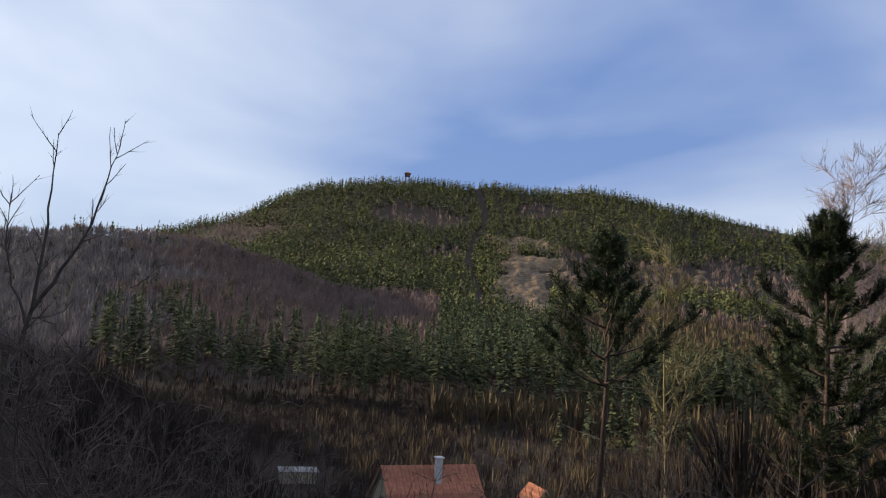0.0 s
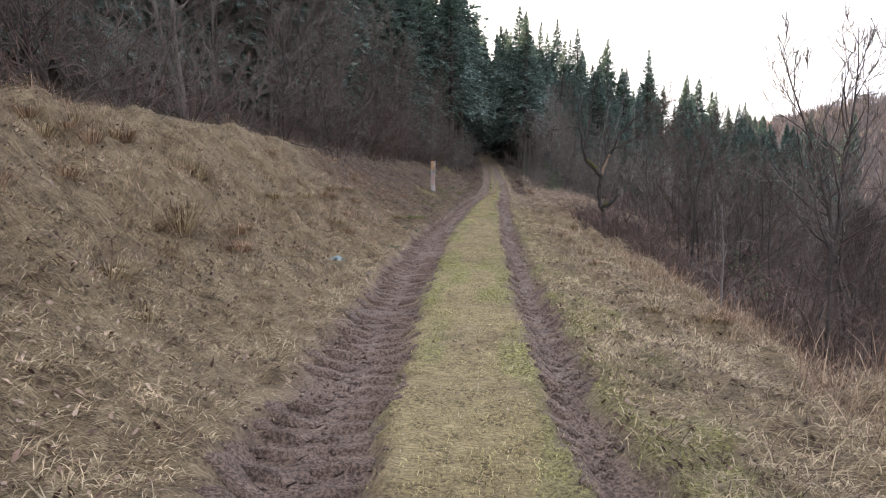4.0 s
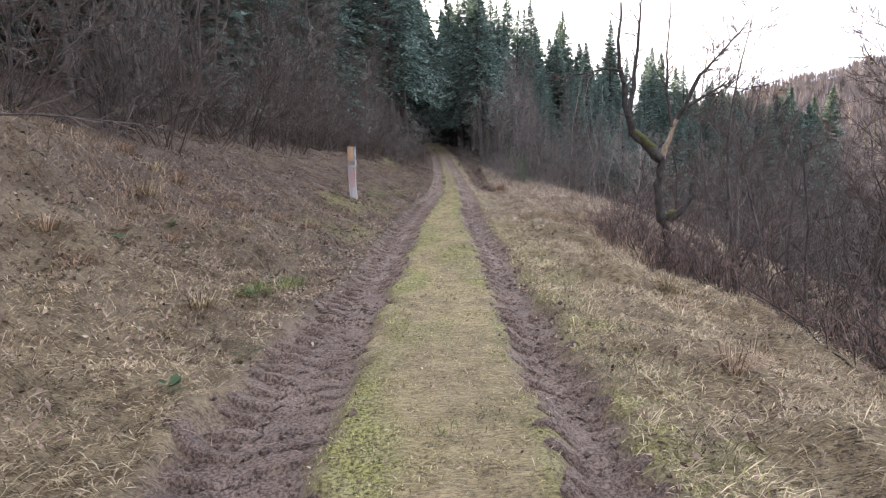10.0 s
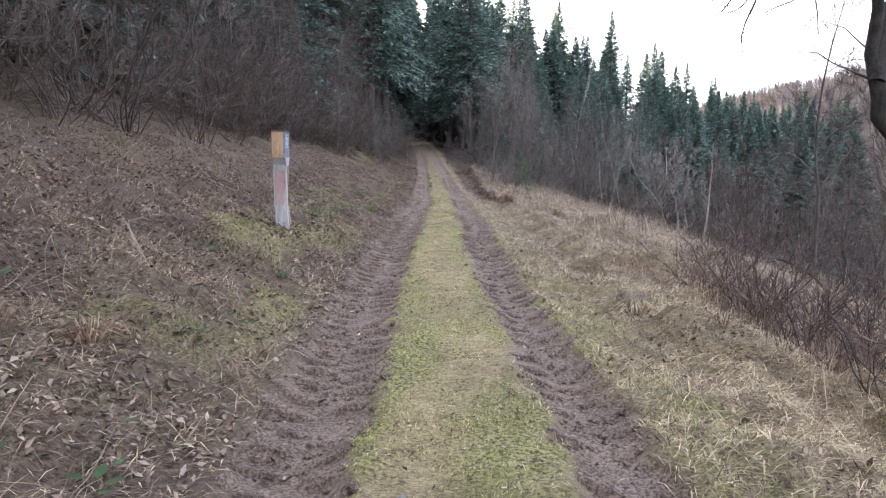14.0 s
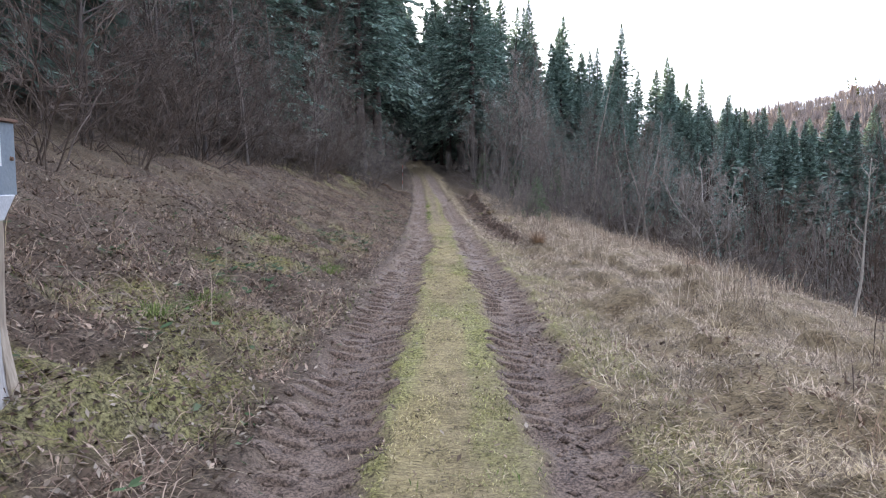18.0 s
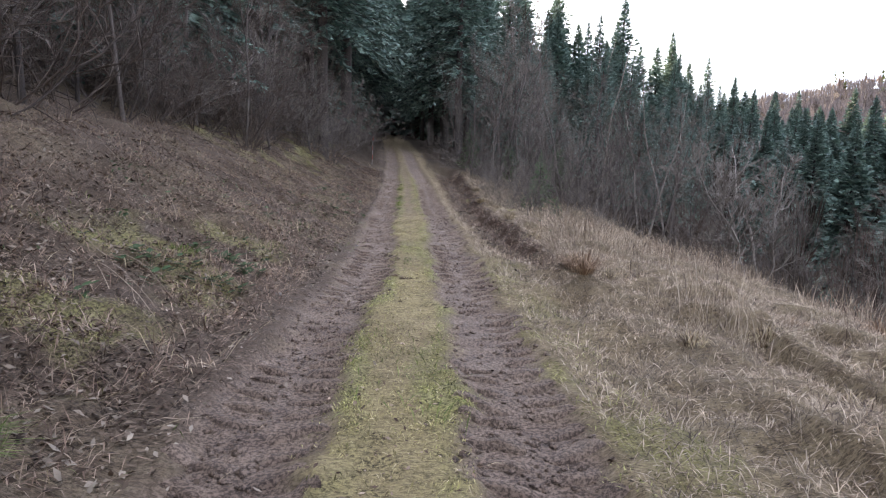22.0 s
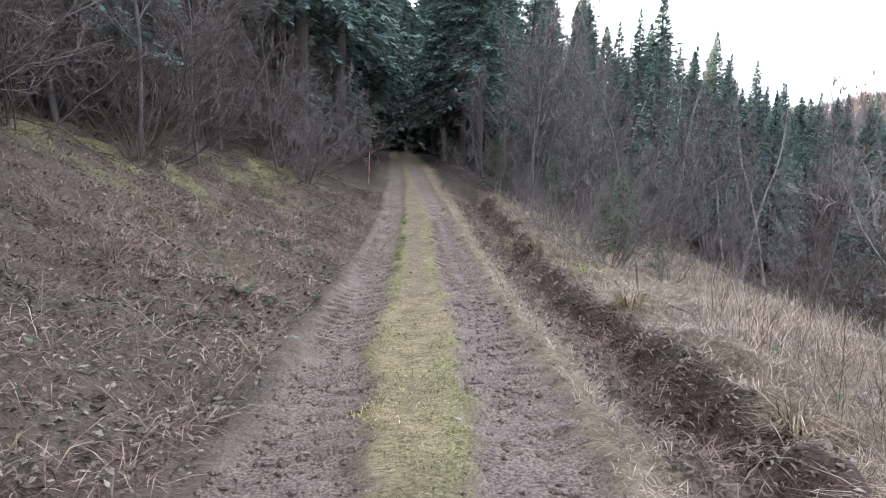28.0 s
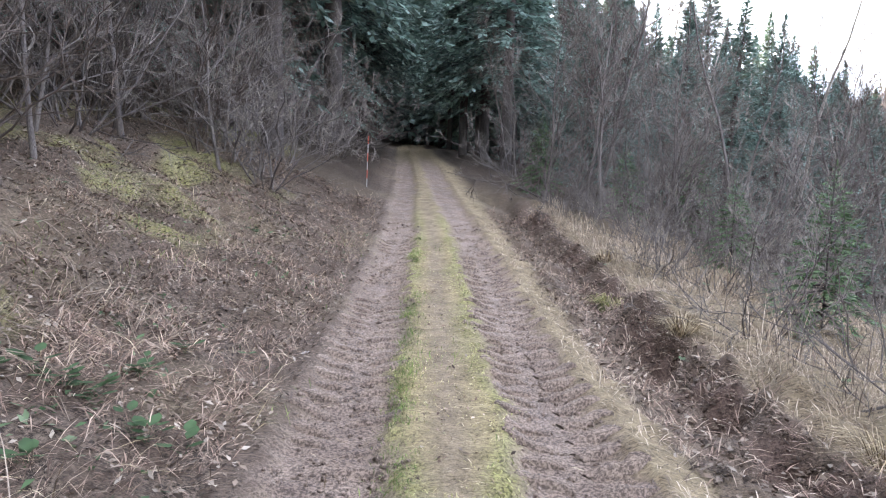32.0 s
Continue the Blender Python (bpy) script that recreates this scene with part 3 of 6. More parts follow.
def spruce(seed, tall, wide, rows, label, low=0.06, name="spruce", material=None, dense=1.0):
    """A spruce: a straight trunk with whorls of drooping boughs, each a spine with hanging sprays of needles."""
    rng = np.random.RandomState(seed)
    body, crown = Shape(), Shape()
    body.tube([Vector((0, 0, -0.4)), Vector((0.02, 0, tall * 0.5)), Vector((0, 0.02, tall * 0.99))], [tall * (0.016 if tall > 6 else 0.008), tall * (0.010 if tall > 6 else 0.005), 0.03 if tall > 6 else 0.006], 7)
    n = rows * 7
    for k in range(n):
        t = (k + rng.rand()) / n
        a = k * 2.39996 + rng.normal(0, 0.3)
        out, root = Vector((math.cos(a), math.sin(a), 0)), Vector((0, 0, tall * (low + (0.985 - low) * t)))
        ln = wide * 1.1 * (1 - t) ** 0.95 * rng.uniform(0.7, 1.1) * (1 + 0.16 * math.sin(2 * a + seed + 0.7 * root.z)) + 0.0035 * tall
        tip = root + out * ln + Vector((0, 0, ln * (-0.42 + 0.85 * t + rng.normal(0, 0.07))))
        mid_ = root.lerp(tip, 0.55) + Vector((0, 0, ln * 0.07))
        if ln > 0.9:
            body.tube([root, mid_, tip], [0.022, 0.014, 0.005], 3, False)
        side = Vector((-out.y, out.x, 0))
        grow = (0.20 + 0.80 * min(1.0, ln / (0.45 * wide))) * dense * (1.0 if tall > 6 else 0.24)
        for s in range(max(7 if tall > 6 else 3, int((3 + ln * (3.0 if tall > 6 else 42.0)) / dense**1.6))):
            f = 0.12 + 0.88 * rng.rand() ** 0.8
            q = root.lerp(mid_, f / 0.55) if f < 0.55 else mid_.lerp(tip, (f - 0.55) / 0.45)
            size = rng.uniform(0.38, 0.78) * grow * (1.1 - 0.35 * f)
            for sg in (-1, 1):
                way_ = (out * rng.uniform(0.3, 0.9) + side * sg * rng.uniform(0.2, 0.9) + Vector((0, 0, rng.uniform(-0.75, 0.0) + 0.7 * t))).normalized()
                crown.leaf(q, q + way_ * size, (way_.cross(Vector((0, 0, 1))) + Vector((0, 0, rng.normal(0, 0.5)))).normalized() * size * (0.10 if tall < 6 else 0.23 if dense < 1 else 0.27))
        crown.leaf(tip - out * 0.2 * min(ln, 1), tip + out * 0.2 * min(ln, 1), side * 0.07 * min(ln, 1))
    for k in range(230 if tall > 6 else 0):
        f, a = 0.70 + 0.29 * rng.rand() ** 0.8, rng.uniform(0, 6.283)
        reach = (wide * 1.1 * max(0.0, 1 - (f - low) / (0.99 - low)) ** 0.95 * rng.uniform(0.35, 1.05) + 0.006 * tall) * 0.9
        out, foot = Vector((math.cos(a), math.sin(a), 0)), Vector((0, 0, tall * f))
        tip = foot + out * reach + Vector((0, 0, reach * rng.uniform(0.0, 0.55)))
        crown.leaf(foot.lerp(tip, 0.25), tip, (Vector((-out.y, out.x, rng.normal(0, 0.5)))).normalized() * (0.10 + 0.12 * reach))
    for k in range(4):
        crown.leaf(Vector((0, 0, tall * 0.955)), Vector((0, 0, tall * 1.005)), Vector((math.cos(k), math.sin(k), 0)) * tall * 0.005)
    ob = tagged(new(name, body.mesh("trunk", M_BARK_DARK, True)), label, "tree")
    child("crown", crown.mesh("crown", material or M_SPRUCE), ob)
    return ob


def pine(seed, tall, label, whorls, tufts=13, inner=0.40):
    """A young pine: whorls of boughs that sweep out and turn up, bushy towards their ends, over dead lower branches."""
    rng = np.random.RandomState(seed)
    body, crown, dead_ = Shape(), Shape(), Shape()
    body.tube(limb(rng, Vector((0, 0, -0.4)), Vector((0, 0, 1)), tall + 0.3, 8, 0.025, 0.1), [tall * 0.010 * (1 - 0.88 * k / 8) + 0.008 for k in range(9)], 8)

    def brush(e, d, n, long):
        for _ in range(n):
            w = around(rng, d, rng.uniform(0.25, 1.15))
            q = e - d * rng.uniform(0, long)
            crown.leaf(q, q + w * rng.uniform(0.10, 0.20), around(rng, w, 1.57) * 0.0085)

    for at_, reach, lift in whorls:
        spin = rng.uniform(0, 6.28)
        for j in range(6):
            a = spin + 2 * math.pi * (j + rng.uniform(-0.2, 0.2)) / 6
            out, r = Vector((math.cos(a), math.sin(a), 0)), reach * rng.uniform(0.6, 1.15)
            arm = limb(rng, Vector((0, 0, tall * at_ + rng.normal(0, 0.06))), out + Vector((0, 0, lift)), r, 6, 0.06, 0.17)
            body.tube(arm, [0.026 * (1 - 0.8 * i / 6) * (0.5 + 0.4 * min(r, 1.5)) + 0.004 for i in range(7)], 4, False)
            brush(arm[-1], (arm[-1] - arm[-2]).normalized(), 70, 0.45)
            for k in range(int(tufts * min(1.0, 0.35 + 0.4 * r))):
                q, d = along(arm, rng.uniform(inner if r > 0.9 else 0.1, 1.0))
                w = (around(rng, d, 0.65) + Vector((0, 0, 0.55))).normalized()
                e = q + w * rng.uniform(0.22, 0.5)
                body.spike(q, e, 0.008)
                brush(e, w, 62, 0.34)
    brush(Vector((0, 0, tall)), Vector((0, 0, 1)), 120, 0.9)
    for k in range(26):
        a, r = rng.uniform(0, 6.28), rng.uniform(0.5, 1.9)
        arm = limb(rng, Vector((0, 0, tall * rng.uniform(0.1, 0.55))), Vector((math.cos(a), math.sin(a), rng.uniform(-0.15, 0.3))), r, 4, 0.12, 0.02)
        dead_.tube(arm, [0.014, 0.011, 0.009, 0.006, 0.003], 4, False)
        for _ in range(5):
            q, d = along(arm, rng.uniform(0.3, 1.0))
            dead_.spike(q, q + around(rng, d, 0.8) * rng.uniform(0.1, 0.45), 0.005)
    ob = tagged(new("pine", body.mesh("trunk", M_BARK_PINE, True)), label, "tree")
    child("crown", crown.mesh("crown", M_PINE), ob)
    tagged(child("dead_wood", dead_.mesh("dead_wood", M_BARK_DARK), ob, "bare dead lower branches"), kind="stuff")
    return ob


def forked_tree(x, y, top, label):
    """A bare tree whose stem parts into two tall leaders with upright side shoots."""
    rng = np.random.RandomState(91)
    z = ground_z(x, y)
    across, ahead = Vector((0.87, -0.49, 0)), Vector((0.49, 0.87, 0))
    P = lambda u, h, v=0.0: across * u + ahead * v + Vector((0, 0, h - z))
    body, crown = Shape(), Shape()
    stems = [([Vector((-0.45, 0.1, -0.3)), P(-0.33, -1.0), P(-0.2, 0.2), P(0.0, 1.35), P(0.03, 2.5, 0.1), P(0.0, 3.4, 0.2), P(-0.02, top, 0.2)], 0.075, 0.006), ([P(0.0, 1.35), P(0.32, 2.0, -0.2), P(0.68, 2.9, -0.3), P(0.82, 3.7, -0.3), P(0.95, top - 0.1, -0.3)], 0.040, 0.005), ([P(-0.05, 1.1), P(-0.35, 1.7, 0.2), P(-0.55, 2.4, 0.3), P(-0.58, 3.3, 0.3)], 0.030, 0.004), ([P(-0.2, 0.2), P(-0.6, 0.5, -0.3), P(-0.95, 1.2, -0.4), P(-1.0, 2.1, -0.4)], 0.028, 0.004), ([P(-0.25, -0.2), P(0.3, 0.2, 0.3), P(0.8, 0.45, 0.4), P(1.3, 1.0, 0.4)], 0.028, 0.004), ([P(-0.3, -0.8), P(-0.9, -0.4, 0.2), P(-1.3, 0.3, 0.2), P(-1.5, 1.0, 0.2)], 0.026, 0.004)]
    for pts, r0, r1 in stems:
        w = []
        for a, b in zip(pts, pts[1:]):
            for k in range(3):
                w.append(a.lerp(b, k / 3) + Vector(rng.normal(0, 0.012, 3)))
        w.append(pts[-1])
        body.tube(w, [r0 + (r1 - r0) * (k / (len(w) - 1)) ** 0.7 for k in range(len(w))], 7)
        for _ in range(15):
            q, d = along(w, rng.uniform(0.3, 1.0))
            arm = limb(rng, q, around(rng, d, rng.uniform(0.35, 0.7)), rng.uniform(0.25, 0.75), 4, 0.10, 0.10)
            crown.tube(arm, [0.009, 0.008, 0.006, 0.005, 0.003], 4, False)
            for _ in range(3):
                e, de = along(arm, rng.uniform(0.2, 0.9))
                crown.spike(e, e + around(rng, de, 0.6) * rng.uniform(0.12, 0.35), 0.005)
    ob = tagged(new("bare_tree", body.mesh("trunk", M_BARK_DARK, True)), label, "tree")
    child("crown", crown.mesh("crown", M_TWIG), ob)
    ob.location = (x, y, z)


PLACED = np.random.RandomState(31)


def put(ob, x, y, size=1.0, turn=None, lean=0.0, sink=0.05):
    """A copy of a plant on the ground at x, y."""
    m = Matrix.Translation((x, y, ground_z(x, y) - sink)) @ pose(0, 0, 0, lean, 0, PLACED.uniform(0, 360) if turn is None else turn)
    c = copy_thing(ob, m)
    c.matrix_basis = m @ Matrix.Diagonal((size, size, size, 1))
    return c


EYE_LINE = ((0, 12.6), (3, 12.6), (5.5, 12.2), (10, 10.3), (14, 9.4), (17, 7.4), (20, 5.8), (24, 4.5), (60, 4.2))
LATE_LINE = ((0, 30), (14, 16), (20, 14), (23.5, 13), (26, 11), (29, 8.7), (31, 7.2), (34, 6.5), (60, 5))


def under_skyline(x, y, tall, size, extra=0.0):
    """The size at which a tree at x, y stays under the forest's outline as it falls away into the valley."""
    if x < 1.5:
        return size
    top = 99.0
    for stand, line in ((13, EYE_LINE), (50, LATE_LINE)):
        d, way = math.hypot(x, y - stand), math.degrees(math.atan2(x, y - stand))
        top = min(top, 1.5 + d * math.tan(radians(float(np.interp(way, *zip(*line))) + extra)))
    return min(size, max(0.3, (top - ground_z(x, y)) / tall))


def drop(ob):
    """Remove the pattern from which copies were made."""
    for o in (*ob.children_recursive, ob):
        bpy.data.objects.remove(o)


GREY = "leafless grey-brown tree with fine twigs on the slope"
trees = [
    bare_tree(11, 9.5, 0.065, 20, 8, 0.32, 0.10, M_BARK, M_TWIG, GREY, low=0.3),
    bare_tree(12, 8.0, 0.05, 19, 9, 0.36, 0.05, M_BARK, M_TWIG_GREY, GREY, low=0.12),
    bare_tree(13, 11.0, 0.065, 19, 8, 0.24, 0.16, M_BARK, M_TWIG_GREY, "tall slender leafless tree with upright twigs", low=0.35),
    bare_tree(14, 6.5, 0.05, 16, 8, 0.36, 0.08, M_BARK_DARK, M_TWIG, "small leafless tree with dark bark", low=0.15),
]
dark_trees = [
    bare_tree(25, 7.0, 0.075, 12, 5, 0.34, 0.14, M_BARK_DARK, M_TWIG, "slender leafless tree with a dark forked trunk", low=0.32, fine=0.007),
    bare_tree(26, 6.2, 0.06, 9, 5, 0.34, 0.15, M_BARK_DARK, M_TWIG, "leafless tree with two dark leaning stems", 2, 0.3, 0.007),
]
shrubs = [
    bare_tree(21, 3.6, 0.015, 6, 3, 0.42, 0.03, M_TWIG, M_TWIG, "leafless many-stemmed shrub with thin brown twigs", 11, 0.12, 0.0045, "shrub", "shrub"),
    bare_tree(22, 4.6, 0.018, 7, 3, 0.38, 0.04, M_BARK, M_TWIG_GREY, "tall leafless grey shrub with arching stems", 10, 0.12, 0.0045, "shrub", "shrub"),
    bare_tree(23, 2.2, 0.018, 5, 3, 0.42, 0.04, M_BARK_DARK, M_TWIG_RED, "low leafless reddish-brown shrub", 10, 0.15, 0.0038, "shrub", "shrub"),
]
spruces = [
    spruce(41, 19, 3.9, 46, "tall dark green spruce in the forest edge", dense=0.8),
    spruce(42, 16, 3.4, 42, "tall dark green spruce in the forest edge", dense=0.8),
    spruce(43, 22, 4.2, 48, "very tall dark green spruce", 0.12, dense=0.85),
]
arch_spruces = [
    spruce(47, 22, 4.2, 46, "tall spruce with bare lower trunk beside the track", 0.27, dense=0.85),
    spruce(48, 20, 3.9, 44, "tall spruce with bare lower trunk beside the track", 0.24, dense=0.85),
]
back_spruces = [
    spruce(45, 18, 3.2, 32, "dark green spruce deep in the forest", dense=1.65),
    spruce(46, 20, 3.4, 34, "dark green spruce deep in the forest", 0.1, dense=1.65),
]
young_spruce = spruce(44, 3.0, 0.95, 17, "young green spruce growing in the dry grass", 0.10, "young_spruce", M_YOUNG)


def belt(kinds, n, x0, x1, y0, y1, size, seed, keep=lambda x, y: True, apart=1.2, group="", tall=0, extra=0.0):
    rng, seen = np.random.RandomState(seed), []
    tries = 0
    while len(seen) < n and tries < n * 40:
        tries += 1
        x, y = rng.uniform(x0, x1), rng.uniform(y0, y1)
        if not keep(x, y) or any((x - a) ** 2 + (y - b) ** 2 < apart**2 for a, b in seen):
            continue
        seen.append((x, y))
        s = rng.uniform(*size)
        if tall:
            s = under_skyline(x, y, tall, s, extra)
        ob = put(kinds[rng.randint(len(kinds))], x, y, s, rng.uniform(0, 360), rng.normal(0, 3))
        if group:
            tagged(ob, group=group)


# uphill side: thicket behind the bank, then forest
belt(trees, 46, -16, -6.4, 6, 42, (0.8, 1.25), 101, group="trees on the uphill slope", apart=1.4)
belt(shrubs[:2], 44, -7.6, -5.1, 26, 66, (0.8, 1.3), 102, apart=0.8, group="shrubs on the uphill slope")
belt(shrubs, 18, -8.5, -6.0, 9, 27, (0.8, 1.2), 112, apart=1.0, group="shrubs on the uphill slope")
belt(trees, 26, -13, -6.0, 40, 72, (0.75, 1.2), 103, group="trees on the uphill slope", apart=1.6)
belt(trees[:2], 10, -7.4, -4.8, 46, 72, (0.55, 0.8), 131, group="trees on the uphill slope", apart=1.8)
belt(shrubs[:2], 16, -7.6, -4.6, 50, 76, (0.8, 1.15), 132, group="shrubs on the uphill slope", apart=1.0)
belt(shrubs[1:2], 15, -5.6, -2.9, 62, 77, (0.85, 1.2), 180, apart=0.9, group="shrubs on the uphill slope")
belt(trees[:2], 9, -6.4, -3.8, 62, 76, (0.6, 0.85), 151, group="trees on the uphill slope", apart=1.5)
belt(trees[:2], 8, 3.0, 7.5, 65, 78, (0.55, 0.8), 152, group="trees on the valley slope", apart=1.4)
belt(back_spruces, 20, -17, -10.5, 14, 62, (0.6, 0.9), 144, apart=2.0, group="spruces of the forest")
belt(back_spruces, 34, -38, -16, 28, 112, (0.75, 1.1), 104, apart=2.3, group="spruces of the forest")
belt(spruces, 8, -10.5, -7.6, 55, 72, (0.55, 0.8), 178, apart=2.0, group="spruces of the forest")
belt(spruces, 12, -14, -9, 50, 90, (0.75, 1.05), 134, apart=2.4, group="spruces of the forest")
belt(spruces, 12, -11, -3.4, 76, 94, (0.75, 1.0), 105, lambda x, y: x < -4.6 - 0.03 * (y - 72), 2.2, "spruces of the forest")
belt(back_spruces, 26, -14, 8.0, 118, 146, (0.95, 1.2), 116, apart=2.2, group="spruces of the forest")
belt(arch_spruces, 22, -7.5, 6.0, 84, 114, (0.6, 0.85), 117, lambda x, y: abs(x - float(middle(y)) - 0.2) > 2.3 and (x < 0 or y > 82), 1.7, "spruces of the forest")
belt(back_spruces, 20, -9, 5.0, 106, 128, (0.85, 1.1), 115, lambda x, y: abs(x + 1.9 + 0.05 * (y - 105)) > 3.0, 1.8, "spruces of the forest")
belt(back_spruces, 34, -16, -9.2, 34, 82, (0.6, 0.95), 171, apart=1.7, group="spruces of the forest")
belt(back_spruces, 16, -20, -12.5, 8, 36, (0.55, 0.85), 172, apart=2.0, group="spruces of the forest")
# falling side
belt(dark_trees, 13, 5.2, 9.5, 11, 27, (0.55, 0.85), 173, apart=1.3, group="trees on the valley slope")
belt(dark_trees, 9, 6.6, 11.5, 27, 42, (0.5, 0.8), 174, lambda x, y: x > 6.2 + 0.12 * (y - 27), 1.4, "trees on the valley slope")
belt(trees[3:], 16, 5.6, 14, 9, 24, (0.5, 0.72), 106, lambda x, y: x > 5.4, 1.5, "trees on the valley slope")
belt([trees[0], trees[3], dark_trees[0]], 24, 5.8, 16, 22, 38, (0.5, 0.75), 140, lambda x, y: x > 5.8 + 2.0 * (y > 30), 1.5, "trees on the valley slope")
belt([shrubs[0], shrubs[2]], 40, 4.6, 9.5, 6, 33, (0.55, 0.95), 107, lambda x, y: x > 4.6 + 2.0 * (y > 31), 0.9, "shrubs on the valley slope")
belt(shrubs[2:], 56, 3.5, 5.8, 13, 31.5, (0.55, 0.85), 136, lambda x, y: x > 4.4 - 0.05 * (y - 15), 0.45, "low shrubs at the edge of the slope")
belt(trees, 60, 8.0, 24, 36, 82, (0.45, 0.72), 108, lambda x, y: x > 8.6 - max(0, (y - 56)) * 0.16 and not (x < 12.5 and 40 < y < 56) and not (abs(x - 5.5 - 0.41 * (y - 38)) < 2.3 and y < 62.5), 1.4, "trees on the valley slope", 9, 1.5)
belt(shrubs[:2], 46, 8.0, 20, 34, 76, (0.8, 1.2), 142, lambda x, y: x > 8.4 and not (x < 11.5 and 42 < y < 53.5) and not (abs(x - 5.5 - 0.41 * (y - 38)) < 2.0 and y < 62.5), 1.1, "shrubs on the valley slope")
belt(shrubs[1:2], 17, 3.1, 10, 62, 82, (0.75, 1.2), 109, apart=1.0, group="shrubs on the valley slope")
belt(spruces, 10, 5.5, 16, 67, 83, (0.28, 0.48), 179, apart=1.8, group="young spruces below the track", tall=19.5)
belt(trees[1:3], 18, 3.2, 10, 64, 84, (0.6, 0.85), 113, apart=1.3, group="trees on the valley slope")
belt(spruces, 14, 11, 34, 72, 90, (0.6, 0.9), 118, lambda x, y: x > 10 + (y - 72) * 0.1, 2.4, "spruces of the forest", 19.5, -3.6)
belt(spruces, 30, 3.4, 34, 84, 100, (0.7, 1.0), 110, apart=2.0, group="spruces of the forest", tall=19.5, extra=-0.6)
belt(back_spruces, 40, 2.4, 48, 98, 132, (0.85, 1.15), 138, apart=2.0, group="spruces of the forest", tall=19.5)
belt(back_spruces, 30, 16, 64, 60, 135, (0.5, 0.9), 111, lambda x, y: x < y * 0.47, 2.6, "spruces of the forest", 19.5)
for k, (x, y, top) in enumerate(((5.7, 139, 30.3), (10.2, 120, 25.5), (12.6, 110.8, 22.3), (18.4, 118.6, 22.0), (22.0, 104.2, 17.9), (28.2, 106.7, 14.7), (32.9, 108, 12.4), (15.5, 107, 17.5), (8.2, 115, 22.5), (25.2, 108, 13.5), (20.4, 112, 16.5), (30.5, 112, 11.5), (37, 110, 10.6), (40, 116, 11.5), (-7.8, 71.5, 24.0), (-9.5, 67.0, 22.0))):
    put(spruces[k % 2], x, y, 1.05 * (top - ground_z(x, y)) / (19.0, 16.0)[k % 2])
for k, (x, y, top) in enumerate(((-4.0, 67.2, 21.0), (-5.2, 71.0, 24.0), (-3.6, 75.0, 25.5), (-5.6, 78.5, 26.0), (-6.6, 64.6, 20.0), (-4.0, 82.0, 24.0), (-4.4, 88.0, 24.0), (3.4, 80.0, 19.0), (2.9, 86.0, 21.0))):
    put(arch_spruces[k % 2], x, y, (top - ground_z(x, y)) / (22.0, 20.0)[k % 2])
for x, y, s in ((4.7, 57.7, 0.68), (5.6, 62.1, 0.62), (4.9, 55.9, 0.24), (4.0, 56.9, 0.16), (3.5, 71, 0.9), (8.0, 70, 1.0), (5.0, 67, 0.7), (7.0, 22, 0.9)):
    put(young_spruce, x, y, s)
# trees that stand out
for x, y, size in ((3.45, 26.2, 0.55), (3.75, 25.8, 0.6), (4.15, 26.3, 0.65), (3.6, 26.8, 0.6), (4.4, 25.6, 0.6)):
    tagged(put(shrubs[2], x, y, size), group="low shrubs at the edge of the slope")
belt(trees, 34, 14, 52, 46, 92, (0.6, 0.95), 176, lambda x, y: 0.55 * (y - 26) < x < 0.92 * (y - 26) and x < 0.55 * y and not abs(x - 5.5 - 0.41 * (y - 38)) < 2.3, 2.0, "trees on the valley slope", 10, 1.0)
belt(back_spruces, 22, 22, 58, 58, 100, (0.5, 0.9), 177, lambda x, y: 0.5 * (y - 26) < x < 0.44 * y, 2.6, "spruces of the forest", 19.5, 0.6)
tagged(put(trees[3], 5.4, 64.6, 0.5, 140, 14), "small dark leafless tree with a curved trunk")
belt(shrubs[1:2], 20, 3.3, 6.2, 54, 67, (0.32, 0.55), 175, lambda x, y: (x - 4.7) ** 2 + (y - 57.7) ** 2 > 1.0, 0.8, "grey shrubs beyond the cut bank")
forked_tree(7.3, 11.5, 4.45, "dark leafless tree parting into two tall leaders")
fan_dark = bare_tree(24, 6.4, 0.055, 17, 6, 0.34, 0.17, M_BARK_DARK, M_TWIG_GREY, "leafless dark tree at the edge of the slope with upswept twigs", low=0.34, fine=0.006)
put(fan_dark, 5.85, 15.9, (4.4 - ground_z(5.85, 15.9)) / 6.4, 80)
put(fan_dark, 9.4, 20.5, (5.0 - ground_z(9.4, 20.5)) / 6.4, 200)
tagged(put(trees[0], 5.0, 70.0, 1.02, 10), "spreading leafless tree with fine grey twigs")
tagged(put(trees[1], -4.6, 58.0, 0.75, 200), "spreading leafless tree leaning over the track")
pale = bare_tree(15, 10.5, 0.13, 16, 7, 0.34, 0.12, M_BARK_PALE, M_TWIG_GREY, "pale-barked leafless tree with spreading branches", low=0.12)
put(pale, 19.0, 70.0, 0.6, 0)
fan = bare_tree(19, 6.2, 0.085, 15, 7, 0.34, 0.13, M_TWIG_PALE, M_TWIG_PALE, "pale many-stemmed leafless tree with upright forked branches", 4, 0.25, 0.0105)
put(fan, 15.1, 61.2, (4.5 - ground_z(15.1, 61.2)) / 6.2, 0)
slim = bare_tree(27, 2.6, 0.028, 8, 2, 0.2, 0.1, M_BARK_PALE, M_TWIG_PALE, "thin pale-barked sapling leaning in the meadow", low=0.3, fine=0.004, name="sapling")
put(slim, 6.5, 38.1, 1.0, 20, 4)
tagged(put(trees[3], 5.2, 33.9, 0.36, 60, 12), "small dark leafless tree at the edge of the meadow")
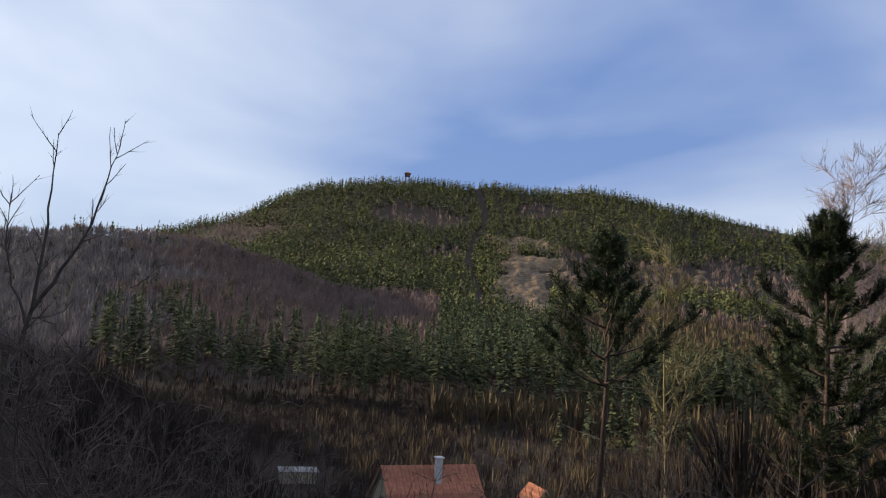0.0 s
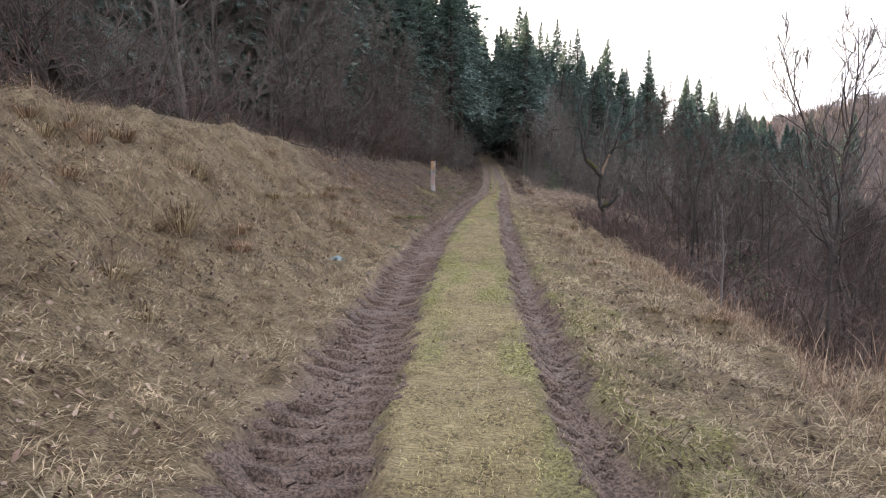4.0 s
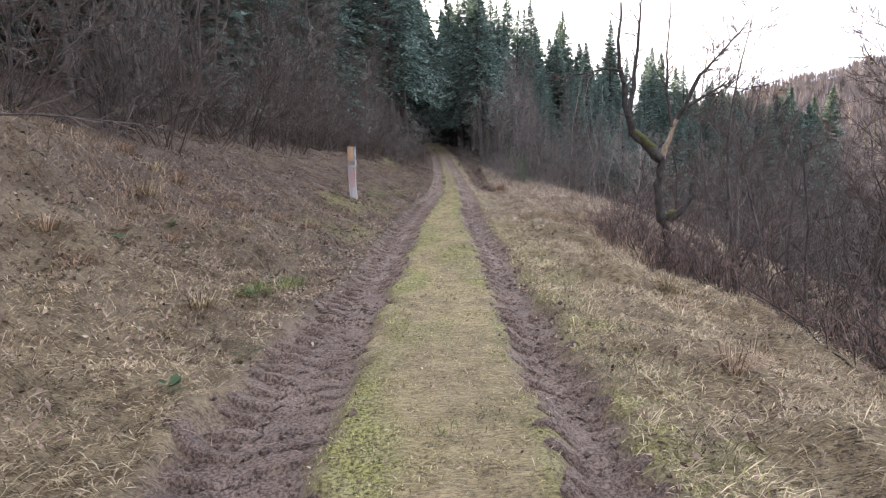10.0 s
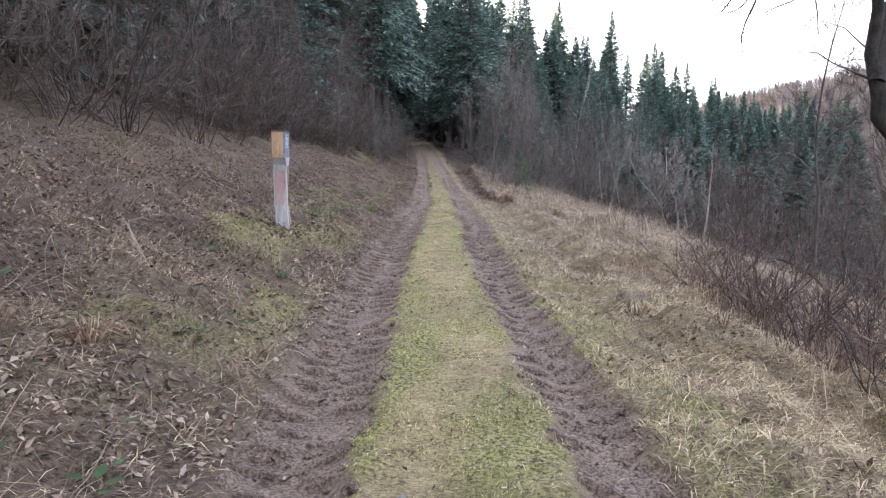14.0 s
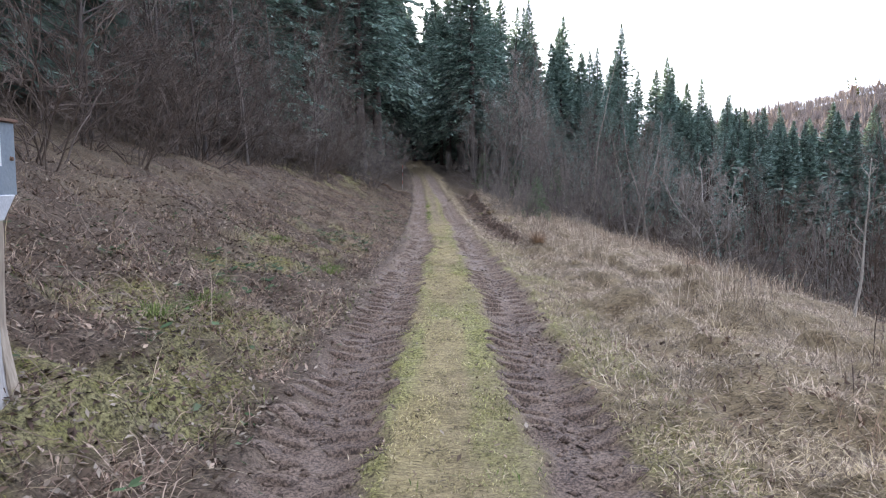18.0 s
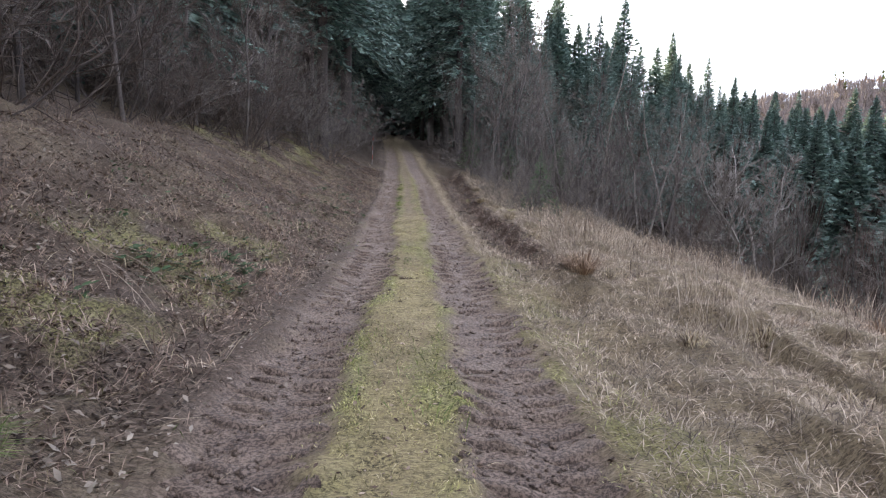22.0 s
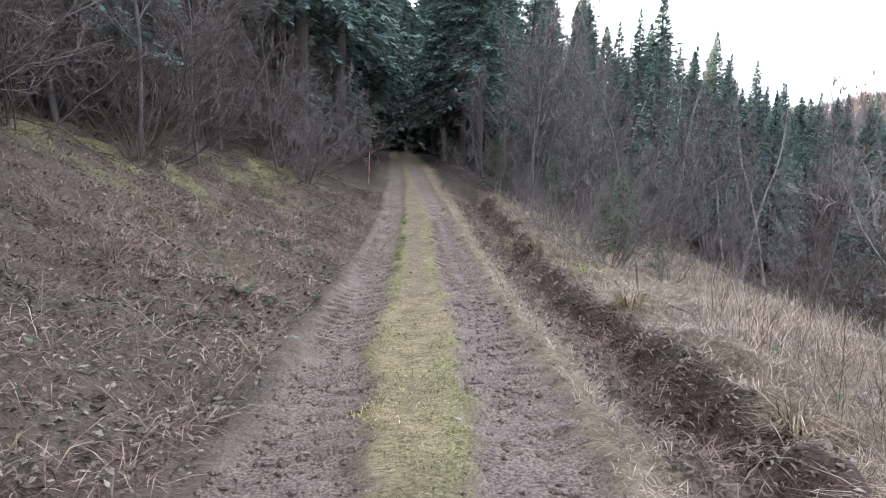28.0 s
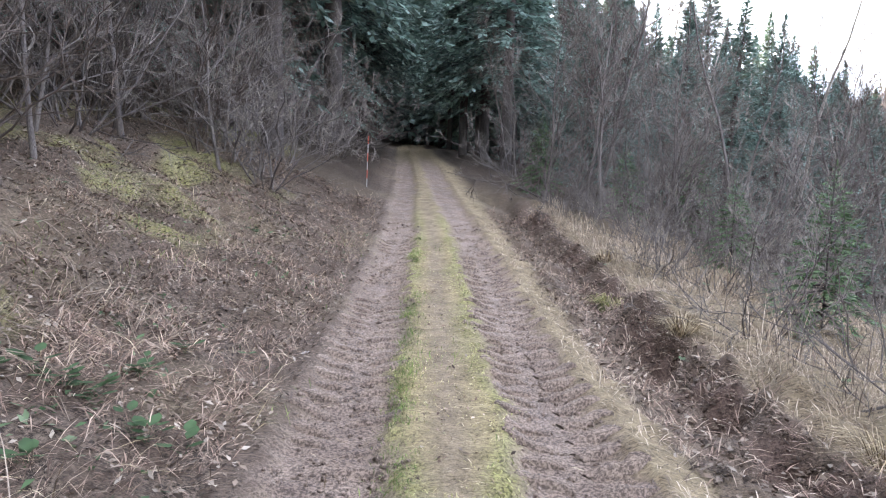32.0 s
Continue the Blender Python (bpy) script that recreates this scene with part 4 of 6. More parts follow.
for x, y, size in ((4.9, 33.4, 0.55), (5.4, 34.6, 0.6), (5.5, 33.0, 0.7), (6.0, 35.6, 0.6)):
    tagged(put(shrubs[2], x, y, size), group="low shrubs at the edge of the slope")
olive_tree = bare_tree(28, 11.0, 0.06, 22, 8, 0.26, 0.16, M_OLIVE, M_OLIVE, "tall leafless tree with pale olive bark", low=0.35, fine=0.011)
put(olive_tree, 32.5, 5.2, (6.3 - ground_z(32.5, 5.2)) / 11.0, 0)
tagged(put(trees[3], 9.65, 46.9, 0.52, 60, 16), "dark leafless tree leaning over the slope")
dead = bare_tree(16, 14.0, 0.10, 9, 2, 0.05, -0.05, M_BARK_PALE, M_TWIG_GREY, "thin dead pale tree trunk", low=0.5, name="dead_tree")
put(dead, 18.8, 103.0, (18.4 - ground_z(18.8, 103.0)) / 14.0, 0)
put(dead, 14.6, 83.0, (9.0 - ground_z(14.6, 83.0)) / 14.0, 140)
put(dead, 13.0, 86.0, 0.75, 70)
for x, y, top, turn in ((9.7, 68.1, 8.5, 30), (12.2, 67.2, 5.5, 120), (11.9, 67.9, 5.0, 210), (12.95, 66.8, 6.0, 300)):
    put(dead, x, y, (top - ground_z(x, y)) / 14.0, turn)
birch = bare_tree(17, 14.0, 0.055, 54, 16, 0.24, 0.15, M_TWIG_PINK, M_TWIG_PINK, "tall bare birch with fine reddish twigs", low=0.28, fine=0.006, name="birch")
put(birch, 28.9, -1.0, (10.2 - ground_z(28.9, -1.0)) / 14.0, 0)
WHORLS = ((0.965, 0.3, 0.5), (0.925, 0.5, 0.45), (0.88, 0.75, 0.4), (0.83, 0.95, 0.3), (0.77, 1.2, 0.25), (0.70, 1.8, 0.15), (0.62, 2.6, 0.05), (0.55, 2.0, 0.1))
pine_a = pine(51, 9.0, "young pine with bushy boughs sweeping up", WHORLS)
pine_b = pine(52, 9.0, "bushy young pine on the slope", (*WHORLS, (0.48, 2.1, 0.1), (0.40, 2.2, 0.1), (0.32, 2.0, 0.05), (0.24, 1.8, 0.05)), 20, 0.18)
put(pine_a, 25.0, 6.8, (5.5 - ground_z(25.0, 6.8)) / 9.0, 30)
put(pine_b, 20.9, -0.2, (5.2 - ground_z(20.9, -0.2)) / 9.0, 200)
sapling = bare_tree(18, 1.5, 0.016, 9, 3, 0.32, 0.06, M_BARK, M_TWIG_GREY, "small twiggy sapling at the edge of the grass", low=0.1, fine=0.003, name="sapling")
put(sapling, 3.1, 12.0, 1.0, 0)
put(sapling, 3.9, 14.6, 0.8, 90)
put(sapling, 5.2, 38.5, 0.9, 50)
belt(trees[3:], 9, 10, 30, -6, 8, (0.5, 0.75), 121, lambda x, y: x > 12 + y, 2.4, "trees on the valley slope")
belt([shrubs[0], shrubs[2]], 24, 4.6, 16, -6, 8, (0.5, 0.8), 122, lambda x, y: x > 5.5, 1.4, "shrubs on the valley slope")
belt([trees[0], trees[3], *dark_trees], 26, 16, 44, 12, 40, (0.5, 0.8), 123, lambda x, y: x > y * 0.45 + 4, 2.5, "trees on the valley slope")
belt(trees, 8, 48, 66, 20, 46, (0.55, 0.8), 124, lambda x, y: (x - 59) ** 2 + (y - 33) ** 2 > 70, 3, "trees round the house")
belt(trees, 7, 64, 76, 23, 31, (0.45, 0.65), 125, apart=1.6, group="trees round the house")
for pattern in (*trees, *dark_trees, *shrubs, fan_dark, slim, olive_tree, *spruces, *arch_spruces, *back_spruces, young_spruce, pale, fan, dead, birch, pine_a, pine_b, sapling):
    drop(pattern)


# ---- the marker post ----
def box(bm, x0, x1, y0, y1, z0, z1):
    m = bmesh.ops.create_cube(bm, size=1.0)
    for v in m["verts"]:
        v.co = Vector(((x0 + x1) / 2 + v.co.x * (x1 - x0), (y0 + y1) / 2 + v.co.y * (y1 - y0), (z0 + z1) / 2 + v.co.z * (z1 - z0)))
    return m["verts"]


def bevelled(bm, width):
    bmesh.ops.bevel(bm, geom=bm.edges[:], offset=width, segments=2, profile=0.6, affect="EDGES")
    return bm


M_POST = surface("weathered_post", (0.22, 0.20, 0.19), (0.50, 0.475, 0.45), 0.10, 0.9, 0.7, 60, stretch=(1, 1, 0.12), vary=0.0)
M_POST_TAN = surface("tan_post", (0.24, 0.19, 0.145), (0.48, 0.40, 0.31), 0.10, 0.9, 0.7, 60, stretch=(1, 1, 0.12), vary=0.0)
M_RED = surface("worn_red_paint", (0.40, 0.33, 0.31), (0.40, 0.165, 0.145), 0.09, 0.85, 0.5, 40, stretch=(1, 1, 0.3), vary=0.0)
M_BOX_WOOD = surface("box_wood", (0.30, 0.16, 0.085), (0.50, 0.33, 0.20), 0.09, 0.8, 0.4, 50, stretch=(1, 1, 0.2), vary=0.0)
M_DOOR = surface("painted_sheet_metal", (0.13, 0.165, 0.195), (0.19, 0.225, 0.25), 0.2, 0.5, 0.1, vary=0.0)
M_PAPER = surface("paper", (0.55, 0.58, 0.60), (0.72, 0.74, 0.76), 0.1, 0.8, 0.0, vary=0.0)
M_INK = surface("print", (0.05, 0.06, 0.07), (0.10, 0.11, 0.12), 0.1, 0.8, 0.0, vary=0.0)
M_SHEET = surface("galvanised_sheet", (0.40, 0.42, 0.44), (0.58, 0.60, 0.62), 0.1, 0.45, 0.1, vary=0.0, metal=0.3)
M_RUST = surface("rust", (0.09, 0.05, 0.035), (0.20, 0.11, 0.07), 0.05, 0.8, 0.3, vary=0.0)


def marker_post(x, y):
    z = ground_z(x, y)
    post = tagged(empty("marker_post", pose(x, y, z, 0, 1.5, 2)), "weathered wooden post with a small metal-doored box beside the track", "post")
    # two planks of old timber side by side, a little crooked at the foot
    for name, y0, y1, mat in (("plank", -0.065, 0.016, M_POST), ("plank", 0.022, 0.085, M_POST_TAN)):
        bm = bmesh.new()
        vs = box(bm, -0.085, 0.085, y0, y1, -0.3, 0.93)
        bmesh.ops.subdivide_edges(bm, edges=[e for e in bm.edges if abs(e.verts[0].co.z - e.verts[1].co.z) > 0.5], cuts=8)
        for v in bm.verts:
            v.co.x += 0.11 * max(0, 0.38 - v.co.z) + 0.008 * math.sin(v.co.z * 9 + y0 * 40)
            v.co.y += 0.006 * math.sin(v.co.z * 13 + v.co.x * 20)
        bevelled(bm, 0.006)
        part(name, bm, mat, post)
    bm = bmesh.new()
    box(bm, -0.055, 0.06, -0.0735, -0.066, 0.34, 0.80)
    bmesh.ops.subdivide_edges(bm, edges=bm.edges[:], cuts=3)
    for v in bm.verts:
        v.co.x += 0.012 * math.sin(v.co.z * 31)
        v.co.y += 0.006 * math.sin(v.co.z * 13 + v.co.x * 20)
    part("paint_patch", bm, M_RED, post, "peeling red paint mark")
    # flared bracket under the box
    bm = bmesh.new()
    for v in box(bm, -0.07, 0.092, -0.05, 0.09, 0.86, 0.975):
        if v.co.z > 0.95:
            v.co.y = -0.15 if v.co.y < 0 else 0.19
    bevelled(bm, 0.004)
    part("bracket", bm, M_SHEET, post, "pale galvanised bracket")
    case = tagged(empty("case", pose(0, 0.02, 0.97) @ Matrix.Diagonal((0.92, 0.87, 0.90, 1))), "small wooden case")
    case.parent = post
    for name, dims in (("side_board", (-0.085, 0.075, -0.235, -0.21, 0.0, 0.375)), ("side_board", (-0.085, 0.075, 0.21, 0.235, 0.0, 0.375)), ("back_board", (-0.085, -0.062, -0.2095, 0.2095, 0.0, 0.375)), ("bottom_board", (-0.0615, 0.075, -0.2095, 0.2095, 0.0, 0.022)), ("top_board", (-0.095, 0.105, -0.245, 0.245, 0.376, 0.392))):
        bm = bmesh.new()
        box(bm, *dims)
        part(name, bevelled(bm, 0.003), M_RUST if name == "top_board" else M_BOX_WOOD, case)
    bm = bmesh.new()
    box(bm, 0.077, 0.088, -0.232, 0.232, 0.004, 0.372)
    part("door", bevelled(bm, 0.003), M_DOOR, case, "blue-grey painted metal door")
    bm = bmesh.new()
    box(bm, 0.0885, 0.0905, -0.10, 0.10, 0.15, 0.335)
    part("notice", bm, M_PAPER, case, "white paper notice")
    for k in range(7):
        bm = bmesh.new()
        box(bm, 0.0910, 0.0918, -0.085, 0.085 - 0.02 * (k % 3), 0.165 + 0.018 * k, 0.172 + 0.018 * k)
        part("text_line", bm, M_INK, case)
    for y0 in (-0.09, -0.005, 0.055):
        bm = bmesh.new()
        box(bm, 0.0910, 0.0920, y0, y0 + 0.04, 0.30, 0.328)
        part("emblem", bm, M_INK, case)
    bm = bmesh.new()
    bmesh.ops.create_cone(bm, cap_ends=True, segments=14, radius1=0.012, radius2=0.009, depth=0.014, matrix=pose(0.094, 0.19, 0.19, 0, 90, 0))
    part("lock", bm, M_RUST, case)
    for zz in (0.07, 0.29):
        bm = bmesh.new()
        box(bm, 0.083, 0.095, -0.238, -0.224, zz, zz + 0.045)
        part("hinge", bevelled(bm, 0.002), M_RUST, case)


marker_post(-2.265, 30.83)


# ---- the old crooked tree ----
M_MOSSY = surface("dark_mottled_bark", (0.014, 0.011, 0.009), (0.095, 0.080, 0.067), 0.05, 0.95, 1.0, stretch=(1, 1, 0.4))
M_MOSS = surface("moss", (0.040, 0.042, 0.012), (0.125, 0.12, 0.038), 0.04, 0.95, 1.0, 60, vary=0.0)
M_THATCH = surface("old_thatch", (0.06, 0.044, 0.028), (0.27, 0.21, 0.135), 0.05, 0.95, 1.0, 60, vary=0.0)
M_SPLIT = surface("broken_wood", (0.17, 0.115, 0.075), (0.36, 0.26, 0.17), 0.06, 0.85, 0.5, 40, stretch=(1, 1, 0.2), vary=0.0)


def wavy(rng, pts, cuts=3, amount=0.025):
    out = []
    for a, b in zip(pts, pts[1:]):
        for k in range(cuts):
            out.append(a.lerp(b, k / cuts) + Vector(rng.normal(0, amount, 3)))
    return out + [pts[-1]]


def snag(x, y):
    rng = np.random.RandomState(5)
    z = ground_z(x, y)
    V = lambda dx, h, dy=0.0: Vector((dx, dy, h - z))
    body, twigs_, moss_, split = Shape(), Shape(), Shape(), Shape()
    trunk = wavy(rng, [Vector((0.22, 0, -0.25)), V(0.14, 0.0), V(0.0, 0.40), V(-0.04, 0.85), V(0.04, 1.32)], 4, 0.022)
    body.tube(trunk, [0.082 * (1 - 0.012 * k) * rng.uniform(0.84, 1.18) for k in range(len(trunk))], 10)
    arms = [
        ([V(0.06, 1.28), V(-0.22, 1.55, 0.03), V(-0.46, 1.80, 0.05), V(-0.62, 2.30), V(-0.70, 2.8, -0.1), V(-0.78, 3.4, -0.1), V(-0.70, 4.1, 0)], 0.092, 0.014),
        ([V(-0.58, 2.10), V(-0.44, 2.62, 0.1), V(-0.36, 3.3, 0.2), V(-0.28, 4.2, 0.2)], 0.060, 0.012),
        ([V(0.32, 2.02), V(0.42, 2.25, -0.1), V(0.66, 2.75, -0.15), V(1.05, 3.15, -0.2), V(1.5, 3.7, -0.2)], 0.050, 0.009),
        ([V(0.22, 1.88), V(0.16, 2.5, 0.1), V(0.18, 3.2, 0.15), V(0.26, 4.2, 0.2)], 0.032, 0.008),
        ([V(0.40, 2.2), V(0.75, 2.35, 0.2), V(1.25, 2.6, 0.3), V(1.9, 2.5, 0.4)], 0.030, 0.006),
        ([V(0.04, 0.24), V(0.22, 0.20), V(0.44, 0.38), V(0.60, 0.62), V(0.62, 0.86)], 0.075, 0.040),
        ([V(-0.70, 2.9, -0.1), V(-1.0, 2.95, -0.1), V(-1.5, 2.85, -0.2), V(-1.9, 2.8, -0.2)], 0.024, 0.005),
    ]
    for pts, r0, r1 in arms:
        w = wavy(rng, pts, 3, r0 * 0.22)
        body.tube(w, [(r0 + (r1 - r0) * k / (len(w) - 1)) * rng.uniform(0.86, 1.16) for k in range(len(w))], 8)
        if r0 < 0.099 and r1 < 0.03:
            for _ in range(16):
                q, d = along(w, rng.uniform(0.35, 1.0))
                s = limb(rng, q, around(rng, d, rng.uniform(0.5, 1.2)), rng.uniform(0.3, 0.9), 4, 0.25, 0.05)
                twigs_.tube(s, [0.010, 0.008, 0.006, 0.005, 0.003], 4, False)
                for _ in range(4):
                    e, de = along(s, rng.uniform(0.2, 1.0))
                    twigs_.spike(e, e + around(rng, de, 0.8) * rng.uniform(0.1, 0.35), 0.004)
    split.tube(wavy(rng, [V(0.05, 1.30), V(0.16, 1.62), V(0.34, 2.06)], 3, 0.012), [0.05, 0.052, 0.049, 0.045, 0.042, 0.038, 0.034], 9)
    cushions = []
    for a, b, r in ((V(-0.08, 1.45, 0.0), V(-0.46, 1.82, 0.04), 0.062), (V(0.12, 0.25), V(0.34, 0.32), 0.052)):
        w = wavy(rng, [a, b], 5, 0.012)
        moss_ = Shape()
        moss_.tube([p + Vector((0, -0.015, 0.034)) for p in w], [r * v for v in (0.5, 0.9, 1.0, 0.9, 0.8, 0.4)], 8)
        cushions.append(moss_.mesh("moss", M_MOSS, True))
    tree = tagged(new("crooked_tree", body.mesh("trunk", M_MOSSY, True)), "old crooked tree with a broken limb and mossy hooked bough", "tree")
    tree.location = (x, y, z)
    for cushion in cushions:
        child("moss", cushion, tree, "green moss cushion")
    tagged(child("twig_crown", twigs_.mesh("twig_crown", M_TWIG), tree), kind="stuff")
    child("broken_limb", split.mesh("broken_limb", M_SPLIT, True), tree, "pale torn wood of a broken limb")


snag(3.9, 27.2)


# ---- small things along the track ----
def lump(name, x, y, w, d, h, mat, label, category, seed, tilt=0, sink=0.0, detail=3, rough_=0.18):
    bm = bmesh.new()
    bmesh.ops.create_icosphere(bm, subdivisions=detail, radius=1.0)
    for v in bm.verts:
        k = 1 + rough_ * 2 * (noise.noise(v.co * 1.7 + Vector((seed, 0, 0)))) + rough_ * (noise.noise(v.co * 5 + Vector((0, seed, 0))))
        v.co = Vector((v.co.x * w * k, v.co.y * d * k, max(v.co.z, -0.4) * h * k))
    for f in bm.faces:
        f.smooth = True
    me = bpy.data.meshes.new(name)
    bm.to_mesh(me)
    bm.free()
    me.materials.append(mat)
    ob = tagged(new(name, me), label, category)
    ob.matrix_basis = pose(x, y, ground_z(x, y) - sink, tilt, 0, seed * 40)
    return ob


M_STONE = surface("stone", (0.15, 0.135, 0.12), (0.32, 0.29, 0.265), 0.05, 0.9, 0.6)
M_DUNG = surface("dung", (0.055, 0.036, 0.022), (0.20, 0.14, 0.085), 0.03, 0.95, 0.8)
M_PLASTIC = surface("plastic_film", (0.16, 0.27, 0.27), (0.42, 0.50, 0.50), 0.06, 0.35, 0.2)
for k, (x, y, s) in enumerate(((-0.88, 48.8, 0.055), (1.6, 50.9, 0.03), (1.35, 47.4, 0.025), (-1.5, 13.3, 0.06), (-0.4, 24.6, 0.02), (0.95, 44.0, 0.03), (-1.15, 41.2, 0.04), (-0.7, 45.3, 0.025), (1.1, 54.6, 0.03), (-1.0, 55.5, 0.035))):
    lump("stone", x, y, s, s * 0.8, s * 0.5, M_STONE, "small grey stone lying on the track", "stone", k + 1, sink=s * 0.1)
lump("dung", 0.07, 42.45, 0.07, 0.06, 0.022, M_DUNG, "dry brown dung on the turf strip", "dung", 31, rough_=0.4)
lump("dung", -0.03, 42.62, 0.04, 0.04, 0.016, M_DUNG, "dry brown dung on the turf strip", "dung", 32, rough_=0.4)


def crumpled_film(x, y):
    bm = bmesh.new()
    bmesh.ops.create_grid(bm, x_segments=14, y_segments=9, size=1.0)
    for v in bm.verts:
        p = v.co.copy()
        v.co = Vector((p.x * 0.115, p.y * 0.06 * (1 - 0.3 * p.x), 0.035 + 0.05 * noise.noise(p * 1.6) + 0.03 * noise.noise(p * 4 + Vector((3, 0, 0))) - 0.012 * p.x))
    bmesh.ops.solidify(bm, geom=bm.faces[:], thickness=0.002)
    me = bpy.data.meshes.new("plastic_wrapper")
    bm.to_mesh(me)
    bm.free()
    me.materials.append(M_PLASTIC)
    ob = tagged(new("plastic_wrapper", me), "crumpled grey-turquoise plastic wrapper lying in dry grass", "litter")
    ob.matrix_basis = pose(x, y, ground_z(x, y) + 0.01, 8, -6, 25)


crumpled_film(-2.0, 13.4)


def stake(x, y, tall, r, mat, label, tilt):
    s, rng = Shape(), np.random.RandomState(int(abs(x) * 10) + 3)
    pts = limb(rng, Vector((0, 0, -0.15)), Vector((0.05, 0, 1)), tall + 0.15, 6, 0.05, 0.0)
    s.tube(pts, [r * (1 - 0.35 * k / 6) for k in range(7)], 7)
    ob = tagged(new("stick", s.mesh("stick", mat, True)), label, "stick")
    ob.matrix_basis = pose(x, y, ground_z(x, y), 0, tilt, 30)


stake(3.4, 52.6, 0.42, 0.014, M_BARK_DARK, "dark charred stick standing in the grass", -3)
stake(-3.0, 17.0, 0.8, 0.006, M_BARK, "thin dry stalk standing in the grass", 6)
stake(5.0, 37.6, 0.7, 0.006, M_BARK, "thin dry stalk standing in the grass", -4)


def marker_pole(x, y, top):
    z = ground_z(x, y)
    pole = tagged(empty("marker_pole", pose(x, y, z, 0, 1.5, 20)), "thin red and white banded marker pole beside the track", "pole")
    bands = 6
    for k in range(bands):
        bm = bmesh.new()
        lo, hi = (-0.2 if k == 0 else (top - z) * k / bands), (top - z) * (k + 1) / bands
        bmesh.ops.create_cone(bm, cap_ends=True, segments=10, radius1=0.012, radius2=0.012, depth=hi - lo - 0.002, matrix=pose(0, 0, (lo + hi) / 2))
        part("band", bm, M_RED_BAND if k % 2 else M_WHITE_BAND, pole, "red painted band" if k % 2 else "white painted band")


M_WHITE_BAND = surface("weathered_white_paint", (0.28, 0.26, 0.24), (0.42, 0.40, 0.37), 0.1, 0.7, 0.1, vary=0.0)
M_RED_BAND = surface("red_paint", (0.36, 0.06, 0.035), (0.50, 0.10, 0.06), 0.1, 0.6, 0.1, vary=0.0)
marker_pole(-1.65, 67.8, 2.4)


def fallen(name, x, y, length, r, turn, seed, label, rise=6):
    rng = np.random.RandomState(seed)
    s, t = Shape(), Shape()
    pts = limb(rng, Vector((0, 0, 0.05)), Vector((1, 0, 0)), length, 8, 0.10, 0.0)
    s.tube(pts, [r * (1 - 0.8 * k / 8) for k in range(9)], 6)
    for _ in range(14):
        q, d = along(pts, rng.uniform(0.2, 1))
        sub2 = limb(rng, q, around(rng, d, 0.8) + Vector((0, 0, 0.3)), length * rng.uniform(0.1, 0.35), 3, 0.2, 0.02)
        t.tube(sub2, [r * 0.35, r * 0.25, r * 0.18, r * 0.08], 3, False)
    ob = tagged(new(name, s.mesh("branch", M_BARK_DARK, True)), label, "branch")
    tagged(child("side_twig", t.mesh("side_twig", M_TWIG), ob), kind="stuff")
    ob.matrix_basis = pose(x, y, ground_z(x, y) + 0.02, 0, rise, turn)


fallen("fallen_branch", -4.9, 20.6, 3.2, 0.020, 72, 61, "fallen dead branch lying on the bank", 8)
fallen("fallen_branch", 3.6, 21.6, 1.8, 0.02, 60, 62, "fallen dead branch in the grass", 10)
fallen("fallen_branch", 3.0, 51.0, 1.6, 0.012, -20, 63, "dry bramble branch hanging over the bank", 10)
fallen("fallen_branch", 3.3, 54.5, 1.8, 0.012, 200, 64, "dry bramble branch hanging over the bank", 4)


def tussock(x, y, n, length, mat, seed, label, wide=0.10, droop=1.0):
    """A grass tussock: long blades that arch out from one foot."""
    rng = np.random.RandomState(seed)
    s = Shape()
    for _ in range(n):
        a, ln = rng.uniform(0, 6.283), length * rng.uniform(0.5, 1.15)
        out = Vector((math.cos(a), math.sin(a), 0))
        foot = out * rng.uniform(0, wide) + Vector((0, 0, -0.02))
        lean = rng.uniform(0.3, 1.3)
        side = Vector((-out.y, out.x, 0)) * rng.uniform(0.0022, 0.004)
        p1 = foot + (out * lean + Vector((0, 0, 1))).normalized() * ln * 0.5
        p2 = p1 + (out * (lean + 0.9 * droop) + Vector((0, 0, 0.35 - 0.5 * droop))).normalized() * ln * 0.5
        k = len(s.v)
        s.v += [foot - side, foot + side, p1 + side, p1 - side, p2]
        s.f += [(k, k + 1, k + 2, k + 3), (k + 3, k + 2, k + 4)]
    ob = tagged(new("grass_tussock", s.mesh("grass_tussock", mat)), label, "grass")
    ob.location = (x, y, ground_z(x, y))
    return ob


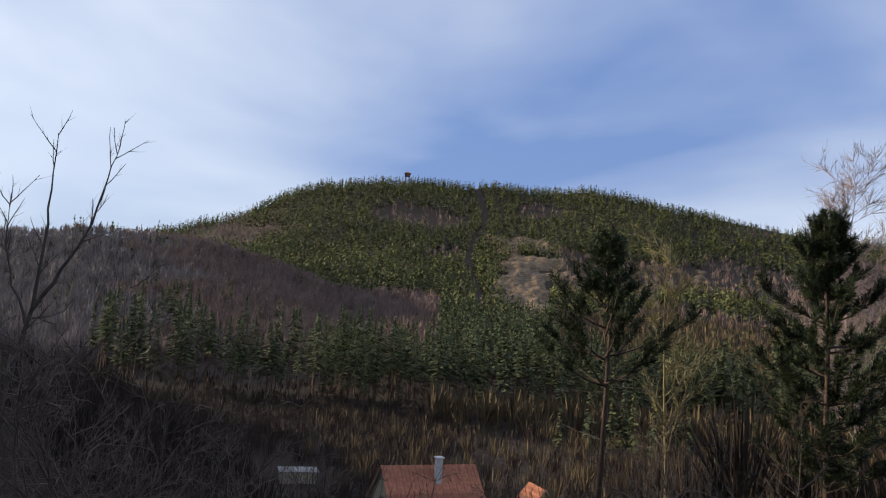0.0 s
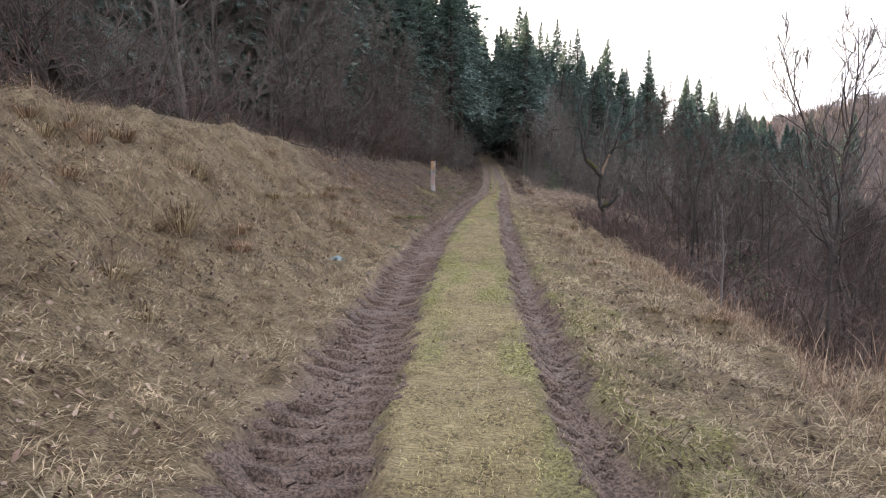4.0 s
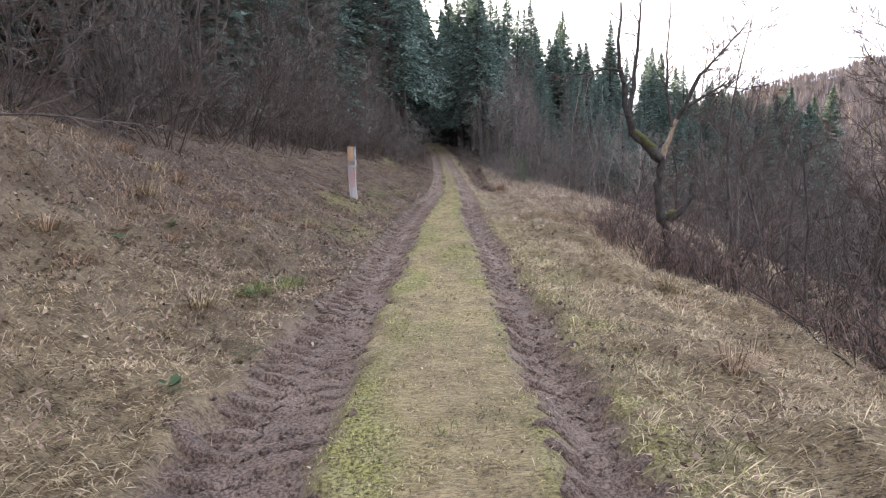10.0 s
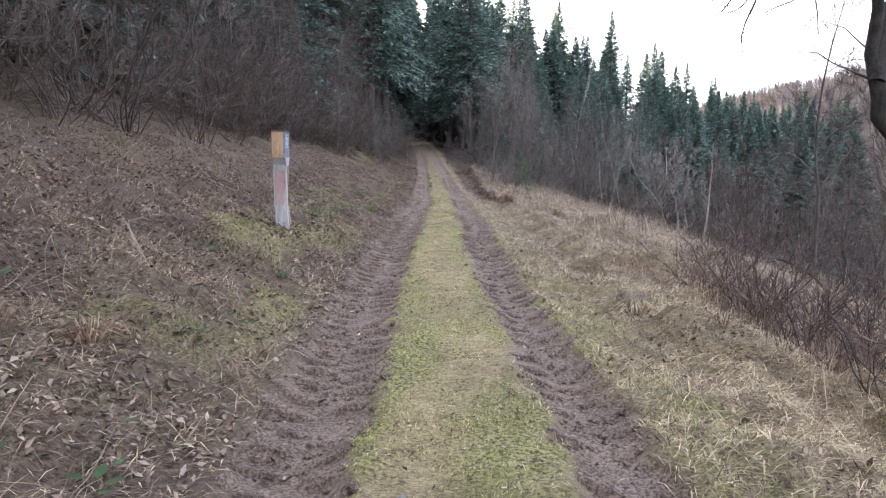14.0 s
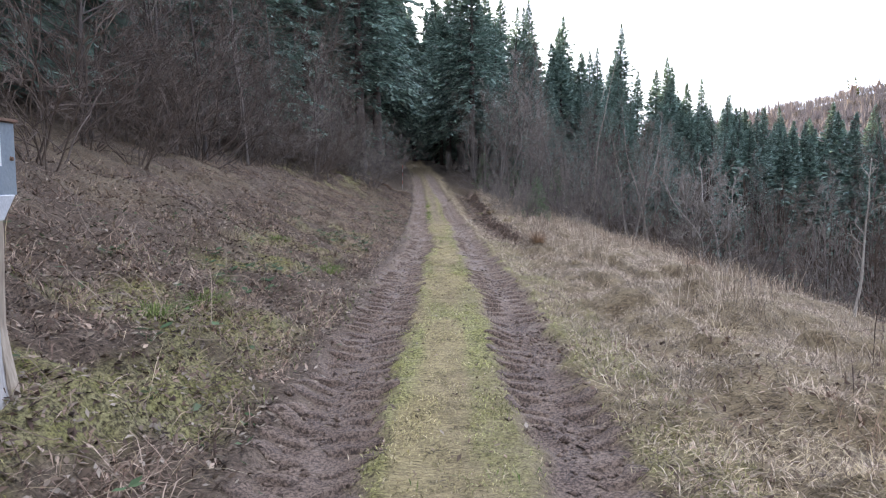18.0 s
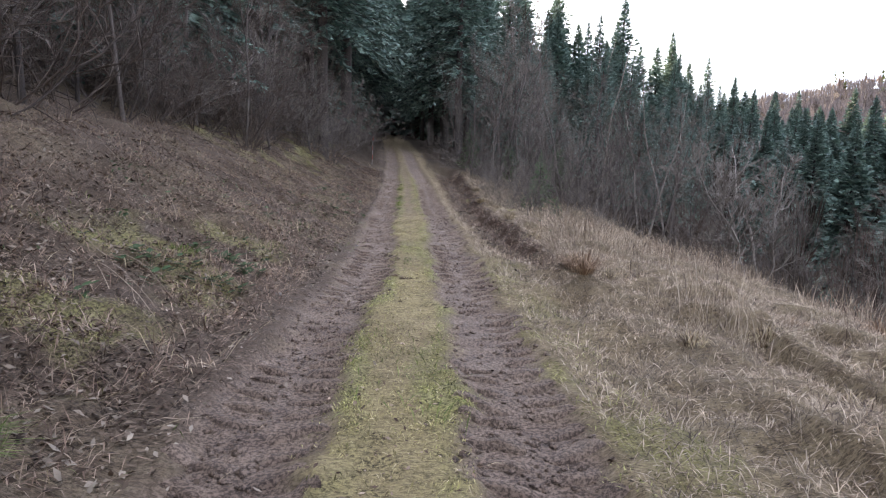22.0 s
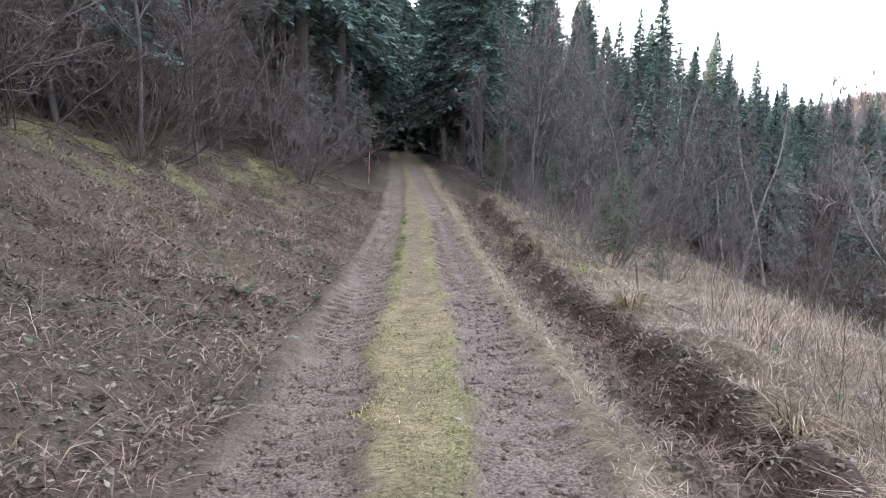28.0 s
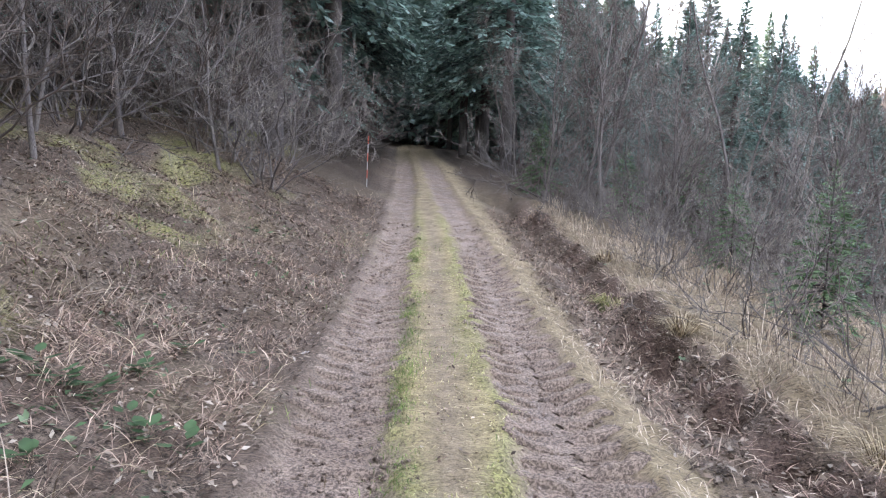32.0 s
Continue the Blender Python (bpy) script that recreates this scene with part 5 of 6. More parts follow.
STRAW, ROSE = "arching tussock of dry straw-coloured grass", "arching tussock of reddish dry grass"
rng_t = np.random.RandomState(77)
for x, y, ln, mat in ((-3.0, 10.6, 0.62, M_STRAW), (-3.2, 11.2, 0.5, M_STRAW), (-4.4, 9.6, 0.5, M_STRAW_RED), (-4.6, 12.4, 0.45, M_STRAW_RED), (3.0, 11.6, 0.45, M_STRAW_RED), (2.9, 8.0, 0.4, M_STRAW), (3.2, 9.4, 0.5, M_STRAW_RED), (3.1, 16.6, 0.5, M_STRAW), (3.2, 18.2, 0.45, M_STRAW_RED), (2.6, 20.6, 0.45, M_STRAW), (2.5, 22.5, 0.45, M_STRAW), (3.0, 23.4, 0.5, M_STRAW), (2.2, 42.4, 0.55, M_STRAW_RED), (2.5, 44.0, 0.5, M_STRAW_RED), (2.5, 47.0, 0.45, M_STRAW), (2.5, 50.2, 0.45, M_STRAW), (2.65, 53.6, 0.5, M_STRAW), (2.5, 56.4, 0.4, M_STRAW), (3.4, 40.5, 0.45, M_STRAW), (4.4, 37.0, 0.45, M_STRAW), (3.2, 35.2, 0.35, M_STRAW), (5.2, 41.4, 0.5, M_STRAW_RED), (2.8, 60.4, 0.4, M_STRAW), (-3.6, 19.4, 0.45, M_STRAW_RED), (-2.9, 24.2, 0.4, M_STRAW)):
    tagged(tussock(x, y, 260, ln, mat, int(rng_t.randint(9999)), STRAW if mat is M_STRAW else ROSE), group="grass tussocks")
for x, y in ((-1.99, 21.36), (-1.83, 22.0), (-2.74, 38.8), (-1.67, 37.2), (-2.27, 32.7), (-2.3, 41.7), (-2.2, 33.6), (-2.6, 34.9)):
    tagged(tussock(x, y, 240, 0.26, M_GREEN, int(rng_t.randint(9999)), "low tussock of fresh green grass", 0.22, 0.8), group="green tussocks")
for _ in range(52):
    ty = rng_t.uniform(5.5, 27)
    tx, red = float(middle(ty)) - rng_t.uniform(2.0, 5.0), rng_t.rand() < 0.5
    tagged(tussock(tx, ty, 150, rng_t.uniform(0.22, 0.42), M_STRAW_RED if red else M_STRAW, int(rng_t.randint(9999)), ROSE if red else STRAW, 0.16, 1.3), group="grass tussocks")
for _ in range(40):
    ty = rng_t.uniform(5, 44)
    tx, red = float(middle(ty)) + rng_t.uniform(1.9, 3.4 + 1.6 * (ty > 30)), rng_t.rand() < 0.4
    tagged(tussock(tx, ty, 130, rng_t.uniform(0.18, 0.36), M_STRAW_RED if red else M_STRAW_PALE, int(rng_t.randint(9999)), ROSE if red else STRAW, 0.14, 1.3), group="grass tussocks")
# the mossy mound beside the track
mound = lump("mound", 1.83, 28.5, 0.20, 0.19, 0.27, M_THATCH, "small mound of old thatch overgrown with grass", "mound", 8, sink=0.02)
tussock(1.83, 28.45, 700, 0.46, M_STRAW, 812, "dry grass hanging round a small mound", 0.20, 1.4)
for x, y, s in ((2.42, 58.6, 0.17), (2.82, 53.1, 0.16)):
    lump("moss_cushion", x, y, s, s * 1.6, s * 0.55, M_MOSS, "green moss cushion on the lip of the cut bank", "moss", int(y), sink=0.05)
    tagged(tussock(x, y, 420, 0.30, M_TURF, int(y * 7), "yellow-green grass and moss hanging over the cut bank", 0.20, 1.5), group="green tussocks")


# ---- houses in the valley ----
M_WALL = surface("plaster", (0.32, 0.265, 0.175), (0.46, 0.395, 0.275), 0.8, 0.9, 0.1, vary=0.05)
M_TILE = surface("roof_tile", (0.26, 0.088, 0.048), (0.48, 0.185, 0.098), 0.4, 0.85, 0.2, vary=0.22)
M_CHIMNEY = surface("limewash", (0.45, 0.43, 0.40), (0.65, 0.62, 0.58), 0.3, 0.9, 0.1, vary=0.0)
M_PANE = surface("dark_pane", (0.02, 0.022, 0.025), (0.04, 0.045, 0.05), 0.5, 0.15, 0.0, vary=0.0)
M_FRAME = surface("window_frame", (0.30, 0.22, 0.15), (0.42, 0.32, 0.22), 0.1, 0.7, 0.0, vary=0.0)


def house(x, y, turn, long, wide, eave, ridge, label, chimney=True):
    z = min(ground_z(x + a, y + b) for a in (-3, 3) for b in (-3, 3))
    h = tagged(empty("house", pose(x, y, z, 0, 0, turn)), label, "house")
    bm = bmesh.new()
    a, w = long / 2, wide / 2
    v = [bm.verts.new(p) for p in ((-a, -w, -1), (a, -w, -1), (a, w, -1), (-a, w, -1), (-a, -w, eave), (a, -w, eave), (a, w, eave), (-a, w, eave), (-a, 0, ridge - 0.12), (a, 0, ridge - 0.12))]
    for f in ((0, 1, 5, 4), (2, 3, 7, 6), (1, 2, 6, 9, 5), (3, 0, 4, 8, 7), (3, 2, 1, 0), (4, 5, 9, 8), (6, 7, 8, 9)):
        bm.faces.new([v[i] for i in f])
    part("wall", bm, M_WALL, h)
    for side in (-1, 1):
        slope = math.hypot(w + 0.4, (ridge - eave) * (w + 0.4) / w)
        pitch = math.atan2(ridge - eave, w)
        roof = empty("roof", pose(0, 0, ridge) @ pose(0, 0, 0, 0, 0, 0 if side < 0 else 180) @ pose(0, 0, 0, math.degrees(pitch), 0, 0))
        roof.parent = h
        courses = 13
        for k in range(courses):
            bm = bmesh.new()
            y0 = -slope * (k + 1) / courses
            n = 26
            for j in range(n):
                x0 = -a - 0.35 + (long + 0.7) * j / n
                box(bm, x0 + 0.01, x0 + (long + 0.7) / n - 0.01, y0 - 0.06, y0 + slope / courses, 0.02 + 0.02 * (j % 2), 0.07 + 0.02 * (j % 2))
            part("tile_course", bm, M_TILE, roof)
        bm = bmesh.new()
        box(bm, -a - 0.3, a + 0.3, -slope, 0, -0.10, 0.02)
        part("roof_deck", bm, M_FRAME, roof)
    if chimney:
        bm = bmesh.new()
        box(bm, a * 0.10 - 0.3, a * 0.10 + 0.3, -1.45, -0.85, eave + 0.6, ridge + 0.9)
        box(bm, a * 0.10 - 0.4, a * 0.10 + 0.4, -1.55, -0.75, ridge + 0.9, ridge + 1.05)
        part("chimney", bevelled(bm, 0.02), M_CHIMNEY, h, "white limewashed chimney")
    for px, pz in ((-w * 0.45, eave * 0.45), (w * 0.45, eave * 0.45), (0, eave + 0.3)):
        win = empty("window", pose(-a - 0.02, px, pz))
        win.parent = h
        bm = bmesh.new()
        for d in ((-0.03, 0.03, -0.5, 0.5, -0.6, -0.5), (-0.03, 0.03, -0.5, 0.5, 0.5, 0.6), (-0.03, 0.03, -0.5, -0.42, -0.5, 0.5), (-0.03, 0.03, 0.42, 0.5, -0.5, 0.5)):
            box(bm, *d)
        part("frame", bm, M_FRAME, win)
        bm = bmesh.new()
        box(bm, -0.02, 0.01, -0.42, 0.42, -0.5, 0.5)
        part("pane", bm, M_PANE, win)


house(58.5, 33.0, -36, 9.3, 7.0, 5.2, 8.8, "old house with a weathered red tiled roof and plaster walls")
house(80, 30, 50, 3.6, 3.0, 2.2, 3.9, "small house with a red tiled roof half hidden by trees", False)


def shed(x, y, turn):
    z = ground_z(x, y)
    s = tagged(empty("shed", pose(x, y, z, 0, 0, turn)), "small pale shed with a flat roof in the valley", "shed")
    bm = bmesh.new()
    box(bm, -2.4, 2.4, -1.5, 1.5, -0.5, 1.35)
    part("wall", bm, M_WALL, s)
    bm = bmesh.new()
    box(bm, -2.6, 2.6, -1.7, 1.7, 1.35, 1.5)
    part("roof", bevelled(bm, 0.03), M_STONE, s)
    bm = bmesh.new()
    box(bm, -1.9, -0.9, -1.53, -1.49, -0.2, 1.2)
    part("door", bm, M_FRAME, s)


shed(72.0, 60.9, -42)


def lookout(x, y):
    z = ground_z(x, y)
    t = tagged(empty("lookout_tower", pose(x, y, z - 6, 0, 0, 30)), "small brown lookout tower on the hilltop", "tower")
    for a in (-2.6, 2.6):
        for b in (-2.6, 2.6):
            bm = bmesh.new()
            box(bm, a - 0.5, a + 0.5, b - 0.5, b + 0.5, -4, 16)
            part("leg", bm, M_RUST, t)
    bm = bmesh.new()
    box(bm, -4, 4, -4, 4, 16, 20.5)
    part("cabin", bm, M_RUST, t)
    bm = bmesh.new()
    bmesh.ops.create_cone(bm, cap_ends=True, segments=4, radius1=7.2, radius2=0.6, depth=3.2, matrix=pose(0, 0, 22.1, 0, 0, 45))
    part("roof", bm, M_TILE, t)


lookout(990 * math.sin(radians(56.3)), 990 * math.cos(radians(56.3)))


# ---- brambles ----
M_CANE = surface("bramble_cane", (0.15, 0.105, 0.078), (0.36, 0.28, 0.205), 0.2, 0.8, 0.0, vary=0.3)


def bramble(x, y, seed, reach=1.2):
    """Arching bare canes that root again at the tip, with a few green leaves."""
    rng = np.random.RandomState(seed)
    z0 = ground_z(x, y)
    ob = tagged(empty("bramble", Matrix.Translation((x, y, z0))), "arching bare bramble canes sprawling on the slope", "bramble", "brambles on the slope")
    for _ in range(rng.randint(5, 10)):
        a, ln, up = rng.uniform(0, 6.28), reach * rng.uniform(0.4, 1.1), rng.uniform(0.06, 0.3)
        bx, by = rng.normal(0, 0.25), rng.normal(0, 0.25)
        curl, pts = rng.normal(0, 0.7), []
        for k in range(9):
            s = k / 8
            px, py = bx + math.cos(a + curl * s) * ln * s, by + math.sin(a + curl * s) * ln * s
            pts.append(Vector((px, py, ground_z(x + px, y + py) - z0 + up * math.sin(math.pi * min(1, s * 0.95 + 0.03)) + 0.01)))
        stem = Shape()
        stem.tube(pts, [0.0032 - 0.00025 * k for k in range(9)], 3, False)
        cane = child("cane", stem.mesh("cane", M_CANE), ob)
        if rng.rand() < 0.35:
            q, leaves = pts[rng.randint(3, 7)], Shape()
            for _ in range(3):
                b = rng.uniform(0, 6.28)
                d = Vector((math.cos(b), math.sin(b), 0.2))
                leaves.leaf(q, q + d * rng.uniform(0.05, 0.09), d.cross(Vector((0, 0, 1))) * 0.022)
            child("leaf", leaves.mesh("leaf", M_HERB), cane, "green three-part bramble leaf")


bramble_rng = np.random.RandomState(77)
for k in range(56):
    by_ = bramble_rng.uniform(22, 62)
    bramble(float(middle(by_)) - 1.75 - 2.6 * bramble_rng.rand() ** 1.3, by_, 600 + k, 1.0)
for k in range(10):
    by_ = bramble_rng.uniform(44, 60)
    bramble(float(middle(by_)) + bramble_rng.uniform(2.6, 4.2), by_, 700 + k, 0.9)


def rosette(x, y, seed):
    """A low green herb: a handful of rounded leaves on short stalks."""
    rng = np.random.RandomState(seed)
    z = ground_z(x, y)
    ob = tagged(empty("green_herb", Matrix.Translation((x, y, z))), "low herb with rounded bluish-green leaves", "herb", "herbs beside the track")
    for k in range(rng.randint(4, 9)):
        a, ln = rng.uniform(0, 6.28), rng.uniform(0.03, 0.06)
        out, side = Vector((math.cos(a), math.sin(a), 0.25)), Vector((-math.sin(a), math.cos(a), 0))
        c = out * rng.uniform(0.02, 0.13) + Vector((0, 0, rng.uniform(0.03, 0.09)))
        s = Shape()
        s.v = [c - out * ln, c - out * ln * 0.3 + side * ln * 0.55, c + out * ln * 0.5 + side * ln * 0.5, c + out * ln, c + out * ln * 0.5 - side * ln * 0.5, c - out * ln * 0.3 - side * ln * 0.55, c + Vector((0, 0, -0.008))]
        s.f = [(6, i, (i + 1) % 6) for i in range(6)]
        s.spike(Vector((0, 0, -0.01)), c, 0.002)
        child("leaf", s.mesh("leaf", M_HERB, True), ob)


for k in range(60):
    cx, cy = ((-1.65, 41.6), (-1.5, 50.0), (-1.75, 40.7), (-1.95, 53.5), (-2.45, 35.8))[k % 5]
    rosette(cx + bramble_rng.normal(0, 0.28), cy + bramble_rng.normal(0, 0.35), 900 + k)
for k in range(34):
    hy = bramble_rng.uniform(15, 60)
    rosette(float(middle(hy)) - bramble_rng.uniform(1.35, 3.2), hy, 800 + k)


# ---- forest and rock across the valley ----
def far_blades(name, a, b_, c, rough=0.85):
    """Far crowns: a colour for each spray, and a wider drift from tree to tree and stand to stand."""
    m, n, l, b = nodes_of(name)
    geo, tc = n.new("ShaderNodeNewGeometry"), n.new("ShaderNodeTexCoord")
    tree, stand, add, r = n.new("ShaderNodeTexNoise"), n.new("ShaderNodeTexNoise"), n.new("ShaderNodeMath"), n.new("ShaderNodeValToRGB")
    tree.inputs["Scale"].default_value, stand.inputs["Scale"].default_value = 0.12, 0.012
    add.operation = "MULTIPLY_ADD"
    add.inputs[1].default_value, both = 0.4, n.new("ShaderNodeMixRGB")
    both.inputs["Fac"].default_value = 0.4
    for t, slot in ((tree, "Color1"), (stand, "Color2")):
        l.new(tc.outputs["Object"], t.inputs["Vector"])
        l.new(t.outputs["Fac"], both.inputs[slot])
    wide = n.new("ShaderNodeMapRange")
    wide.inputs["From Min"].default_value, wide.inputs["From Max"].default_value = 0.36, 0.64
    wide.inputs["To Min"].default_value, wide.inputs["To Max"].default_value = 0.0, 0.6
    l.new(both.outputs["Color"], wide.inputs["Value"])
    l.new(geo.outputs["Random Per Island"], add.inputs[0])
    l.new(wide.outputs["Result"], add.inputs[2])
    e = r.color_ramp.elements
    e[0].color, e[1].color = (*a, 1), (*c, 1)
    e.new(0.5).color = (*b_, 1)
    l.new(add.outputs["Value"], r.inputs["Fac"])
    l.new(r.outputs["Color"], b.inputs["Base Color"])
    b.inputs["Roughness"].default_value = rough
    return m


M_FAR_GREEN = far_blades("far_conifers", (0.032, 0.037, 0.010), (0.100, 0.106, 0.026), (0.195, 0.190, 0.052))
M_FAR_PINE = far_blades("far_pine_crowns", (0.022, 0.032, 0.012), (0.072, 0.088, 0.030), (0.145, 0.160, 0.058))
M_FAR_BROWN = far_blades("far_bare_trees", (0.122, 0.077, 0.060), (0.215, 0.143, 0.115), (0.32, 0.220, 0.178))
# Paler and greyer than the brown trees: distance haze put into the colour.
M_FAR_HAZED = far_blades("far_hazed_trees", (0.160, 0.130, 0.117), (0.210, 0.173, 0.157), (0.27, 0.225, 0.206))
# Near-black twigs: the slope's shadow is painted into this colour.
M_FAR_SHADED = far_blades("shaded_thicket_twigs", (0.014, 0.008, 0.004), (0.030, 0.017, 0.009), (0.066, 0.038, 0.022))
M_FAR_TAN = far_blades("far_tan_trees", (0.050, 0.032, 0.015), (0.108, 0.074, 0.034), (0.20, 0.142, 0.064))
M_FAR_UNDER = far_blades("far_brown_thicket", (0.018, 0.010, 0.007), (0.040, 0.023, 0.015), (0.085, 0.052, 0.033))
M_FAR_STEM = far_blades("far_pine_trunks", (0.045, 0.026, 0.017), (0.085, 0.049, 0.032), (0.15, 0.09, 0.06))
M_ROCK = surface("pale_rock", (0.055, 0.036, 0.018), (0.30, 0.195, 0.105), 5.0, 0.95, 0.8, 0.6, vary=0.15)
rng_f = np.random.RandomState(900)


def bearing(b, r):
    return r * np.sin(np.radians(b)), r * np.cos(np.radians(b))


def stand_of(n, b0, b1, r0, r1, keep, seed, even=1.15):
    """Places of many far trees: by bearing and distance."""
    rng = np.random.RandomState(seed)
    b, r = rng.uniform(b0, b1, n), r0 + (r1 - r0) * rng.rand(n) ** even
    x, y = bearing(b, r)
    ok = keep(b, r, x, y)
    return rng, x[ok], y[ok], r[ok]


def conifers(n, b0, b1, r0, r1, keep, tall, name, label, mat, seed, sprays=9, foot=0.08, wide=0.17, even=1.15, size=0.17, trunks=False, sink=2.0):
    """Many far conifers: each a cone of slanting sprays, over a bare trunk where it shows."""
    rng, x, y, r = stand_of(n, b0, b1, r0, r1, keep, seed, even)
    n = len(x)
    down = np.where(r > 380, sink, 0.0)
    z, h = sheet_z(x, y) - down, tall * rng.uniform(0.58, 1.2, n) + down * 0.8
    f0 = foot * rng.uniform(0.8, 1.2, n)
    V = []
    for s in range(sprays):
        f = f0 + (1 - f0) * (s + rng.rand(n)) / sprays
        a, c = rng.uniform(0, 6.28, n), rng.uniform(-0.5, 0.5, n)
        reach = h * wide * np.clip((1 - f) / (1 - f0), 0.04, 1) ** 0.75 * rng.uniform(0.5, 1.15, n)
        out = np.stack([np.cos(a), np.sin(a), 0 * a], -1)
        side = np.stack([-np.sin(a), np.cos(a), c], -1) * (h * size * (0.35 + 0.65 * (1 - f)) * rng.uniform(0.35, 0.6, n))[:, None]
        root = np.stack([x, y, z + h * (f + 0.045)], -1)
        tip = root + out * reach[:, None] - np.array([0, 0, 1.0]) * (h * size * rng.uniform(0.2, 0.65, n))[:, None]
        mid_ = root * 0.45 + tip * 0.55
        V.append(np.stack([root, mid_ + side, tip, mid_ - side], 1))
    top = np.stack([x, y, z + h * 1.04], -1)
    w = np.stack([h * 0.018, 0 * h, -h * 0.10], -1)
    V.append(np.stack([top, top + w, top - np.stack([0 * h, 0 * h, h * 0.17], -1), top + w * [-1, 1, 1]], 1))
    V = np.stack(V, 1).reshape(-1, 3)
    k = np.arange(0, len(V), 4)[:, None]
    tagged(new(name, arrays(name, V, np.concatenate([k, k + 1, k + 2, k + 3], 1), mat)), label, "forest", kind="stuff")
    if trunks:
        T = []
        for q in range(3):
            a = 2.094 * q
            T += [np.stack([x + math.cos(a) * h * 0.007, y + math.sin(a) * h * 0.007, z], -1), np.stack([x + math.cos(a) * h * 0.003, y + math.sin(a) * h * 0.003, z + h * 0.85], -1)]
        T = np.stack(T, 1).reshape(-1, 3)
        k = np.arange(0, len(T), 6)[:, None]
        F = np.concatenate([np.concatenate([k + a, k + b, k + b + 1, k + a + 1], 1) for a, b in ((0, 2), (2, 4), (4, 0))], 0)
        tagged(new("far_trunks", arrays("far_trunks", T, F, M_FAR_STEM)), "bare reddish trunks of the far pines", "forest", kind="stuff")


def brooms(n, b0, b1, r0, r1, keep, tall, name, label, mat, seed, spikes=11):
    """Many far leafless crowns: fans of thin upright twigs."""
    rng, x, y, r = stand_of(n, b0, b1, r0, r1, keep, seed)
    n = len(x)
    z = sheet_z(x, y) - np.where(r > 380, 1.5, 0.0)
    h = tall * rng.uniform(0.7, 1.2, n) + np.where(r > 380, 1.0, 0.0)
    V = []
    for s in range(spikes):
        a, t = rng.uniform(0, 6.28, n), rng.uniform(0, 1, n) ** 0.6
        foot = np.stack([x + np.cos(a) * h * 0.05, y + np.sin(a) * h * 0.05, z + h * rng.uniform(0.0, 0.35, n)], -1)
        tip = np.stack([x + np.cos(a) * h * 0.34 * t, y + np.sin(a) * h * 0.34 * t, z + h * (1.0 - 0.35 * t**2) * rng.uniform(0.85, 1, n)], -1)
        c = rng.uniform(0, 6.28, n)
        w = h * rng.uniform(0.025, 0.06, n) * min(1.0, 6.0 / spikes)
        side = np.stack([np.cos(c) * w, np.sin(c) * w, w * 0], -1)
        mid_ = foot * 0.35 + tip * 0.65
        V.append(np.stack([foot, mid_ + side, tip, mid_ - side], 1))
    V = np.stack(V, 1).reshape(-1, 3)
    k = np.arange(0, len(V), 4)[:, None]
    ob = new(name, arrays(name, V, np.concatenate([k, k + 1, k + 2, k + 3], 1), mat))
    return tagged(ob, label, "forest", kind="stuff")


def bare_zone(b, r, x, y):
    front = (r > 240) & (r < 500) & (b < 60)
    patch = (vn(x, y, 130, 2) > 0.70) | ((b > 70) & (r > 260) & (r < 780) & (vn(x, y, 80, 3) > 0.35))
    return front | (patch & (r > 160)) | (r < 165)


def clearing(b, r):
    """Places without trees: the houses' ground, the cut line and the rock face."""
    cut = (np.abs(b - (62.8 + 0.6 * np.sin(r / 60))) < 0.3) & (r > 300)
    rock = (np.hypot((b - 67.6) / 4.4, (r - 585) / 180) < 0.25 + 0.8 * vn(r * np.sin(np.radians(b)), r * np.cos(np.radians(b)), 34, 6)) | (np.abs(b - 81.3) < 0.9) & (np.abs(r - 690) < 40)
    return cut | rock


def open_ground(x, y):
    b, r = np.degrees(np.arctan2(x, y)), np.hypot(x, y)
    hidden = (np.abs(b - 60.0) < 4.6) & (r > 34) & (r < 70) | (np.abs(b - 49.7) < 1.7) & (r > 76) & (r < 95)
    return ~hidden & (np.hypot(x - 58, y - 33) > 8) & (np.hypot(x - 72, y - 61) > 6.5) & (np.hypot(x - 66, y - 56) > 4) & (np.hypot(x - 80, y - 30) > 3) & (np.hypot(x - 25, y - 6.8) > 4) & (np.hypot(x - 21, y) > 4)


conifers(5200, 36, 104, 250, 440, lambda b, r, x, y: ~bare_zone(b, r, x, y), 15, "valley_conifer_forest", "green conifer forest on the lower hillside", M_FAR_PINE, 901, 20, 0.08, 0.19, 1.0, 0.15)
conifers(900, 33, 104, 156, 260, lambda b, r, x, y: (r > 168 - 0.5 * (b - 45)) & (vn(x, y, 40, 4) > 0.25), 19.5, "valley_pine_wood", "tall pines with bare trunks at the foot of the far hill", M_FAR_PINE, 911, 150, 0.40, 0.16, 1.0, 0.052, True)
conifers(240, 54, 100, 125, 200, lambda b, r, x, y: open_ground(x, y) & (vn(x, y, 25, 7) > 0.5), 14, "valley_spruces", "bright green spruces beside the valley thicket", M_FAR_PINE, 912, 90, 0.08, 0.16, 1.0, 0.08)
conifers(23000, 36, 102, 400, 1010, lambda b, r, x, y: ~bare_zone(b, r, x, y) & ~clearing(b, r), 13.5, "far_conifer_forest", "dense green conifer forest covering the far hillside", M_FAR_GREEN, 906, 8, 0.06, 0.24, 0.85, 0.26)
conifers(4200, 36, 102, 940, 1012, lambda b, r, x, y: ~clearing(b, r), 9, "crest_conifers", "conifers along the crest of the far hill", M_FAR_GREEN, 913, 6, 0.06, 0.22, 0.8, 0.26)
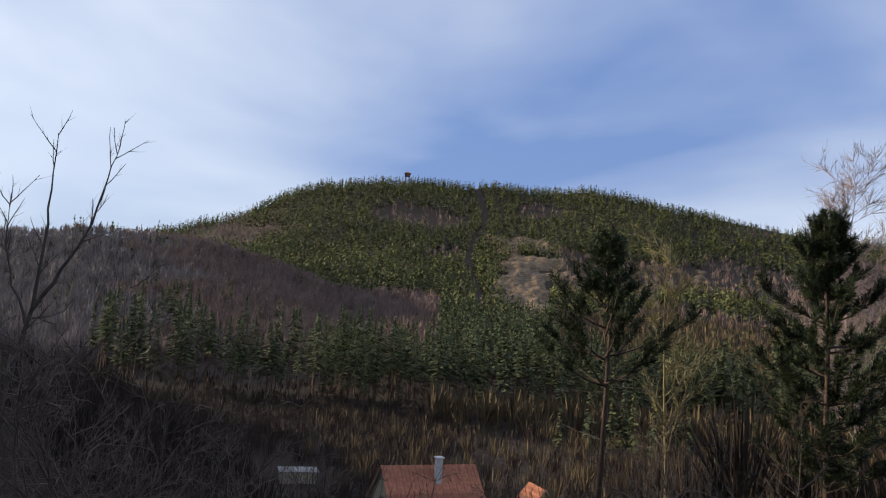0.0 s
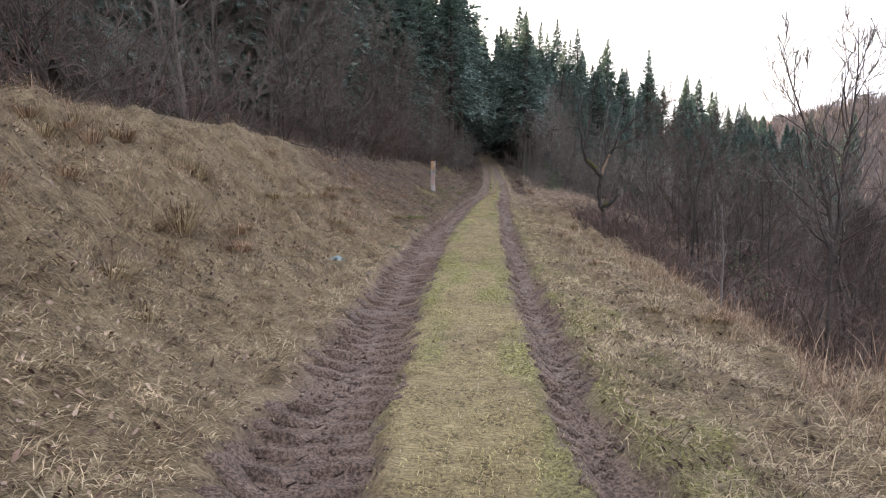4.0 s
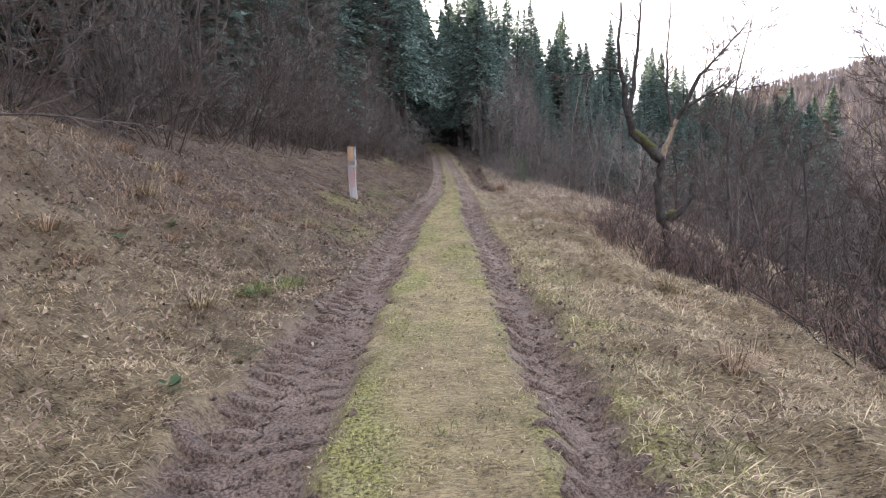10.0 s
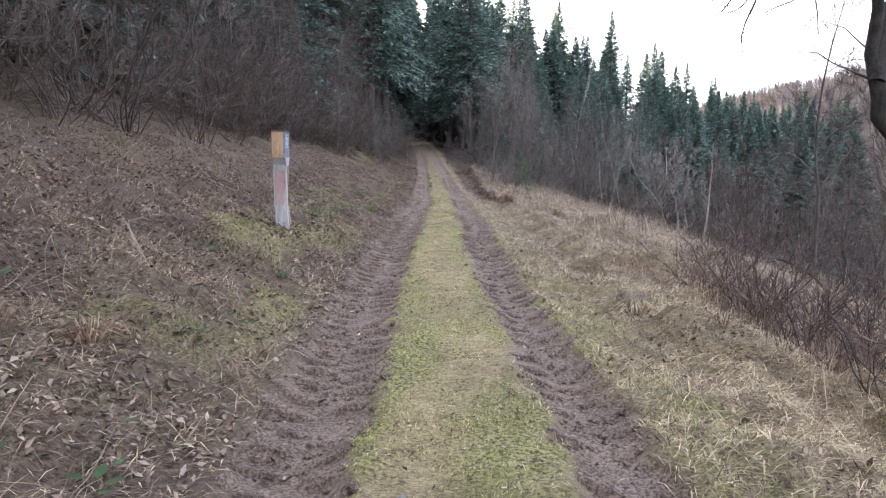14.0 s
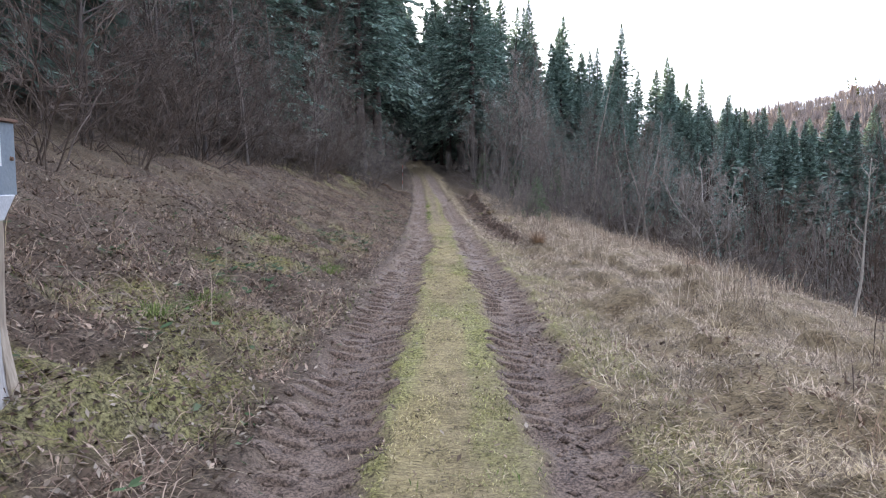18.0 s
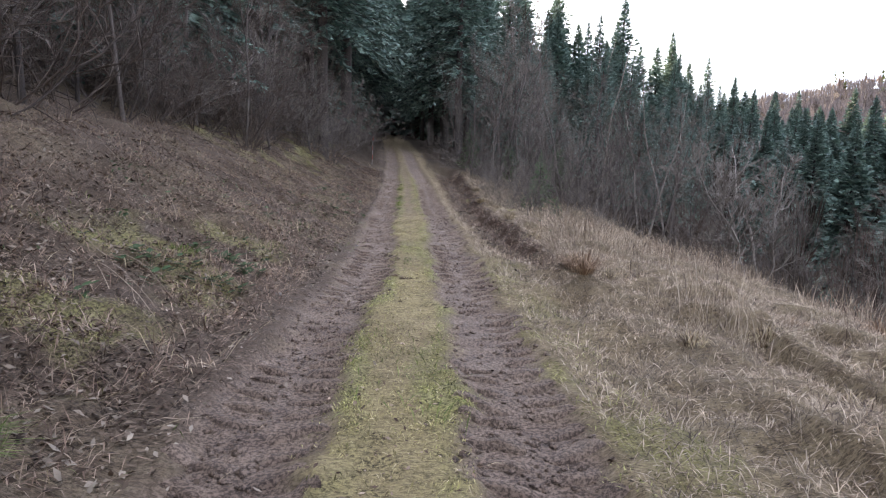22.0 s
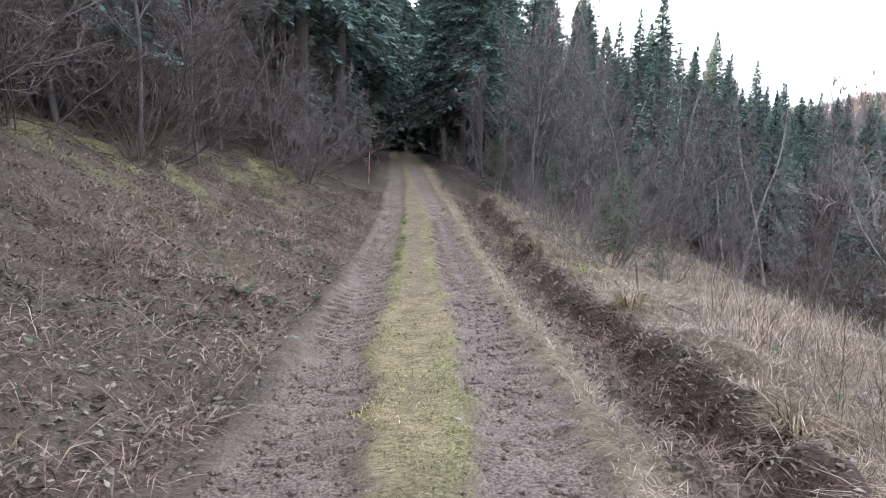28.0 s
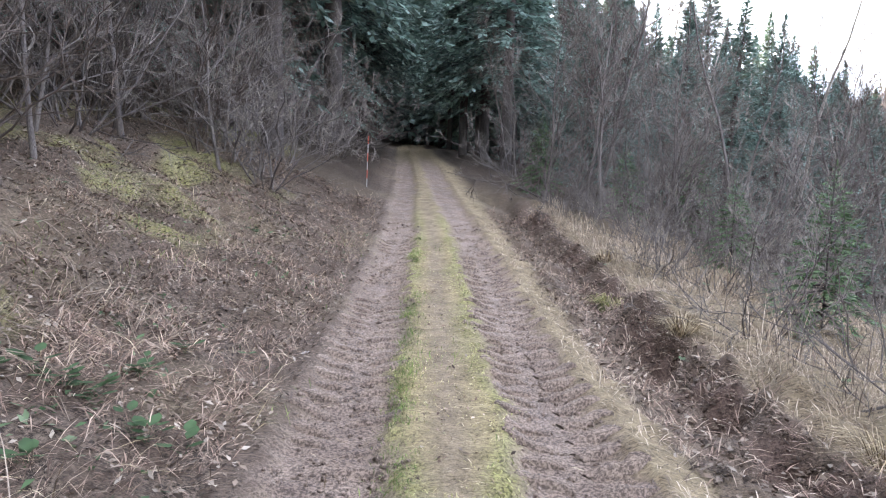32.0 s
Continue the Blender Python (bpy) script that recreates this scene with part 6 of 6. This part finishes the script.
conifers(1500, 30, 104, 420, 1010, lambda b, r, x, y: bare_zone(b, r, x, y) & ~clearing(b, r) & (vn(x, y, 60, 5) > 0.45), 12, "scattered_conifers", "scattered conifers among bare trees on the hillside", M_FAR_GREEN, 902, 8, 0.06, 0.22, 1.0, 0.26)
conifers(200, 30, 58, 225, 360, lambda b, r, x, y: vn(x, y, 45, 6) > 0.6, 12, "ridge_conifers", "dark conifers standing among the bare trees of the ridge", M_FAR_GREEN, 914, 40, 0.08, 0.17, 1.0, 0.10)
brooms(10500, 28, 70, 200, 505, lambda b, r, x, y: bare_zone(b, r, x, y) & (b + 10 * (vn(x, y, 22, 8) - 0.5) > 37), 8, "ridge_bare_forest", "leafless purplish-brown forest covering the ridge", M_FAR_BROWN, 903, 17)
# This end of the ridge gets the crowns with painted-in haze.
brooms(5900, 6, 44, 200, 505, lambda b, r, x, y: bare_zone(b, r, x, y) & (b + 10 * (vn(x, y, 22, 8) - 0.5) < 39), 8, "ridge_grey_forest", "leafless forest on the end of the ridge, haze painted into its colour", M_FAR_HAZED, 915, 16)
brooms(5000, 30, 104, 480, 1005, lambda b, r, x, y: bare_zone(b, r, x, y) & ~clearing(b, r), 10, "far_bare_forest", "leafless brown forest patches on the far hillside", M_FAR_BROWN, 907, 8)
brooms(4200, 60, 106, 150, 490, lambda b, r, x, y: bare_zone(b, r, x, y) & ~clearing(b, r) & open_ground(x, y), 10, "hillside_bare_wood", "tan leafless wood on the lower hillside", M_FAR_TAN, 916, 14)
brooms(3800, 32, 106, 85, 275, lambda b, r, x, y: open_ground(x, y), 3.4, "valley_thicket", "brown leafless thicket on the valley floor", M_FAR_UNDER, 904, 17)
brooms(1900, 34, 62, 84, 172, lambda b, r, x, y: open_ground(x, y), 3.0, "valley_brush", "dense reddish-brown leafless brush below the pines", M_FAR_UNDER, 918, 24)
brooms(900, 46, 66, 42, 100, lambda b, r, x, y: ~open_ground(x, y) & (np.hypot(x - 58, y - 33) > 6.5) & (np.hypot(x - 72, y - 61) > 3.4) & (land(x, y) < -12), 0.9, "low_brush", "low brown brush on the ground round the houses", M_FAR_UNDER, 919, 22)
brooms(260, 50, 100, 78, 150, lambda b, r, x, y: open_ground(x, y), 5, "valley_willows", "yellowish-tan leafless bushes round the houses", M_FAR_TAN, 917, 30)
brooms(2300, 10, 100, 22, 125, lambda b, r, x, y: open_ground(x, y) & (x > 19) & (land(x, y) < -2.2) & ((b < 44) | (b > 74) | (land(x, y) + 5 < 1.5 - r * 0.21)), 5.0, "slope_thicket", "leafless thicket filling the valley slope, its shade put into the colour", M_FAR_SHADED, 905, 40)


def rock_face(name, b, r, w, h, seed, label):
    """A bare scarp: a rough sheet of broken ledges lying on the slope."""
    rng = np.random.RandomState(seed)
    nb, nr = 80, 60
    B, R_ = np.meshgrid(np.linspace(b - w, b + w, nb), np.linspace(r - h, r + h, nr))
    x, y = bearing(B, R_)
    edge = np.clip(0.78 - np.hypot((B - b) / w, (R_ - r) / h) + 1.9 * (vn(x, y, 34, 6) - 0.5), -1, 1)
    z = sheet_z(x, y) + np.where(edge > 0, 1.2 + 7 * np.minimum(edge, 0.4), -6) + (vn(x, y, 14, 7) - 0.5) * 6 + (vn(x, y, 5, 9) - 0.5) * 3
    idx2 = np.arange(nb * nr).reshape(nr, nb)
    q = np.stack([idx2[:-1, :-1], idx2[:-1, 1:], idx2[1:, 1:], idx2[1:, :-1]], -1).reshape(-1, 4)
    tagged(new(name, arrays(name, np.stack([x, y, z], -1).reshape(-1, 3), q, M_ROCK)), label, "rock")


rock_face("rock_face", 67.6, 585, 4.2, 180, 1, "bare tan rock scarp on the wooded hillside")
rock_face("rock_face", 81.3, 690, 0.8, 34, 2, "small pale rock outcrop among the trees")


# ---- grass, stems and leaves ----
def blades_on(name, n, x0, x1, y0, y1, keep, length, width, lean, mat, label, seed, lift=0.0, category="grass", toward=0.0, clumped=0.2, comb=1.3):
    """Loose blades on the ground: each a bent strip of three triangles."""
    rng = np.random.RandomState(seed)
    x, y = rng.uniform(x0, x1, n), rng.uniform(y0, y1, n)
    ok = rng.rand(n) < keep(x, y) * (clumped + (1 - clumped) * step(0.6 * vn(x, y, 0.17, 10) + 0.4 * vn(x, y, 0.45, 11), 0.36, 0.58))
    x, y = x[ok], y[ok]
    n = len(x)
    z = height(x, y) + lift
    a = 13.0 * vn(x, y, 0.38, seed % 12) + rng.normal(0, comb, n)
    ln = length[0] + (length[1] - length[0]) * rng.rand(n) ** 1.5
    ln = ln * (0.55 + 0.9 * vn(x, y, 0.33, 1))
    t = np.clip(rng.normal(lean, 0.25, n), 0.02, 1.5)
    out = np.stack([np.cos(a), np.sin(a), 0 * a], -1)
    out[:, 0] += toward
    side = np.stack([-np.sin(a), np.cos(a), 0 * a], -1) * (width * 0.85 * rng.uniform(0.5, 1.4, n))[:, None]
    up = np.array([0, 0, 1.0])
    p0 = np.stack([x, y, z + rng.uniform(-0.004, 0.018, n)], -1)
    d1 = out * np.sin(t)[:, None] + up * np.cos(t)[:, None]
    t2 = np.minimum(t + rng.uniform(0.1, 0.7, n), 1.75)
    d2 = out * np.sin(t2)[:, None] + up * np.cos(t2)[:, None]
    p1 = p0 + d1 * (ln * 0.55)[:, None]
    p2 = p1 + d2 * (ln * 0.45)[:, None]
    V = np.stack([p0, p1 + side, p2, p1 - side], 1).reshape(-1, 3)
    k = np.arange(n)[:, None] * 4
    F = np.concatenate([np.concatenate([k, k + 1, k + 3], 1), np.concatenate([k + 1, k + 2, k + 3], 1)], 0)
    return tagged(new(name, arrays(name, V, F, mat)), label, category, kind="stuff")


def off_track(x, y, gap=0.03):
    u = x - middle(y)
    return np.where(u < 0, step(-u - half_strip(y) - rut_left(y), gap - 0.1, gap + 0.22), step(u - half_strip(y) - rut_right(y), gap - 0.12, gap + 0.12))


def ditch_at(x, y):
    u = ditch_u(x, y)
    return step(y, 42, 47) * (1 - step(y, 64, 70)) * step(u, 1.25, 1.45) * (1 - step(u, 2.12, 2.22))


def leafy(x, y):
    """Where dead leaves and brown stems take the place of grass, on the uphill side."""
    return step(-(x - middle(y)), 0.8, 1.4) * step(y + 4 * vn(x, y, 2.0, 3), 21, 29)


near_w = lambda x, y: np.exp(-np.maximum(np.abs(x - middle(y)) - 3.2, 0) / 2.2)
blades_on("matted_grass", 460000, -6.0, -0.8, 2.5, 30, lambda x, y: off_track(x, y) * (1 - 0.8 * leafy(x, y)) * near_w(x, y), (0.05, 0.17), 0.0034, 1.30, M_STRAW, "matted dry grass on the bank", 301, comb=3.0, clumped=0.55)
blades_on("reddish_grass", 25500, -6.0, -2.6, 4, 26, lambda x, y: step(vn(x, y, 1.4, 2), 0.45, 0.6), (0.18, 0.42), 0.0032, 0.85, M_STRAW_RED, "reddish dry grass on the crest of the bank", 302)
blades_on("verge_grass", 300000, 0.7, 5.0, 2.5, 32, lambda x, y: off_track(x, y) * near_w(x, y), (0.05, 0.16), 0.0034, 1.22, M_STRAW_PALE, "dry grass on the verge", 303, toward=0.25, comb=3.0, clumped=0.7)
blades_on("tall_verge_grass", 27200, 2.4, 5.0, 2.5, 32, lambda x, y: step(vn(x, y, 0.9, 4), 0.4, 0.6), (0.25, 0.55), 0.0030, 0.65, M_STRAW_RED, "taller dry grass at the edge of the slope", 304)
blades_on("meadow_grass", 420000, 0.9, 8.5, 30, 64, lambda x, y: off_track(x, y, 0.1) * (1 - 0.85 * ditch_at(x, y)) * np.exp(-np.maximum(x - 4.2, 0) / 3.0) * (1 - 0.6 * step(y, 50, 54)), (0.06, 0.19), 0.0032, 1.05, M_STRAW_PINK, "dry grass of the sloping meadow", 305, comb=3.0, clumped=0.7)
blades_on("tall_meadow_grass", 70000, 2.6, 9.0, 33, 66, lambda x, y: step(vn(x, y, 1.1, 5), 0.45, 0.6), (0.25, 0.6), 0.0030, 0.5, M_STRAW_PINK, "taller pinkish dry grass in the meadow", 306)
blades_on("turf", 330000, -0.95, 0.85, 2.5, 62, lambda x, y: ruts(x, y)[3] * fresh(x, y) * (0.3 + 0.7 * step(vn(x, y, 0.5, 4), 0.3, 0.6)) * (1 - 0.8 * step(y, 46, 54) * np.exp(-(((x - middle(y)) / 0.2) ** 2))), (0.014, 0.042), 0.0030, 0.85, M_TURF, "short green turf between the ruts", 307, clumped=0.5, comb=2.0)
blades_on("faded_turf", 300000, -0.95, 0.85, 2.5, 62, lambda x, y: ruts(x, y)[3] * (1 - fresh(x, y)) * (0.3 + 0.7 * step(vn(x, y, 0.5, 4), 0.3, 0.6)) * (1 - 0.8 * step(y, 46, 54) * np.exp(-(((x - middle(y)) / 0.2) ** 2))), (0.014, 0.042), 0.0030, 0.85, M_TURF_DRY, "short worn and faded turf between the ruts", 322, clumped=0.5, comb=2.0)
blades_on("verge_turf", 90000, 0.6, 2.6, 2.5, 46, lambda x, y: ruts(x, y)[4], (0.03, 0.09), 0.0030, 0.95, M_TURF, "short turf beside the rut", 308, clumped=0.5, comb=2.0)
blades_on("strip_straw", 40000, -0.95, 0.85, 2.5, 62, lambda x, y: ruts(x, y)[3] * np.clip(step(vn(x, y, 1.1, 2) + 0.5 * (x - middle(y)), 0.4, 0.7) * 0.5 + 0.4 * step(y, 20, 28), 0, 1), (0.03, 0.08), 0.0028, 1.2, M_STRAW, "worn straw on the strip between the ruts", 316, clumped=0.5, comb=2.0)
blades_on("moss_blades", 60000, -4.6, -1.3, 24, 46, mossy, (0.02, 0.07), 0.0032, 0.8, M_TURF, "yellow-green moss and short grass on the slope", 317, clumped=0.5, comb=2.0)
blades_on("green_blades", 26000, -3.6, 0.8, 18, 62, lambda x, y: (1 - ruts(x, y)[1] - ruts(x, y)[2]) * step(vn(x, y, 0.8, 6), 0.58, 0.75), (0.04, 0.16), 0.0032, 0.8, M_GREEN, "patches of fresh green grass", 309)
blades_on("edge_grass", 44000, -0.6, 0.2, 50, 62, lambda x, y: step(y, 50, 55) * np.exp(-(((x - middle(y) + half_strip(y) - 0.06) / 0.09) ** 2)) * step(vn(x, y, 0.9, 3), 0.3, 0.5), (0.03, 0.08), 0.0030, 0.7, M_GREEN, "fresh green grass along the edge of the strip", 318)
blades_on("dead_stems", 430000, -6.5, -1.0, 15, 66, lambda x, y: off_track(x, y, 0.1) * leafy(x, y) * near_w(x, y), (0.06, 0.28), 0.0034, 1.15, M_STEM, "tangle of brown dead stems on the slope", 310, comb=3.0)
blades_on("pale_stems", 22000, -6.0, -1.0, 15, 66, lambda x, y: off_track(x, y, 0.1) * leafy(x, y) * near_w(x, y), (0.15, 0.45), 0.0030, 1.28, M_STRAW, "pale dry stalks among the dead stems", 311, comb=3.0)
blades_on("ditch_stems", 52000, 1.0, 3.0, 43, 66, lambda x, y: ditch_at(x, y) * 0.9, (0.10, 0.32), 0.0038, 1.2, M_STEM, "dry stems lying in the ditch", 312)
blades_on("lip_grass", 46000, 1.9, 3.3, 43, 66, lambda x, y: step(ditch_u(x, y), 2.12, 2.2) * (1 - step(ditch_u(x, y), 2.5, 2.75)) * (1 - 0.6 * step(y, 48, 52)) * (0.15 + 0.85 * step(vn(x, y, 0.55, 8), 0.42, 0.6)), (0.15, 0.40), 0.0028, 1.0, M_STRAW_PINK, "dry grass hanging over the cut bank", 313, toward=-0.9)
blades_on("rut_straw", 3500, -1.4, 1.4, 2.5, 62, lambda x, y: ruts(x, y)[1] + ruts(x, y)[2], (0.03, 0.14), 0.0022, 1.45, M_STRAW, "bits of straw trodden into the ruts", 314, clumped=0.5, comb=2.0)


blades_on("brush_stems", 15000, 3.1, 6.4, 9, 31, lambda x, y: step(x - 3.3 - 0.9 * vn(x, y, 1.6, 6) + 0.05 * np.maximum(y - 17, 0), 0.0, 0.5) * (0.2 + 0.8 * step(vn(x, y, 1.0, 9), 0.35, 0.6)), (0.35, 1.15), 0.0036, 0.22, M_BRUSH, "thin upright reddish-brown stems at the edge of the slope", 319, category="brush")
blades_on("meadow_stems", 5000, 2.6, 9.0, 28, 60, lambda x, y: step(vn(x, y, 1.3, 9), 0.5, 0.7), (0.3, 0.8), 0.0034, 0.18, M_BRUSH, "thin upright dead weed stems in the meadow", 320, category="brush")
blades_on("tangled_straw", 60000, -5.5, 4.5, 2.5, 34, lambda x, y: off_track(x, y, 0.1) * (1 - 0.5 * leafy(x, y)) * near_w(x, y), (0.16, 0.38), 0.0024, 1.38, M_STRAW, "long bleached straws lying across the matted grass", 321, comb=3.0)


def leaves_on(name, n, x0, x1, y0, y1, keep, size, mat, label, seed, tilt=0.35):
    rng = np.random.RandomState(seed)
    x, y = rng.uniform(x0, x1, n), rng.uniform(y0, y1, n)
    ok = rng.rand(n) < keep(x, y)
    x, y = x[ok], y[ok]
    n = len(x)
    z = height(x, y) + rng.uniform(0.006, 0.03, n)
    a = rng.uniform(0, 6.283, n)
    s = rng.uniform(*size, n)
    f = np.stack([np.cos(a), np.sin(a), rng.normal(0, tilt, n)], -1)
    g = np.stack([-np.sin(a), np.cos(a), rng.normal(0, tilt, n)], -1)
    c = np.stack([x, y, z], -1)
    bend = np.array([0, 0, 1.0]) * (s * rng.uniform(-0.1, 0.35, n))[:, None]
    V = np.stack([c - f * s[:, None], c - g * (s * 0.45)[:, None] + bend, c + f * s[:, None], c + g * (s * 0.45)[:, None] + bend], 1).reshape(-1, 3)
    k = np.arange(n)[:, None] * 4
    F = np.concatenate([np.concatenate([k, k + 1, k + 2], 1), np.concatenate([k, k + 2, k + 3], 1)], 0)
    tagged(new(name, arrays(name, V, F, mat)), label, "leaves", kind="stuff")


leaves_on("fallen_leaves", 140000, -5.5, -0.9, 15, 66, lambda x, y: leafy(x, y) * near_w(x, y) * (0.35 + 0.65 * step(vn(x, y, 0.9, 7), 0.35, 0.6)), (0.012, 0.036), M_LEAF, "curled brown fallen leaves on the slope", 401)
leaves_on("ditch_leaves", 24000, 1.0, 2.9, 42, 66, lambda x, y: ditch_at(x, y) * 0.8, (0.015, 0.04), M_LEAF, "curled brown fallen leaves in the ditch", 402)
leaves_on("rut_leaves", 2600, -1.5, 1.5, 20, 64, lambda x, y: 0.5 + 0 * x, (0.012, 0.03), M_LEAF, "scattered leaf scraps on the track", 403)
leaves_on("strip_litter", 15000, -0.95, 0.85, 2.5, 62, lambda x, y: ruts(x, y)[3] * (0.2 + 0.8 * step(vn(x, y, 0.8, 9), 0.4, 0.7)), (0.006, 0.02), M_STEM, "dark crumbs of leaf on the turf", 405)
leaves_on("ground_herbs", 7000, -4.0, -0.9, 17, 62, lambda x, y: step(vn(x, y, 0.7, 8), 0.66, 0.8) * leafy(x, y), (0.014, 0.04), M_HERB, "small green herb leaves near the track", 404, 0.5)


leaves_on("grass_litter", 70000, -5.0, 4.6, 2.5, 34, lambda x, y: np.clip(off_track(x, y), 0, 1) * near_w(x, y) * (0.25 + 0.75 * step(vn(x, y, 0.35, 7), 0.4, 0.6)), (0.010, 0.032), M_STEM, "brown scraps of dead leaf and stalk in the matted grass", 406, 0.6)


def mud(name, V, F, label):
    me = arrays(name, V, F, M_GROUND)
    one = np.ones(len(V), dtype=np.float32)
    dry = np.clip(step(V[:, 1], 32, 52) * 0.8 + 0.5 * (vn(V[:, 0], V[:, 1], 1.3, 9) - 0.4), 0, 1)
    for key, value in (("soil", one), ("dry", dry.astype(np.float32))):
        me.attributes.new(key, "FLOAT", "POINT").data.foreach_set("value", value)
    tagged(new(name, me), label, "soil", kind="stuff")


def clods(n, seed):
    """Crumbs of mud in the ruts and the ditch: small uneven lumps of eight faces."""
    rng = np.random.RandomState(seed)
    x, y = rng.uniform(-1.8, 3.0, n), rng.uniform(2.5, 64, n)
    r = ruts(x, y)
    ok = rng.rand(n) < np.clip(r[1] + r[2] + 0.5 * ditch_at(x, y), 0, 1) * (0.25 + 0.75 * step(vn(x, y, 0.3, 2), 0.4, 0.6))
    x, y = x[ok], y[ok]
    n = len(x)
    z = height(x, y)
    s = 0.006 + 0.030 * rng.rand(n) ** 2.8
    ways = np.array([(1, 0, 0), (0, 1, 0), (-1, 0, 0), (0, -1, 0), (0, 0, 0.75), (0, 0, -0.5)])
    V = np.stack([x, y, z], -1)[:, None] + ways[None] * s[:, None, None] * rng.uniform(0.6, 1.4, (n, 6, 1)) + rng.normal(0, 0.15, (n, 6, 3)) * s[:, None, None]
    f = np.array([(0, 1, 4), (1, 2, 4), (2, 3, 4), (3, 0, 4), (1, 0, 5), (2, 1, 5), (3, 2, 5), (0, 3, 5)])
    F = (np.arange(n) * 6)[:, None, None] + f[None]
    mud("soil_clods", V.reshape(-1, 3), F.reshape(-1, 3), "crumbs of purple-brown mud in the wheel ruts")


def tyre_prints(seed):
    """Bars of mud squeezed up between the lugs of a tractor tyre, in a herringbone along both ruts."""
    rng = np.random.RandomState(seed)
    rows, stations = [], np.linspace(0, 1, 6)
    for side in (-1, 1):
        for y in np.arange(3.0, 62.0, 0.25):
            h, w = float(half_strip(y)), float(rut_left(y) if side < 0 else rut_right(y))
            c = side * (h + w / 2)
            for half in (-1, 1):
                worn = float(vn(np.array([side * 7.0 + half * 3]), np.array([y]), 2.4, 3)[0])
                if worn < (0.1 if (half < 0 and y < 27) or (y > 52 and side > 0 and half > 0) else 0.42) or rng.rand() < 0.08:
                    continue
                yy = y + (0.125 if half > 0 else 0) + rng.normal(0, 0.012)
                rows.append((c, half, w / 2 * rng.uniform(0.75, 1.12), yy, (rng.uniform(0.05, 0.075) if (y < 27 and half < 0) or (y > 52 and side > 0 and half > 0) else rng.uniform(0.03, 0.05)) * min(1, 0.4 + worn), rng.uniform(-0.02, 0.05)))
    R = np.array(rows)
    n, k = len(R), len(stations)
    s = stations[None]
    y = R[:, 3:4] + 0.02 + 0.10 * s + rng.normal(0, 0.008, (n, k))
    x = middle(y) + R[:, 0:1] + R[:, 1:2] * (0.03 + R[:, 5:6] * 0.3 + R[:, 2:3] * s) + rng.normal(0, 0.006, (n, k))
    top = R[:, 4:5] * np.sin(np.pi * np.clip(s * 0.97 + 0.01, 0, 1)) ** 0.5 * rng.uniform(0.85, 1.15, (n, k))
    base = height(x, y)
    V = []
    for off, up in ((-0.062, -0.04), (-0.052, 1.0), (0.01, 0.85), (0.105, -0.03)):
        V.append(np.stack([x + R[:, 1:2] * off * -0.5, y + off + rng.normal(0, 0.005, (n, k)), base + np.where(up > 0, up * top, up)], -1))
    V = np.stack(V, 2)
    idx3 = np.arange(n * k * 4).reshape(n, k, 4)
    q = np.stack([idx3[:, :-1, :-1], idx3[:, 1:, :-1], idx3[:, 1:, 1:], idx3[:, :-1, 1:]], -1).reshape(-1, 4)
    mud("tyre_prints", V.reshape(-1, 3), q, "herringbone tyre prints pressed into the muddy ruts")


clods(130000, 500)
tyre_prints(501)
